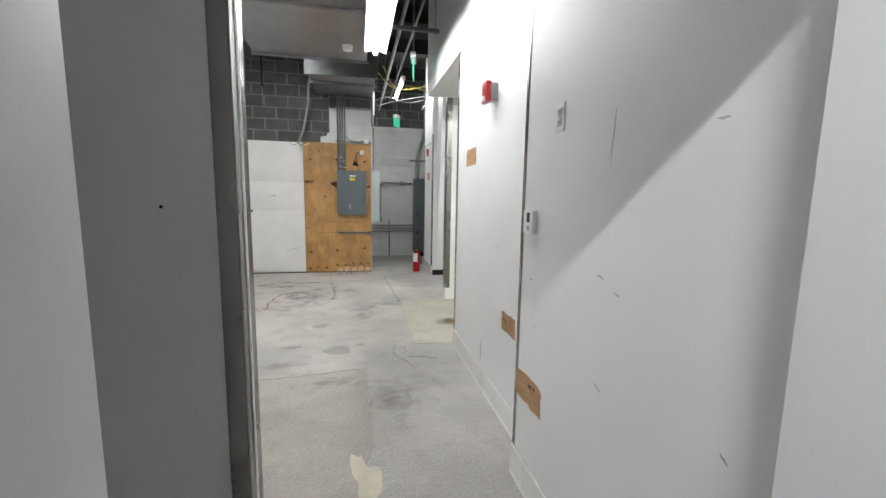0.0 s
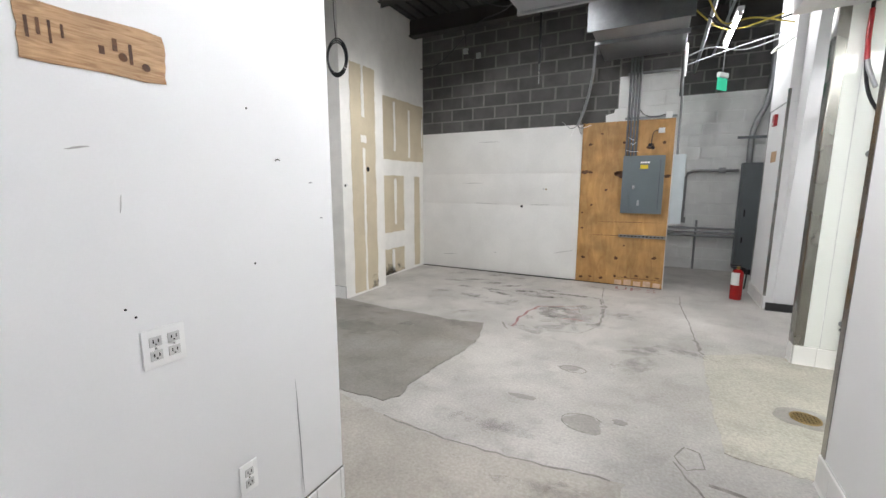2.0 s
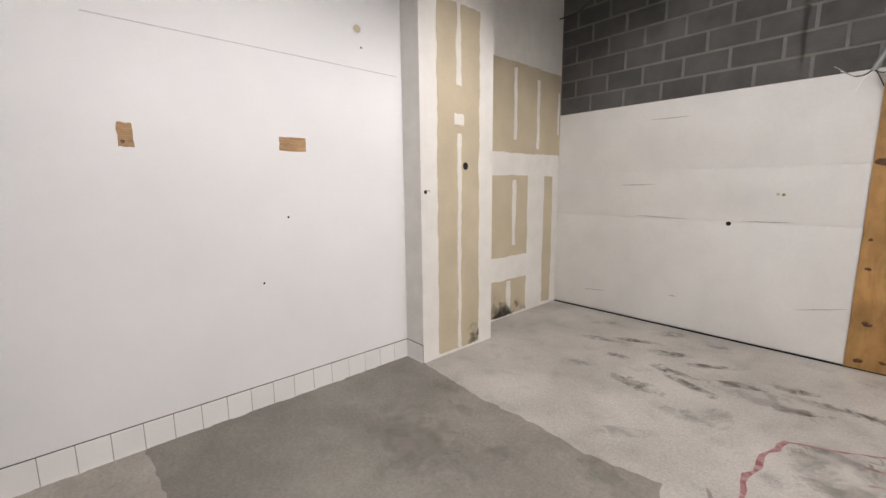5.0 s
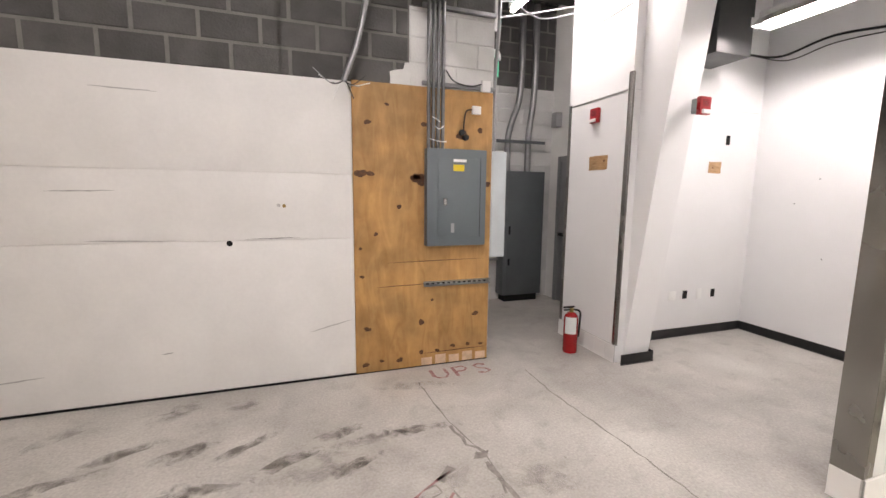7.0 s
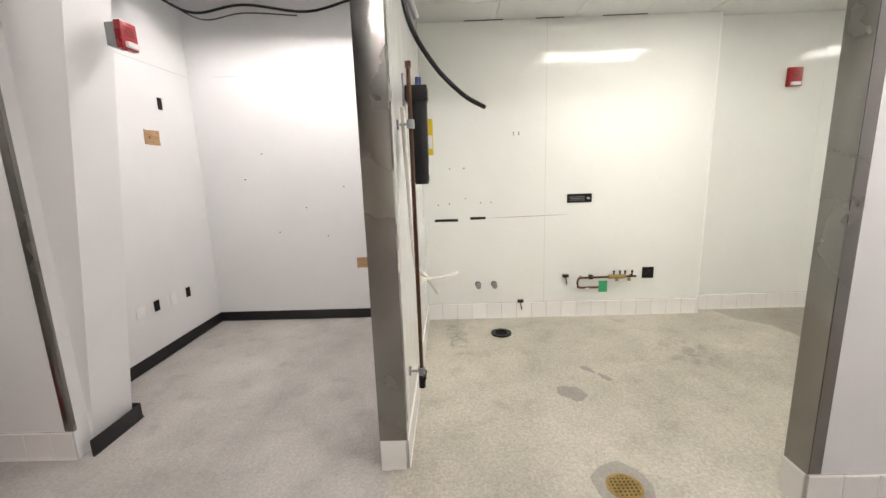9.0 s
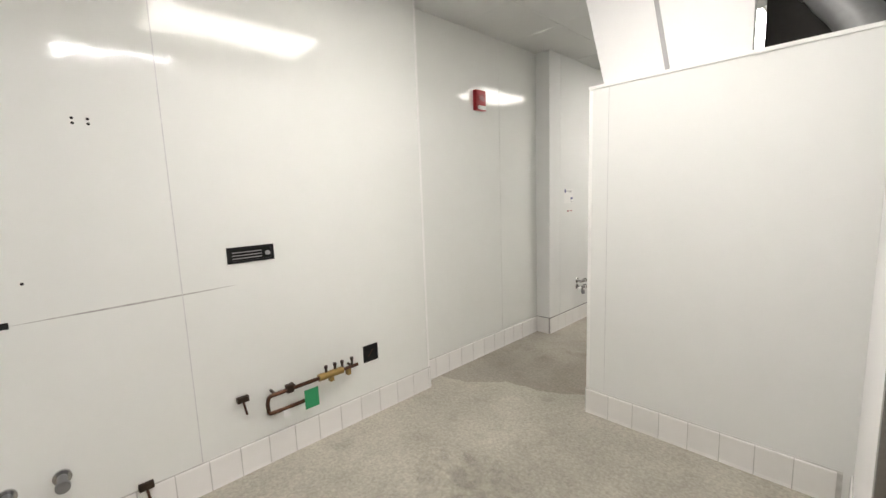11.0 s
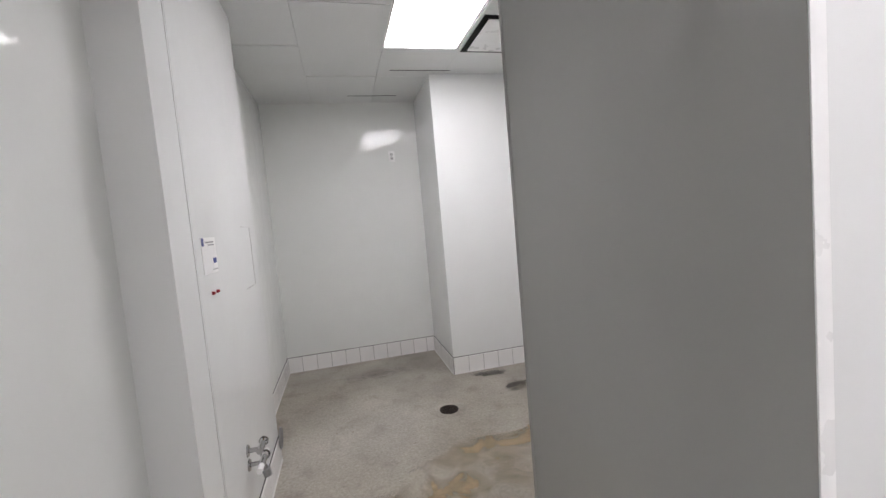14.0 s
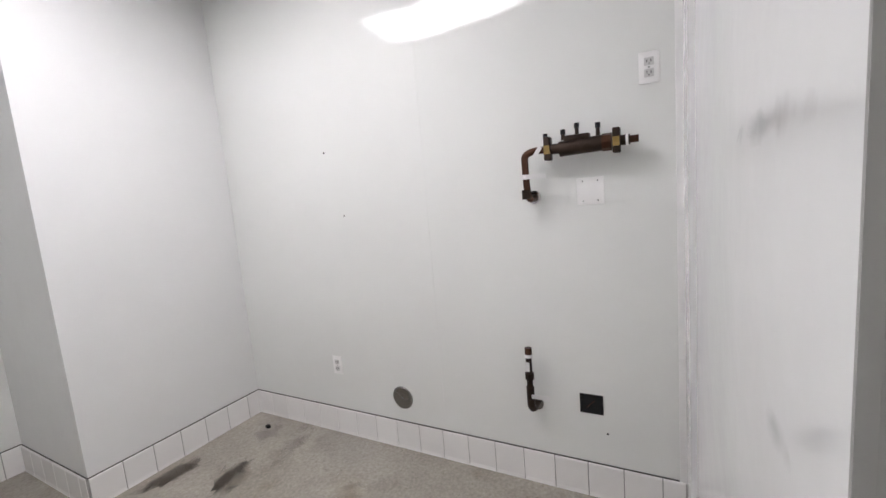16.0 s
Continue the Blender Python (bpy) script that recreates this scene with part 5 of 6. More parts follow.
for q in ((8.48, 8.55, 0, 2.12), (9.42, 9.49, 0, 2.12)):
    part("frame", boxbm(2.655, 2.699, *q, bevel=0.002), M_DOOR, dd)
part("frame", boxbm(2.655, 2.699, 8.551, 9.419, 2.05, 2.12, bevel=0.002), M_DOOR, dd)
part("closer", boxbm(2.61, 2.674, 8.62, 8.88, 1.93, 2.0, bevel=0.004), M_GALV, dd, "metal door closer")
part("handle", boxbm(2.62, 2.674, 9.26, 9.38, 0.98, 1.03, bevel=0.006), M_STEEL, dd)
single("junction_box", boxbm(2.60, 2.70, 9.5, 9.62, 2.55, 2.75, bevel=0.004), M_GREYPL, "grey control box high on the recess wall", "junction box", "junction boxes")

ex = thing("fire_extinguisher", (1.63, 7.62, 0), "red fire extinguisher standing on the floor with a white label", "fire extinguisher")
EXX, EXY = 1.63, 7.62
bm = bmesh.new()
prof = [(0.0, 0.0), (0.066, 0.0), (0.070, 0.012), (0.070, 0.34), (0.062, 0.375), (0.04, 0.40), (0.022, 0.41), (0.0, 0.41)]
rings = [[bm.verts.new((EXX + r * math.cos(2 * math.pi * k / 24), EXY + r * math.sin(2 * math.pi * k / 24), z)) for k in range(24)] for r, z in prof[1:-1]]
for q, w in zip(rings, rings[1:]):
    for k in range(24):
        bm.faces.new((q[k], q[(k + 1) % 24], w[(k + 1) % 24], w[k]))
bm.faces.new(rings[0])
bm.faces.new(rings[-1])
part("cylinder", bm, M_REDPAINT, ex)
part("valve", cyl(bmesh.new(), (EXX, EXY, 0.41), (EXX, EXY, 0.45), 0.022), M_BRASS, ex)
part("lever", boxbm(EXX - 0.09, EXX + 0.03, EXY - 0.012, EXY + 0.012, 0.455, 0.47, bevel=0.003), M_BLACK, ex)
part("grip", boxbm(EXX - 0.085, EXX + 0.02, EXY - 0.012, EXY + 0.012, 0.43, 0.442, bevel=0.003), M_BLACK, ex)
part("hose", sweep(bmesh.new(), smooth_pts([(EXX + 0.02, EXY, 0.435), (EXX + 0.085, EXY - 0.02, 0.41), (EXX + 0.088, EXY - 0.02, 0.3), (EXX + 0.08, EXY - 0.02, 0.15)], 6), 0.01, 8), M_BLACK, ex)
bm = bmesh.new()
cols = []
for k in range(9):
    a = radians(185 + k * 12)
    cols.append([bm.verts.new((EXX + 0.0715 * math.cos(a), EXY + 0.0715 * math.sin(a), z)) for z in (0.20, 0.37)])
for q, w in zip(cols, cols[1:]):
    bm.faces.new((q[0], w[0], w[1], q[1]))
part("label", bm, M_PAPER, ex, "white instruction label")

# column
for x, y, wx, wy, zt in ((1.86, 7.251, 0.02, 0.045, 2.63), (1.86, 8.14, 0.02, -0.045, 2.50)):
    corner_guard(x, y, BASE + 0.002, zt, wx, wy, label="dull metal corner guard on the white column")
single("panel_seam", boxbm(1.856, 1.86, 7.30, 8.09, 2.475, 2.49), M_ALU, "thin metal joint strip across the column", "joint strip")
single("panel_seam", boxbm(1.90, 2.25, 7.2495, 7.251, 2.478, 2.482), M_GRIME, "thin joint across the column", "wall joint")
fire_alarm(7.70, 2.33, 1.86, "-x", False, "red fire alarm strobe on the white column")
wood_patch(7.51, 7.77, 1.81, 1.945, 1.86, "-x", "square of bare brown board in the column", 0.003, 1, 12)
fire_alarm(2.19, 2.28, 6.90, "-y", True, "red fire alarm on a metal box in the white room")

# white room
wood_patch(3.31, 3.49, 1.82, 1.94, 7.64, "-y", "square of bare board in the white room wall", 0.003, 1, 13)
cutout(3.13, 0.478, 7.64, "-y")
cutout(3.55, 0.472, 7.64, "-y", 0.055, 0.09)
cutout(3.56, 2.178, 7.64, "-y", 0.05, 0.1)
single("blank_plate", on_wall(boxbm(-0.036, 0.036, -0.005, 0, -0.058, 0.058, bevel=0.002), 3.34, 0.475, 7.64, "-y"), M_WHITEPL, "white blank cover plate", "cover plate")
single("blank_plate", on_wall(boxbm(-0.05, 0.05, -0.004, 0, -0.05, 0.05, bevel=0.002), 2.95, 0.475, 7.64, "-y"), M_WHITEPL, "white blank cover plate", "cover plate")
wood_patch(5.96, 6.12, 0.55, 0.66, 4.03, "-x", "square of bare board low in the white room wall", 0.003, 1, 14)
for z0, wall, face, u in ((2.49, 4.03, "-x", 6.6), (2.49, 7.64, "-y", 3.2)):
    single("panel_seam", on_wall(boxbm(-0.8, 0.8, -0.0015, 0, -0.002, 0.002), u, z0, wall, face), M_GRIME, "thin joint across the white wall", "wall joint")
for y, z in ((7.0, 1.75), (6.6, 1.2), (6.9, 0.95), (6.2, 1.4), (6.4, 0.9), (7.2, 1.5)):
    small_hole(y, z, 4.03, "-x", 0.006)
conduit([(2.3, 7.58, 3.20), (2.7, 7.60, 3.06), (3.2, 7.58, 3.1), (3.6, 7.55, 3.05), (3.96, 7.45, 3.04), (3.98, 7.0, 3.10), (3.98, 6.4, 3.02), (3.98, 5.9, 3.12), (3.98, 5.55, 3.08)], 0.012, "black cable draped high along the white room walls", M_CABLE, 7, "cable", 6)
conduit([(3.6, 7.5, 3.02), (3.96, 7.38, 2.98), (3.98, 7.0, 3.03), (3.98, 6.5, 2.99)], 0.006, "thin black cable draped high along the wall", M_CABLE, 6, "cable", 6)
single("air_duct", boxbm(2.75, 3.19, 7.22, 7.63, 2.88, 3.6, bevel=0.004), material("dark_duct", (0.10, 0.10, 0.10), 0.5, 0.6, vary=0.1), "dark metal duct in the corner of the white room", "air duct", "air ducts")

# partition end: stainless cap, and what hangs on its glossy side
cp = thing("end_cap", (1.73, 5.45, BASE), "brushed stainless cap round the end of the partition", "end cap", "wall end caps")
part("cap_face", boxbm(1.728, 1.7345, 5.382, 5.523, BASE + 0.002, 2.33, bevel=0.001), M_STEEL, cp)
part("cap_face", boxbm(1.729, 1.7345, 5.382, 5.523, 2.334, 3.6, bevel=0.001), M_STEEL, cp)
part("cap_leg", boxbm(1.735, 1.80, 5.3815, 5.3848, BASE + 0.002, 3.6), M_STEEL, cp)
part("cap_leg", boxbm(1.735, 1.80, 5.5205, 5.5238, BASE + 0.002, 3.6), M_STEEL, cp)

GY = 5.385
cpipe = thing("copper_pipe", (2.02, GY - 0.07, 0.34), "upright copper pipe held off the glossy wall by brackets", "copper pipe")
part("pipe", cyl(bmesh.new(), (2.02, GY - 0.07, 0.36), (2.02, GY - 0.07, 2.03), 0.011), M_COPPER, cpipe)
part("cap", cyl(bmesh.new(), (2.02, GY - 0.07, 2.03), (2.02, GY - 0.07, 2.06), 0.016), M_COPPER, cpipe)
part("valve", cyl(bmesh.new(), (2.02, GY - 0.07, 0.30), (2.02, GY - 0.07, 0.40), 0.019), M_BLACK, cpipe, "black stop end")
part("valve_arm", cyl(bmesh.new(), (1.98, GY - 0.085, 0.37), (2.07, GY - 0.085, 0.37), 0.012), M_BLACK, cpipe)
for z in (0.40, 1.76):
    part("bracket", cyl(bmesh.new(), (2.02, GY - 0.08, z), (2.02, GY, z), 0.007), M_GALV, cpipe)
    part("bracket_foot", cyl(bmesh.new(), (2.02, GY - 0.012, z), (2.02, GY, z), 0.026), M_GALV, cpipe)
    part("clamp", cyl(bmesh.new(), (2.02, GY - 0.07, z - 0.022), (2.02, GY - 0.07, z + 0.022), 0.02), M_GALV, cpipe)
wf = thing("water_filter", (2.42, GY, 1.44), "black canister water filter with a yellow tag on the glossy wall", "water filter")
part("canister", cyl(bmesh.new(), (2.42, GY - 0.09, 1.47), (2.42, GY - 0.09, 1.93), 0.047, 0.05, 24), M_BLACK, wf)
part("canister_foot", cyl(bmesh.new(), (2.42, GY - 0.09, 1.445), (2.42, GY - 0.09, 1.47), 0.04, 0.047, 24), M_BLACK, wf)
part("head", boxbm(2.36, 2.48, GY - 0.145, GY - 0.012, 1.93, 2.02, bevel=0.012), M_BLACK, wf)
part("mount", boxbm(2.34, 2.50, GY - 0.012, GY, 1.90, 2.08, bevel=0.002), M_GALV, wf, "metal mounting plate")
part("blue_cap", cyl(bmesh.new(), (2.42, GY - 0.09, 2.03), (2.42, GY - 0.09, 2.07), 0.018), M_BLUE, wf, "blue top button")
part("hose_loop", sweep(bmesh.new(), smooth_pts([(2.51, GY - 0.09, 1.98), (2.57, GY - 0.10, 1.94), (2.56, GY - 0.11, 1.86), (2.50, GY - 0.11, 1.83)], 6), 0.008, 7), M_BLACK, wf)
part("label", boxbm(2.40, 2.44, GY - 0.142, GY - 0.136, 1.50, 1.56), M_PAPER, wf, "white sticker")
yt = part("tag", boxbm(2.485, 2.495, GY - 0.165, GY - 0.115, 1.62, 1.84), M_YELLOW, wf, "yellow paper tag with red and white print")
part("tag_print", boxbm(2.4825, 2.4849, GY - 0.16, GY - 0.12, 1.66, 1.74), M_PAPER, yt)
hz = thing("black_hose", (1.95, GY - 0.05, 1.85), "black hose with a red band curving out from the wall", "hose")
part("hose", sweep(bmesh.new(), smooth_pts([(1.90, GY - 0.04, 2.85), (1.90, GY - 0.05, 2.5), (1.925, GY - 0.09, 2.22), (1.98, GY - 0.2, 2.03), (2.07, GY - 0.34, 1.905), (2.158, 4.925, 1.85)], 10), 0.0125, 9), M_BLACK, hz)
part("red_band", sweep(bmesh.new(), smooth_pts([(1.90, GY - 0.04, 2.80), (1.90, GY - 0.043, 2.6), (1.907, GY - 0.055, 2.44)], 6), 0.017, 9), M_RED, hz, "red sleeve on the hose")
part("ferrule", sweep(bmesh.new(), smooth_pts([(1.905, GY - 0.05, 2.46), (1.92, GY - 0.08, 2.36), (1.955, GY - 0.125, 2.23)], 6), 0.016, 9), M_GREYPL, hz, "pale inner hose")
ws = thing("drain_hoses", (2.2, GY - 0.05, 0.55), "two clear white drain hoses hanging from the filter", "hose")
part("hose", sweep(bmesh.new(), smooth_pts([(2.05, GY - 0.03, 1.85), (2.10, GY - 0.04, 1.4), (2.2, GY - 0.05, 0.95), (2.42, GY - 0.14, 0.84), (2.62, GY - 0.30, 0.82)], 12), 0.010, 8), M_HOSE, ws)
part("hose", sweep(bmesh.new(), smooth_pts([(2.06, GY - 0.025, 1.85), (2.12, GY - 0.035, 1.4), (2.2, GY - 0.045, 1.0), (2.36, GY - 0.10, 0.86), (2.46, GY - 0.16, 0.73)], 12), 0.013, 8, 0.06), M_HOSE, ws)
for x, z, w, h, mat in ((2.85, 1.30, 0.05, 0.09, M_GREYPL), (2.80, 1.44, 0.09, 0.1, M_PAPER), (2.84, 1.18, 0.1, 0.16, M_PAPER)):
    single("wall_plate", on_wall(boxbm(-w / 2, w / 2, -0.006, 0, -h / 2, h / 2, bevel=0.001), x, z, GY, "-y"), mat, "small plate on the glossy partition", "wall plate", "small wall plates")
single("panel_seam", boxbm(1.90, 1.905, GY - 0.002, GY, BASE, CEIL), M_GRIME, "upright joint strip on the glossy partition", "joint strip", "panel joint strips")
single("switch_plate", on_wall(boxbm(-0.036, 0.036, -0.03, 0, -0.058, 0.058, bevel=0.004), 1.95, 2.02, 5.5205, "+y"), M_GREYPL, "grey device box on the white side of the partition", "device box")

# glossy wall
WX = 3.90
for y0, y1, zz in ((5.05, 5.28, 1.022), (4.775, 4.93, 1.036)):
    bm = boxbm(WX - 0.003, WX, y0, y1, zz, zz + 0.026, bevel=0.001)
    single("wall_slot", bm, M_VOID, "black slot burnt into the glossy wall", "wall slot", "wall slots")
scuff(3.95, 1.06, 4.78, 1.045, WX, "-x", 0.007)
rg = thing("recessed_box", (WX, 3.855, 1.22), "black recessed supply box in the glossy wall", "supply box")
bm = bmesh.new()
for q in ((3.735, 3.975, 1.175, 1.187), (3.735, 3.975, 1.248, 1.26), (3.735, 3.75, 1.187, 1.248), (3.96, 3.975, 1.187, 1.248)):
    bx(bm, WX - 0.008, WX, *q)
part("rim", bm, M_BLACK, rg)
part("cavity", boxbm(WX - 0.003, WX, 3.75, 3.96, 1.187, 1.248), M_VOID, rg)
for k in range(3):
    part("slat", boxbm(WX - 0.006, WX - 0.003, 3.80, 3.95, 1.197 + 0.016 * k, 1.201 + 0.016 * k), M_GREYPL, rg)
part("valve", cyl(bmesh.new(), (WX - 0.003, 3.77, 1.215), (WX - 0.02, 3.77, 1.215), 0.012), M_GREYPL, rg)
for y in (4.862, 4.70):
    tp = thing("pipe_stub", (WX, y, 0.37), "capped chrome pipe stub in the glossy wall", "pipe stub", "pipe stubs")
    part("escutcheon", cyl(bmesh.new(), (WX, y, 0.37), (WX - 0.012, y, 0.37), 0.032), M_CHROME, tp)
    part("stub", cyl(bmesh.new(), (WX - 0.012, y, 0.37), (WX - 0.08, y, 0.37), 0.018), M_GALV, tp)
    part("stub_cap", cyl(bmesh.new(), (WX - 0.08, y, 0.37), (WX - 0.10, y, 0.37), 0.025), M_GALV, tp)
for y, z in ((4.43, 0.175), (3.975, 0.43)):
    cs = thing("copper_stub", (WX, y, z - 0.07), "short bent copper pipe end in the wall", "copper stub", "copper stubs")
    part("block", boxbm(WX - 0.03, WX, y - 0.03, y + 0.03, z - 0.008, z + 0.022, bevel=0.004), M_BRONZE, cs)
    part("tail", sweep(bmesh.new(), smooth_pts([(WX - 0.02, y, z), (WX - 0.03, y - 0.004, z - 0.04), (WX - 0.025, y - 0.012, z - 0.08)], 5), 0.006, 7), M_COPPER, cs)
mf = thing("water_manifold", (WX, 3.6, 0.36), "copper and brass water manifold with a green tag", "manifold")
MX = WX - 0.07
part("rail", cyl(bmesh.new(), (MX, 3.85, 0.425), (MX, 3.29, 0.43), 0.011), M_COPPER, mf)
part("loop", sweep(bmesh.new(), smooth_pts([(MX, 3.72, 0.425), (MX, 3.84, 0.425), (MX, 3.865, 0.40), (MX, 3.865, 0.35), (MX, 3.84, 0.325), (MX, 3.60, 0.325)], 5), 0.011, 8), M_COPPER, mf)
part("check_valve", cyl(bmesh.new(), (MX, 3.56, 0.43), (MX, 3.40, 0.43), 0.022), M_BRASS, mf)
for y in (3.51, 3.45, 3.40, 3.33):
    c = part("port", cyl(bmesh.new(), (MX, y, 0.43), (MX, y, 0.475), 0.008), M_BRONZE, mf)
    part("port_cap", cyl(bmesh.new(), (MX, y, 0.475), (MX, y, 0.49), 0.011), M_BRONZE, c)
for y in (3.36, 3.48):
    part("shutoff", boxbm(MX - 0.015, MX + 0.015, y - 0.013, y + 0.013, 0.385, 0.425, bevel=0.003), M_BRASS, mf)
for y in (3.82, 3.70, 3.32):
    part("standoff", cyl(bmesh.new(), (MX, y, 0.425), (WX, y, 0.425), 0.008), M_BRONZE, mf)
part("elbow", boxbm(MX - 0.018, MX + 0.018, 3.72, 3.76, 0.41, 0.455, bevel=0.004), M_BRONZE, mf)
part("tag", boxbm(MX - 0.035, MX - 0.031, 3.585, 3.67, 0.285, 0.40), M_GREEN, mf, "green plastic inspection tag")
part("tag", boxbm(MX - 0.035, MX - 0.031, 3.76, 3.80, 0.29, 0.33), M_PAPER, mf, "white paper tag")
cutout(3.143, 0.445, WX, "-x", 0.115, 0.115, "open black electrical box with wires in the glossy wall")
for y, z in ((5.12, 1.54), (4.98, 1.54), (5.24, 1.19), (5.13, 1.20), (4.97, 1.25), (4.82, 1.20), (4.72, 1.205), (4.5, 1.86), (4.45, 1.86), (4.5, 1.84), (4.45, 1.84)):
    small_hole(y, z, WX, "-x", 0.006)
for y in (4.19,):
    single("panel_seam", boxbm(WX - 0.0012, WX, y - 0.002, y + 0.002, BASE, CEIL), M_GRIME, "thin upright joint in the glossy wall", "panel joint", "panel joints")
single("panel_seam", boxbm(WX - 0.002, WX, 2.612, 2.63, BASE, CEIL), M_WHITEPL, "white plastic corner strip on the glossy wall", "joint strip", "panel joint strips")
fire_alarm(1.845, 2.285, 4.0, "-x", False, "red fire alarm strobe on the glossy wall", 0.13, 0.17)
single("panel_seam", boxbm(3.998, 4.0, 1.55, 1.553, BASE, CEIL), M_FRP, "thin upright joint in the glossy wall", "panel joint", "panel joints")

# low enclosure trim
cpw = thing("cap_trim", (2.2, 2.1, 2.098), "white cap along the top of the low enclosure", "cap trim")
part("cap", boxbm(1.60, 2.846, 1.405, 2.147, 2.098, 2.118, bevel=0.002), M_WHITEPL, cpw)
single("panel_seam", boxbm(2.82, 2.842, 2.1402, 2.1425, BASE, 2.093, bevel=0.001), M_WHITEPL, "white plastic corner strip on the enclosure", "joint strip", "panel joint strips")
single("panel_seam", boxbm(2.72 - 0.0015, 2.72 + 0.0015, 2.1402, 2.1412, BASE, 2.093), M_GRIME, "thin upright joint in the enclosure front", "panel joint", "panel joints")
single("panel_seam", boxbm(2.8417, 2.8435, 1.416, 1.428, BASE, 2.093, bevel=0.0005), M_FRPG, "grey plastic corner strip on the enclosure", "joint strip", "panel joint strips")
bm = boxbm(-0.012, 0.012, 0.0, 0.004, 0.02, 0.74)
bm.transform(Matrix.Translation((2.435, 2.01, 2.098)) @ Matrix.Rotation(radians(10.5), 4, "Y"))
single("panel_seam", bm, M_GREYPL, "grey joint strip on the sloped-end panel", "joint strip", "panel joint strips")
dkt = thing("flex_duct", (1.8, 1.85, 2.12), "grey duct seen through the opening above the low enclosure", "air duct", "air ducts")
part("duct", sweep(bmesh.new(), [(1.63 + 0.05 * k, 1.84, 2.13 + 0.075 * k) for k in range(9)], 0.09, 14, 0.03), M_GALV, dkt)
part("collar", sweep(bmesh.new(), [(1.83, 1.84, 2.43), (1.85, 1.84, 2.46)], 0.098, 14), M_DUCT, dkt)

# ---- back room ----
bf = thing("backflow_preventer", (RX, 1.05, 1.38), "dark bronze backflow preventer with four test ports on copper pipe", "backflow preventer")
BX = RX + 0.07
part("inlet_pipe", sweep(bmesh.new(), smooth_pts([(RX, 0.815, 1.405), (BX - 0.02, 0.81, 1.40), (BX, 0.805, 1.43), (BX, 0.80, 1.55), (BX, 0.805, 1.585), (BX, 0.84, 1.60), (BX, 0.90, 1.60)], 6), 0.015, 10), M_COPPER, bf)
part("escutcheon", cyl(bmesh.new(), (RX, 0.815, 1.405), (RX + 0.008, 0.815, 1.405), 0.03), M_CHROME, bf)
part("elbow", cyl(bmesh.new(), (BX, 0.80, 1.40), (BX, 0.80, 1.44), 0.02), M_BRONZE, bf)
part("coupling", cyl(bmesh.new(), (BX, 0.80, 1.49), (BX, 0.80, 1.505), 0.019), M_WHITEPL, bf, "white sealing tape")
part("body", cyl(bmesh.new(), (BX, 0.95, 1.595), (BX, 1.12, 1.60), 0.031, seg=18), M_BRONZE, bf)
part("nipple", cyl(bmesh.new(), (BX, 0.90, 1.60), (BX, 0.955, 1.598), 0.021), M_BRONZE, bf)
part("body_top", boxbm(BX - 0.02, BX + 0.02, 0.97, 1.07, 1.62, 1.645, bevel=0.006), M_BRONZE, bf)
part("union", cyl(bmesh.new(), (BX, 1.115, 1.60), (BX, 1.15, 1.60), 0.034, seg=8), M_COPPER, bf)
for y in (0.90, 1.165):
    v = part("shutoff", boxbm(BX - 0.024, BX + 0.024, y - 0.012, y + 0.016, 1.555, 1.65, bevel=0.005), M_BRONZE, bf)
    part("valve_plate", boxbm(BX + 0.024, BX + 0.028, y - 0.010, y + 0.014, 1.58, 1.615), M_BRASS, v, "brass plate")
part("outlet", cyl(bmesh.new(), (BX, 1.18, 1.60), (BX, 1.215, 1.60), 0.02), M_BRONZE, bf)
part("tape", cyl(bmesh.new(), (BX, 1.20, 1.60), (BX, 1.21, 1.60), 0.022), M_WHITEPL, bf)
part("outlet_end", cyl(bmesh.new(), (BX, 1.215, 1.60), (BX, 1.245, 1.60), 0.014), M_COPPER, bf)
for y, h in ((0.893, 0.675), (0.965, 0.682), (1.02, 0.70), (1.10, 0.69)):
    pt = part("test_port", cyl(bmesh.new(), (BX, y, 1.63), (BX, y, 0.97 + h), 0.009, 0.007), M_BRONZE, bf)
    part("port_cap", cyl(bmesh.new(), (BX, y, 0.97 + h), (BX, y, 0.99 + h), 0.010), M_BLACK, pt, "black cap")
tg = boxbm(BX + 0.016, BX + 0.018, 0.78, 0.89, 1.485, 1.505)
part("tag", tg, M_PAPER, bf, "white paper tag on a tie")
tg = boxbm(BX + 0.016, BX + 0.018, 0.855, 0.872, 1.57, 1.62)
tg.transform(Matrix.Translation((0, 0.86, 1.6)) @ Matrix.Rotation(radians(-35), 4, "X") @ Matrix.Translation((0, -0.86, -1.6)))
part("tag", tg, M_PAPER, bf)
rp = thing("riser_pipe", (RX, 0.765, 0.41), "short dark bronze riser pipe with a white tag", "riser pipe")
part("pipe", cyl(bmesh.new(), (BX, 0.765, 0.44), (BX, 0.765, 0.70), 0.014), M_BRONZE, rp)
part("end", cyl(bmesh.new(), (BX, 0.765, 0.69), (BX, 0.765, 0.72), 0.016), M_COPPER, rp)
part("tape", cyl(bmesh.new(), (BX, 0.765, 0.675), (BX, 0.765, 0.69), 0.018), M_WHITEPL, rp)
part("coupling", cyl(bmesh.new(), (BX, 0.765, 0.57), (BX, 0.765, 0.60), 0.021, seg=8), M_BRONZE, rp)
part("collar", cyl(bmesh.new(), (BX, 0.765, 0.48), (BX, 0.765, 0.53), 0.018), M_BRONZE, rp)
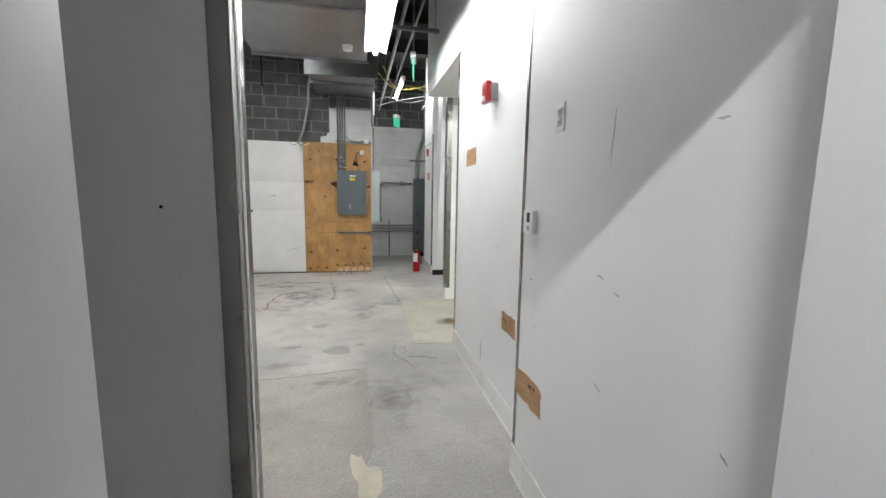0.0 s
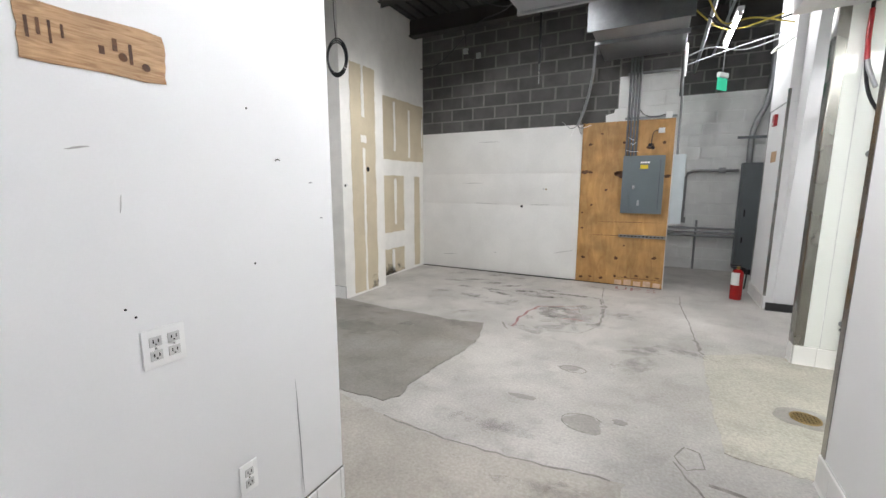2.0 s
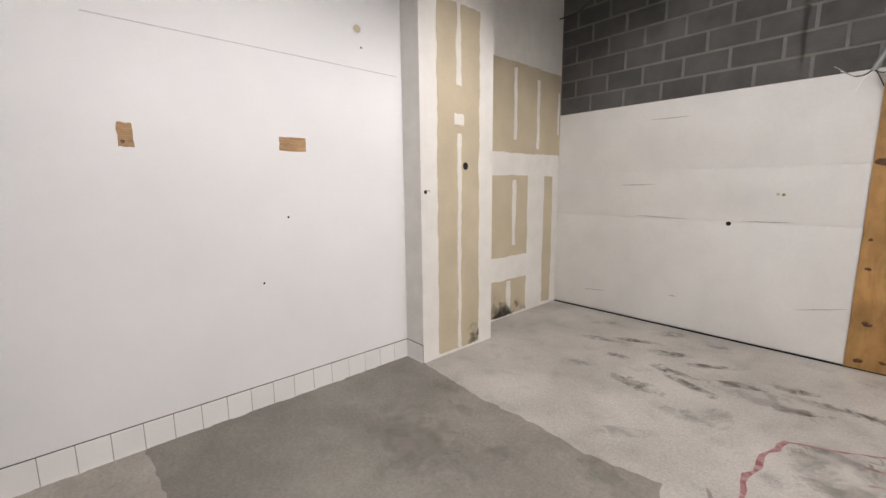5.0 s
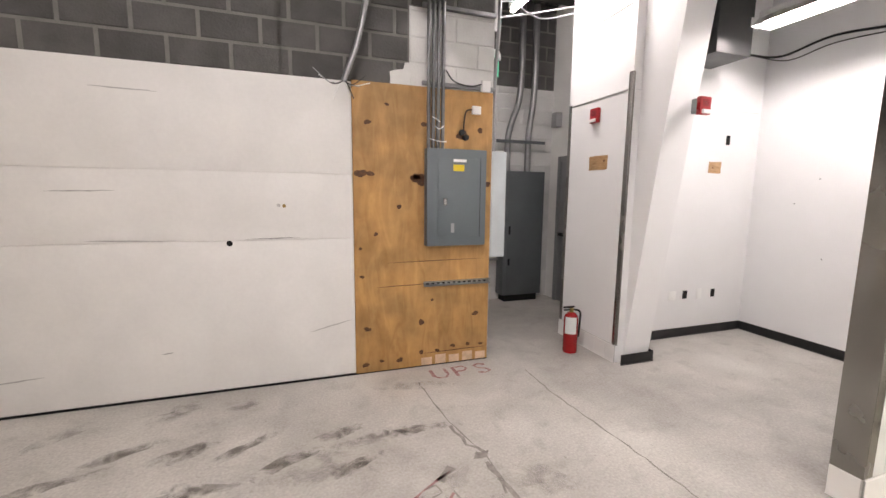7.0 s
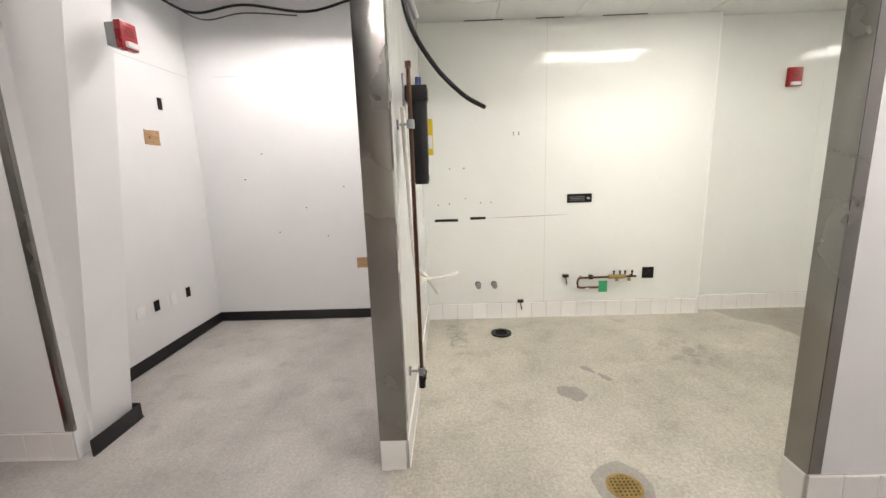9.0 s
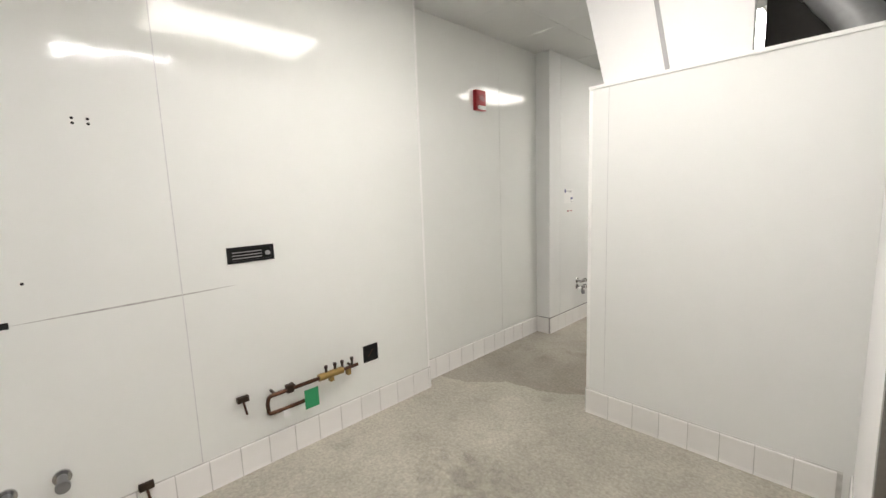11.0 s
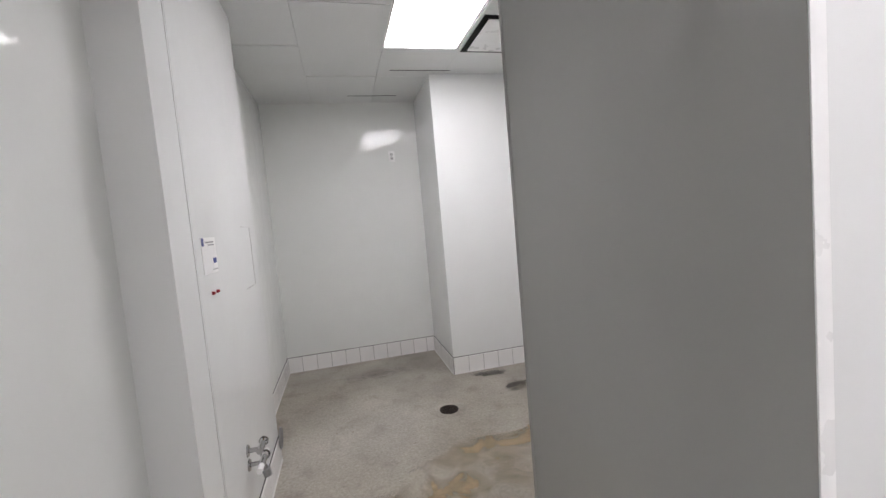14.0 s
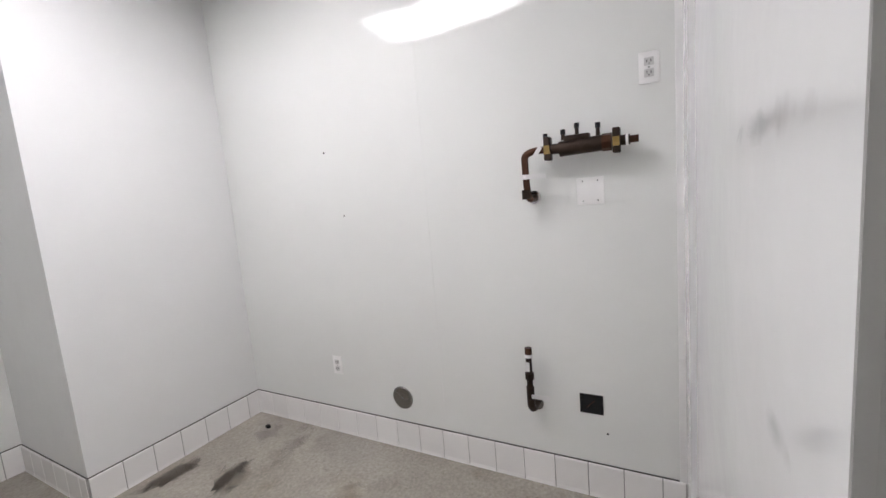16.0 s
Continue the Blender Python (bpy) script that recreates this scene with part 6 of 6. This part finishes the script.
part("elbow", sweep(bmesh.new(), smooth_pts([(BX, 0.765, 0.47), (BX, 0.767, 0.435), (BX - 0.02, 0.772, 0.418), (RX, 0.775, 0.418)], 6), 0.018, 10), M_BRONZE, rp)
part("escutcheon", cyl(bmesh.new(), (RX, 0.775, 0.418), (RX + 0.008, 0.775, 0.418), 0.032), M_CHROME, rp)
part("sticker", boxbm(BX + 0.0145, BX + 0.016, 0.756, 0.772, 0.61, 0.655), M_PAPER, rp)
part("tag", boxbm(BX + 0.018, BX + 0.020, 0.775, 0.86, 0.483, 0.503), M_PAPER, rp, "white paper tag")
outlet(1.283, 1.864, RX, "+x", 1, "white outlet with a square plate in the back room")
sq = thing("blank_plate", (RX, 1.054, 1.36), "square white blank plate with four screws", "cover plate")
part("plate", on_wall(boxbm(-0.055, 0.055, -0.005, 0, -0.057, 0.057, bevel=0.002), 1.054, 1.415, RX, "+x"), M_WHITEPL, sq)
for dy in (-0.03, 0.03):
    for dz in (-0.042, 0.042):
        part("screw", on_wall(cyl(bmesh.new(), (dy, -0.005, dz), (dy, -0.007, dz), 0.003, seg=8), 1.054, 1.415, RX, "+x"), M_CHROME, sq)
cutout(1.025, 0.455, RX, "+x", 0.10, 0.09, "rough open hole with wiring in the panelled wall")
cv = thing("cleanout_cover", (RX, -0.016, 0.25), "round stainless cleanout cover on the wall", "cleanout cover")
part("disc", cyl(bmesh.new(), (RX, -0.016, 0.313), (RX + 0.006, -0.016, 0.313), 0.068, 0.062, 28), M_STEEL, cv)
part("screw", cyl(bmesh.new(), (RX + 0.006, -0.016, 0.313), (RX + 0.008, -0.016, 0.313), 0.006, seg=10), M_GALV, cv)
outlet(-0.485, 0.455, RX, "+x", 1, "white duplex outlet low on the panelled wall")
single("panel_seam", boxbm(RX, RX + 0.0012, 0.252, 0.256, BASE, CEIL), M_FRP, "thin upright joint in the panelled wall", "panel joint", "panel joints")
single("panel_seam", boxbm(RX, RX + 0.006, 1.37, 1.40, BASE, CEIL, bevel=0.001), M_WHITEPL, "white plastic corner strip", "joint strip", "panel joint strips")
for y, z in ((-0.4, 1.75), (-0.3, 1.38), (1.09, 0.32)):
    small_hole(y, z, RX, "+x", 0.005)
outlet(2.675, 2.257, -2.139, "+y", 1, "white duplex outlet high on the end wall")
for x, z, rx, rz in ((2.65, 1.15, 0.055, 0.03), (2.58, 1.488, 0.19, 0.028)):
    bm = disc_blob(bmesh.new(), 0, 0, 0, rx, rz, 0.001, 0.25, 24, 3)
    bm.transform(Matrix.Translation((x, 1.416, z)) @ Matrix.Rotation(radians(90), 4, "X"))
    single("smudge", bm, M_SMUDGE, "faint grey smudge on the white enclosure", "smudge", "smudges")

# pier with notice, caps, access hatch, hose bibb
PX = 3.845
nt_ = thing("paper_notice", (PX, 0.555, 1.36), "white printed notice with blue blocks taped to the pier", "notice")
part("sheet", boxbm(PX - 0.002, PX, 0.475, 0.66, 1.36, 1.51), M_PAPER, nt_)
for q in ((0.63, 0.657, 1.475, 1.508, M_BLUE), (0.485, 0.53, 1.40, 1.422, M_BLUE), (0.50, 0.615, 1.487, 1.493, M_INK), (0.50, 0.58, 1.476, 1.481, M_INK), (0.478, 0.54, 1.372, 1.376, M_INK)):
    part("print", boxbm(PX - 0.003, PX - 0.0021, *q[:4]), q[4], nt_)
for y in (0.59, 0.528):
    single("hole_plug", cyl(bmesh.new(), (PX, y, 1.278), (PX - 0.012, y, 1.278), 0.0075, 0.006), M_RED, "small red cap plugging a hole in the pier", "plug", "red plugs")
hb = bmesh.new()
for q in ((-0.25, -0.02, 1.556, 1.561), (-0.25, -0.245, 1.21, 1.556), (-0.25, -0.02, 1.206, 1.211)):
    bx(hb, PX - 0.0015, PX, *q)
single("access_hatch", hb, M_SCUFF, "cut lines of an access hatch in the pier", "access hatch")
single("panel_seam", boxbm(PX - 0.003, PX, 0.735, 0.75, BASE, CEIL, bevel=0.001), M_FRP2, "upright joint strip on the pier", "joint strip", "panel joint strips")
hbib = thing("hose_bibb", (PX, 0.36, 0.40), "chrome double hose bibb on the pier", "tap")
for z in (0.475, 0.405):
    part("shank", cyl(bmesh.new(), (PX, 0.37, z), (PX - 0.06, 0.37, z), 0.011), M_CHROME, hbib)
    part("escutcheon", cyl(bmesh.new(), (PX, 0.37, z), (PX - 0.006, 0.37, z), 0.03, 0.026, 20), M_CHROME, hbib)
    part("body", cyl(bmesh.new(), (PX - 0.06, 0.40, z), (PX - 0.06, 0.32, z), 0.016), M_CHROME, hbib)
    part("stem", cyl(bmesh.new(), (PX - 0.06, 0.33, z), (PX - 0.06, 0.295, z), 0.006), M_BRASS, hbib)
    wh = part("handle", ring(bmesh.new(), (PX - 0.06, 0.30, z), (0, -1, 0), 0.017, 0.024, 0.008, 18), M_CHROME, hbib)
    bm = boxbm(PX - 0.079, PX - 0.041, 0.294, 0.299, z - 0.003, z + 0.003)
    bx(bm, PX - 0.063, PX - 0.057, 0.294, 0.299, z - 0.019, z + 0.019)
    part("spoke", bm, M_CHROME, wh)
part("spout", cyl(bmesh.new(), (PX - 0.06, 0.37, 0.40), (PX - 0.075, 0.37, 0.345), 0.014), M_CHROME, hbib)
part("breaker", cyl(bmesh.new(), (PX - 0.072, 0.37, 0.372), (PX - 0.079, 0.37, 0.335), 0.021, 0.019), M_GALV, hbib, "dull metal vacuum breaker")
part("connector", cyl(bmesh.new(), (PX - 0.06, 0.40, 0.405), (PX - 0.06, 0.45, 0.405), 0.014), M_WHITEPL, hbib, "white hose connector")
part("connector", cyl(bmesh.new(), (PX - 0.06, 0.30, 0.405), (PX - 0.06, 0.26, 0.405), 0.014), M_WHITEPL, hbib, "white hose connector")
cv = thing("cleanout_cover", (PX, -0.36, 0.1), "round grey cleanout cover at the foot of the pier", "cleanout cover")
part("disc", cyl(bmesh.new(), (PX - 0.016, -0.36, 0.16), (PX - 0.024, -0.36, 0.16), 0.07, 0.065, 28), M_GALV, cv)
df = thing("air_diffuser", (1.95, -0.5, CEIL), "white ceiling diffuser with a black slot round it", "air diffuser")
part("slot", boxbm(1.63, 2.22, -0.80, -0.21, CEIL - 0.003, CEIL + 0.001), M_VOID, df)
part("face", boxbm(1.675, 2.175, -0.755, -0.255, CEIL - 0.016, CEIL - 0.004, bevel=0.004), M_WHITEPL, df)
for x0, y0, x1, y1 in ((2.6, -1.9, 3.1, -1.9), (2.2, -1.2, 2.75, -1.2)):
    single("ceiling_gap", boxbm(x0, x1, y0 - 0.005, y0 + 0.005, CEIL - 0.0015, CEIL), M_VOID, "dark open joint in the panel ceiling", "ceiling joint", "ceiling joints")
for y0, y1 in ((4.6, 4.95), (4.05, 4.3), (3.3, 3.7)):
    single("ceiling_gap", boxbm(3.865, 3.885, y0, y1, CEIL - 0.0015, CEIL), M_VOID, "dark open joint along the ceiling's edge", "ceiling joint", "ceiling joints")

# ---- floor fittings and marks ----
fd = thing("floor_drain", (3.473, 4.68, 0), "open black floor drain ring", "floor drain", "floor drains")
part("rim", ring(bmesh.new(), (3.473, 4.68, 0.004), (0, 0, 1), 0.06, 0.095, 0.014), M_BLACK, fd)
part("bowl", cyl(bmesh.new(), (3.473, 4.68, 0.004), (3.473, 4.68, 0.006), 0.062, seg=24), M_VOID, fd)


def drain(x, y, r, label, mat, pave):
    root = thing("floor_drain", (x, y, 0), label, "floor drain", "floor drains")
    part("collar", disc_blob(bmesh.new(), x, y, 0.004, r * 1.9, r * 1.75, 0.002, 0.15, 28, 3), pave, root, "worn cement collar")
    part("rim", ring(bmesh.new(), (x, y, 0.006), (0, 0, 1), r * 0.86, r, 0.004), mat, root)
    part("pan", cyl(bmesh.new(), (x, y, 0.005), (x, y, 0.007), r * 0.88, seg=24), M_VOID, root)
    bm = bmesh.new()
    n = 7
    for k in range(n):
        o = (k - (n - 1) / 2) * r * 1.7 / n
        L = math.sqrt(max(0.0001, (r * 0.86) ** 2 - o * o))
        bx(bm, x + o - r * 0.06, x + o + r * 0.06, y - L, y + L, 0.007, 0.009)
        bx(bm, x - L, x + L, y + o - r * 0.06, y + o + r * 0.06, 0.007, 0.009)
    part("grate", bm, mat, root)


drain(1.575, 4.33, 0.085, "brass floor drain grate in a worn cement collar", M_BRASS, M_CEMENT)
drain(2.621, -0.596, 0.075, "dark floor drain grate", M_BRONZE, M_FLOOR_R)


def floor_mark(name, bm, mat, label, cat):
    return single(name, bm, mat, label, cat, cat + "s", "")


for i, (x, y, rx, ry, turn, mat) in enumerate(((2.42, 4.33, 0.10, 0.085, 0.0, M_CEMENT), (2.75, 4.12, 0.055, 0.03, 0.5, M_CEMENT), (2.62, 4.03, 0.06, 0.025, 0.3, M_CEMENT), (0.06, 4.39, 0.10, 0.05, 0.2, M_CEMENT), (0.29, 3.60, 0.13, 0.10, 0.4, M_CEMENT), (-0.15, 3.75, 0.09, 0.035, 0.1, M_CEMENT), (0.5, 3.72, 0.05, 0.03, 0.2, M_CEMENT))):
    floor_mark("floor_patch", disc_blob(bmesh.new(), x, y, 0.0 if x < 1.6 else 0.004, rx, ry, 0.002, 0.3, 24, i + 20, turn), mat, "rounded dark cement patch in the floor", "floor patch")
floor_mark("floor_patch", disc_blob(bmesh.new(), 0.52, 1.72, 0.002, 0.06, 0.22, 0.0025, 0.6, 30, 41, 0.1), M_LIGHTPATCH, "pale ragged filler patch in the floor", "floor patch")
for i, (x, y, rx, ry, mat, turn) in enumerate(((2.33, 0.02, 0.6, 0.22, M_STAIN, 0.25), (2.05, -1.16, 0.16, 0.08, M_WET, 0.1), (1.94, -0.80, 0.20, 0.09, M_WET, 0.3), (1.58, -0.72, 0.26, 0.08, M_DIRT, 0.6), (1.55, -1.0, 0.2, 0.1, M_DIRT, 0.9), (3.1, -1.65, 0.4, 0.16, M_DIRT, 0.2), (1.95, 0.2, 0.22, 0.1, M_STAIN, 0.3), (2.9, 0.35, 0.5, 0.22, M_STAIN, -0.2))):
    floor_mark("floor_stain", disc_blob(bmesh.new(), x, y, 0.004, rx, ry, 0.001, 0.55, 36, i + 60, turn), mat, "irregular brown stain on the concrete", "floor stain")
for i, (pts, w) in enumerate((([(0.97, 7.36), (0.955, 6.9), (1.02, 6.1), (1.04, 5.6)], 0.016), ([(1.04, 5.6), (1.05, 5.45), (1.07, 5.22)], 0.04), ([(-0.01, 7.4), (0.02, 6.9), (0.08, 6.56), (0.13, 6.38), (0.10, 6.03)], 0.016), ([(0.86, 3.62), (0.80, 3.50), (0.86, 3.40), (0.95, 3.45), (0.93, 3.6), (0.86, 3.62)], 0.014), ([(0.80, 3.45), (0.92, 3.2), (0.98, 3.05)], 0.02), ([(0.95, 3.32), (1.1, 3.30), (1.2, 3.25)], 0.03), ([(-0.9, 3.07), (-0.36, 3.035), (0.1, 3.07), (0.5, 3.13)], 0.018))):
    floor_mark("floor_crack", ribbon(bmesh.new(), pts, w * 0.65, 0.0025, 0.0015, 0.8, i), M_CRACK, "dirty crack in the concrete floor", "floor crack")
rim2 = [(0.29 + 0.135 * math.cos(k * 0.33), 3.60 + 0.105 * math.sin(k * 0.33)) for k in range(2, 16)]
floor_mark("floor_crack", ribbon(bmesh.new(), rim2, 0.008, 0.002, 0.002, 0.4, 78), M_CRACK, "dark rim round a floor patch", "floor crack")
ringp = [(0.09 + 0.105 * math.cos(k * 0.35), 4.37 + 0.06 * math.sin(k * 0.35)) for k in range(19)]
floor_mark("floor_crack", ribbon(bmesh.new(), ringp, 0.008, 0.002, 0.002, 0.4, 77), M_CRACK, "dark ring round a floor patch", "floor crack")
dirt = random.Random(8)
for i in range(26):
    x, y = dirt.uniform(-2.6, 1.0), dirt.uniform(4.6, 7.5)
    floor_mark("dirt_smear", disc_blob(bmesh.new(), x, y, 0.0065, dirt.uniform(0.12, 0.38), dirt.uniform(0.05, 0.12), 0.001, 0.4, 28, i + 200, dirt.uniform(-0.4, 0.9)), M_DIRT, "dark dirt smear on the concrete", "dirt smear")
for i, (x, y, rx, ry) in enumerate(((0.45, 0.75, 0.12, 0.3), (0.75, 2.6, 0.2, 0.4), (0.3, 2.9, 0.3, 0.12), (-0.2, 3.3, 0.4, 0.1), (3.5, 5.1, 0.4, 0.15), (3.0, 3.2, 0.3, 0.3), (-2.2, 4.4, 0.5, 0.3))):
    floor_mark("dirt_smear", disc_blob(bmesh.new(), x, y, 0.0065, rx, ry, 0.001, 0.4, 28, i + 300), M_DIRT, "dark dirt smear on the concrete", "dirt smear")
# red survey lines and letters, a chalky square inside them
floor_mark("floor_stain", slab_outline(bmesh.new(), ragged_outline([(-0.70, 5.2), (-0.62, 6.02), (-0.1, 6.28), (0.14, 6.4), (0.14, 5.6), (0.0, 5.27), (-0.42, 5.17)], 0.012, 4), 0.0, 0.0012), M_CHALK, "pale scraped square in the concrete", "floor stain")
for i, (pts, w, mat) in enumerate((
        ([(-0.70, 5.15), (-0.71, 5.5), (-0.68, 5.82), (-0.62, 6.03)], 0.026, M_MARK),
        ([(-0.62, 6.03), (-0.38, 6.14), (-0.13, 6.29)], 0.014, M_MARK),
        ([(-0.83, 5.24), (-0.77, 5.12), (-0.72, 5.05)], 0.018, M_CRACK),
        ([(-0.20, 6.22), (-0.10, 6.31)], 0.045, M_CRACK),
        ([(-0.30, 6.19), (-0.24, 6.20), (-0.22, 6.14), (-0.28, 6.12)], 0.012, M_CRACK),
        ([(-0.29, 6.04), (-0.22, 6.06), (-0.16, 6.12)], 0.012, M_MARK),
        ([(-0.27, 6.10), (-0.25, 5.95)], 0.012, M_CRACK),
        ([(-0.16, 6.14), (-0.13, 5.98)], 0.012, M_CRACK),
        ([(-0.27, 5.86), (-0.20, 5.9), (-0.12, 5.93)], 0.012, M_MARK),
        ([(-0.26, 5.68), (-0.15, 5.70), (-0.04, 5.70)], 0.024, M_MARK),
        ([(0.03, 6.72), (0.06, 6.49), (0.14, 6.39)], 0.022, M_CRACK),
        ([(0.11, 6.3), (0.13, 6.0), (0.14, 5.60)], 0.026, M_CRACK),
        ([(0.14, 5.60), (0.0, 5.27), (-0.42, 5.17)], 0.010, M_CRACK),
        ([(0.08, 6.40), (0.14, 6.36)], 0.06, M_CRACK))):
    floor_mark("paint_mark", ribbon(bmesh.new(), pts, w, 0.001, 0.0015, 0.5, i + 30), mat, "faded red paint line on the floor" if mat is M_MARK else "dark scored line on the floor", "paint mark")
for i, (x, y, rx, ry, turn) in enumerate(((-2.2, 6.82, 0.24, 0.06, 0.35), (-1.93, 7.02, 0.26, 0.05, 0.5), (-1.58, 6.92, 0.28, 0.06, 0.4), (-1.27, 6.86, 0.24, 0.05, 0.6), (-1.02, 6.64, 0.26, 0.06, 0.4), (-0.68, 6.86, 0.22, 0.06, 0.2), (-0.63, 6.5, 0.2, 0.05, 0.5), (-1.45, 6.55, 0.3, 0.05, -0.2), (-1.9, 6.52, 0.18, 0.05, 0.1), (-1.55, 6.1, 0.34, 0.08, -0.3), (-1.25, 6.38, 0.3, 0.06, -0.4), (-0.25, 6.75, 0.3, 0.07, -0.1))):
    floor_mark("dirt_smear", disc_blob(bmesh.new(), x, y, 0.003, rx, ry, 0.001, 0.45, 28, i + 400, turn), M_SCRAPE, "dark scraped dirt on the concrete", "dirt smear")


def stroke(pts, w=0.028):
    return ribbon(bmesh.new(), pts, w, 0, 0.002, 0.15, 5)


lt = thing("floor_lettering", (0.36, 7.5, 0), "faded red hand-painted letters on the floor", "floor lettering")
for pts in ([(0.15, 7.60), (0.15, 7.48), (0.19, 7.43), (0.25, 7.43), (0.28, 7.48), (0.28, 7.60)], [(0.36, 7.42), (0.36, 7.60), (0.45, 7.60), (0.48, 7.56), (0.45, 7.51), (0.36, 7.51)], [(0.67, 7.58), (0.62, 7.61), (0.56, 7.58), (0.58, 7.53), (0.65, 7.50), (0.67, 7.45), (0.61, 7.42), (0.55, 7.44)]):
    part("letter", stroke(pts, 0.024), M_MARK, lt)
single("debris", boxbm(1.50, 1.52, -1.05, -1.02, 0.004, 0.025, bevel=0.004), M_BLACK, "small black plug lying in the corner", "debris")


# ---- laid pieces: base tiles and block courses ----
for run in ((-0.65, 1.0, -0.65, 2.4, 1, 0), (-0.78, 2.4, -0.65, 2.4, 0, 1), (-3.235, 1.0, -3.235, 5.13, 1, 0), (-3.235, 5.13, -3.0, 5.13, 0, -1),
            (NW, 0.10, NW, 1.645, -1, 0), (RW, 1.65, RW, END, -1, 0), (RW, END, RW + 0.12, END, 0, 1),
            (1.735, 5.385, 3.90, 5.385, 0, -1), (1.735, 5.385, 1.735, 5.52, -1, 0),
            (3.90, 2.61, 3.90, 5.385, -1, 0), (3.90, 2.61, 4.0, 2.61, 0, -1), (4.0, 0.95, 4.0, 2.61, -1, 0),
            (3.845, 0.95, 4.0, 0.95, 0, 1), (3.845, -0.38, 3.845, 0.95, -1, 0), (3.845, -0.38, 4.0, -0.38, 0, -1), (4.0, -2.139, 4.0, -0.38, -1, 0),
            (2.377, -2.139, 4.0, -2.139, 0, 1), (2.377, -2.139, 2.377, -1.293, 1, 0), (RX, -1.293, 2.377, -1.293, 0, 1),
            (RX, -1.293, RX, 1.395, 1, 0), (1.60, 1.416, 2.839, 1.416, 0, -1), (2.8415, 1.416, 2.8415, 2.14, 1, 0), (1.60, 2.14, 2.839, 2.14, 0, 1),
            (RW + 0.12, 2.14, RW + 0.12, END, 1, 0), (1.86, 7.251, 1.86, 8.14, -1, 0)):
    tile_base(*run)
for run in ((1.872, 7.185, 2.25, 7.185, 0, -1), (2.25, 7.64, 4.03, 7.64, 0, -1), (2.25, 7.185, 2.25, 7.64, 1, 0), (4.03, 5.52, 4.03, 7.64, -1, 0), (1.8, 5.52, 4.03, 5.52, 0, 1)):
    rubber_base(*run)
block_wall("wall_35", -3.326, -0.004, 2.43, 4.23, FAR, M_BLOCK, "grey painted concrete block courses")
block_wall("wall_36", -0.004, 0.76, 2.43, 3.07, FAR, M_BLOCK_W, "white painted concrete block courses", M_BLOCK_W, 0.008)
block_wall("wall_37", -0.004, 0.76, 3.07, 4.27, FAR, M_BLOCK, "grey painted concrete block courses")
block_wall("wall_38", 0.56, 2.70, 3.10, 4.3, 9.75, M_BLOCK, "grey painted concrete block courses")
block_wall("wall_23", 0.4, 2.9, 0.0, 3.10, 9.75, M_BLOCK_W, "white painted concrete block wall of the service recess", M_BLOCK_W, 0.009)
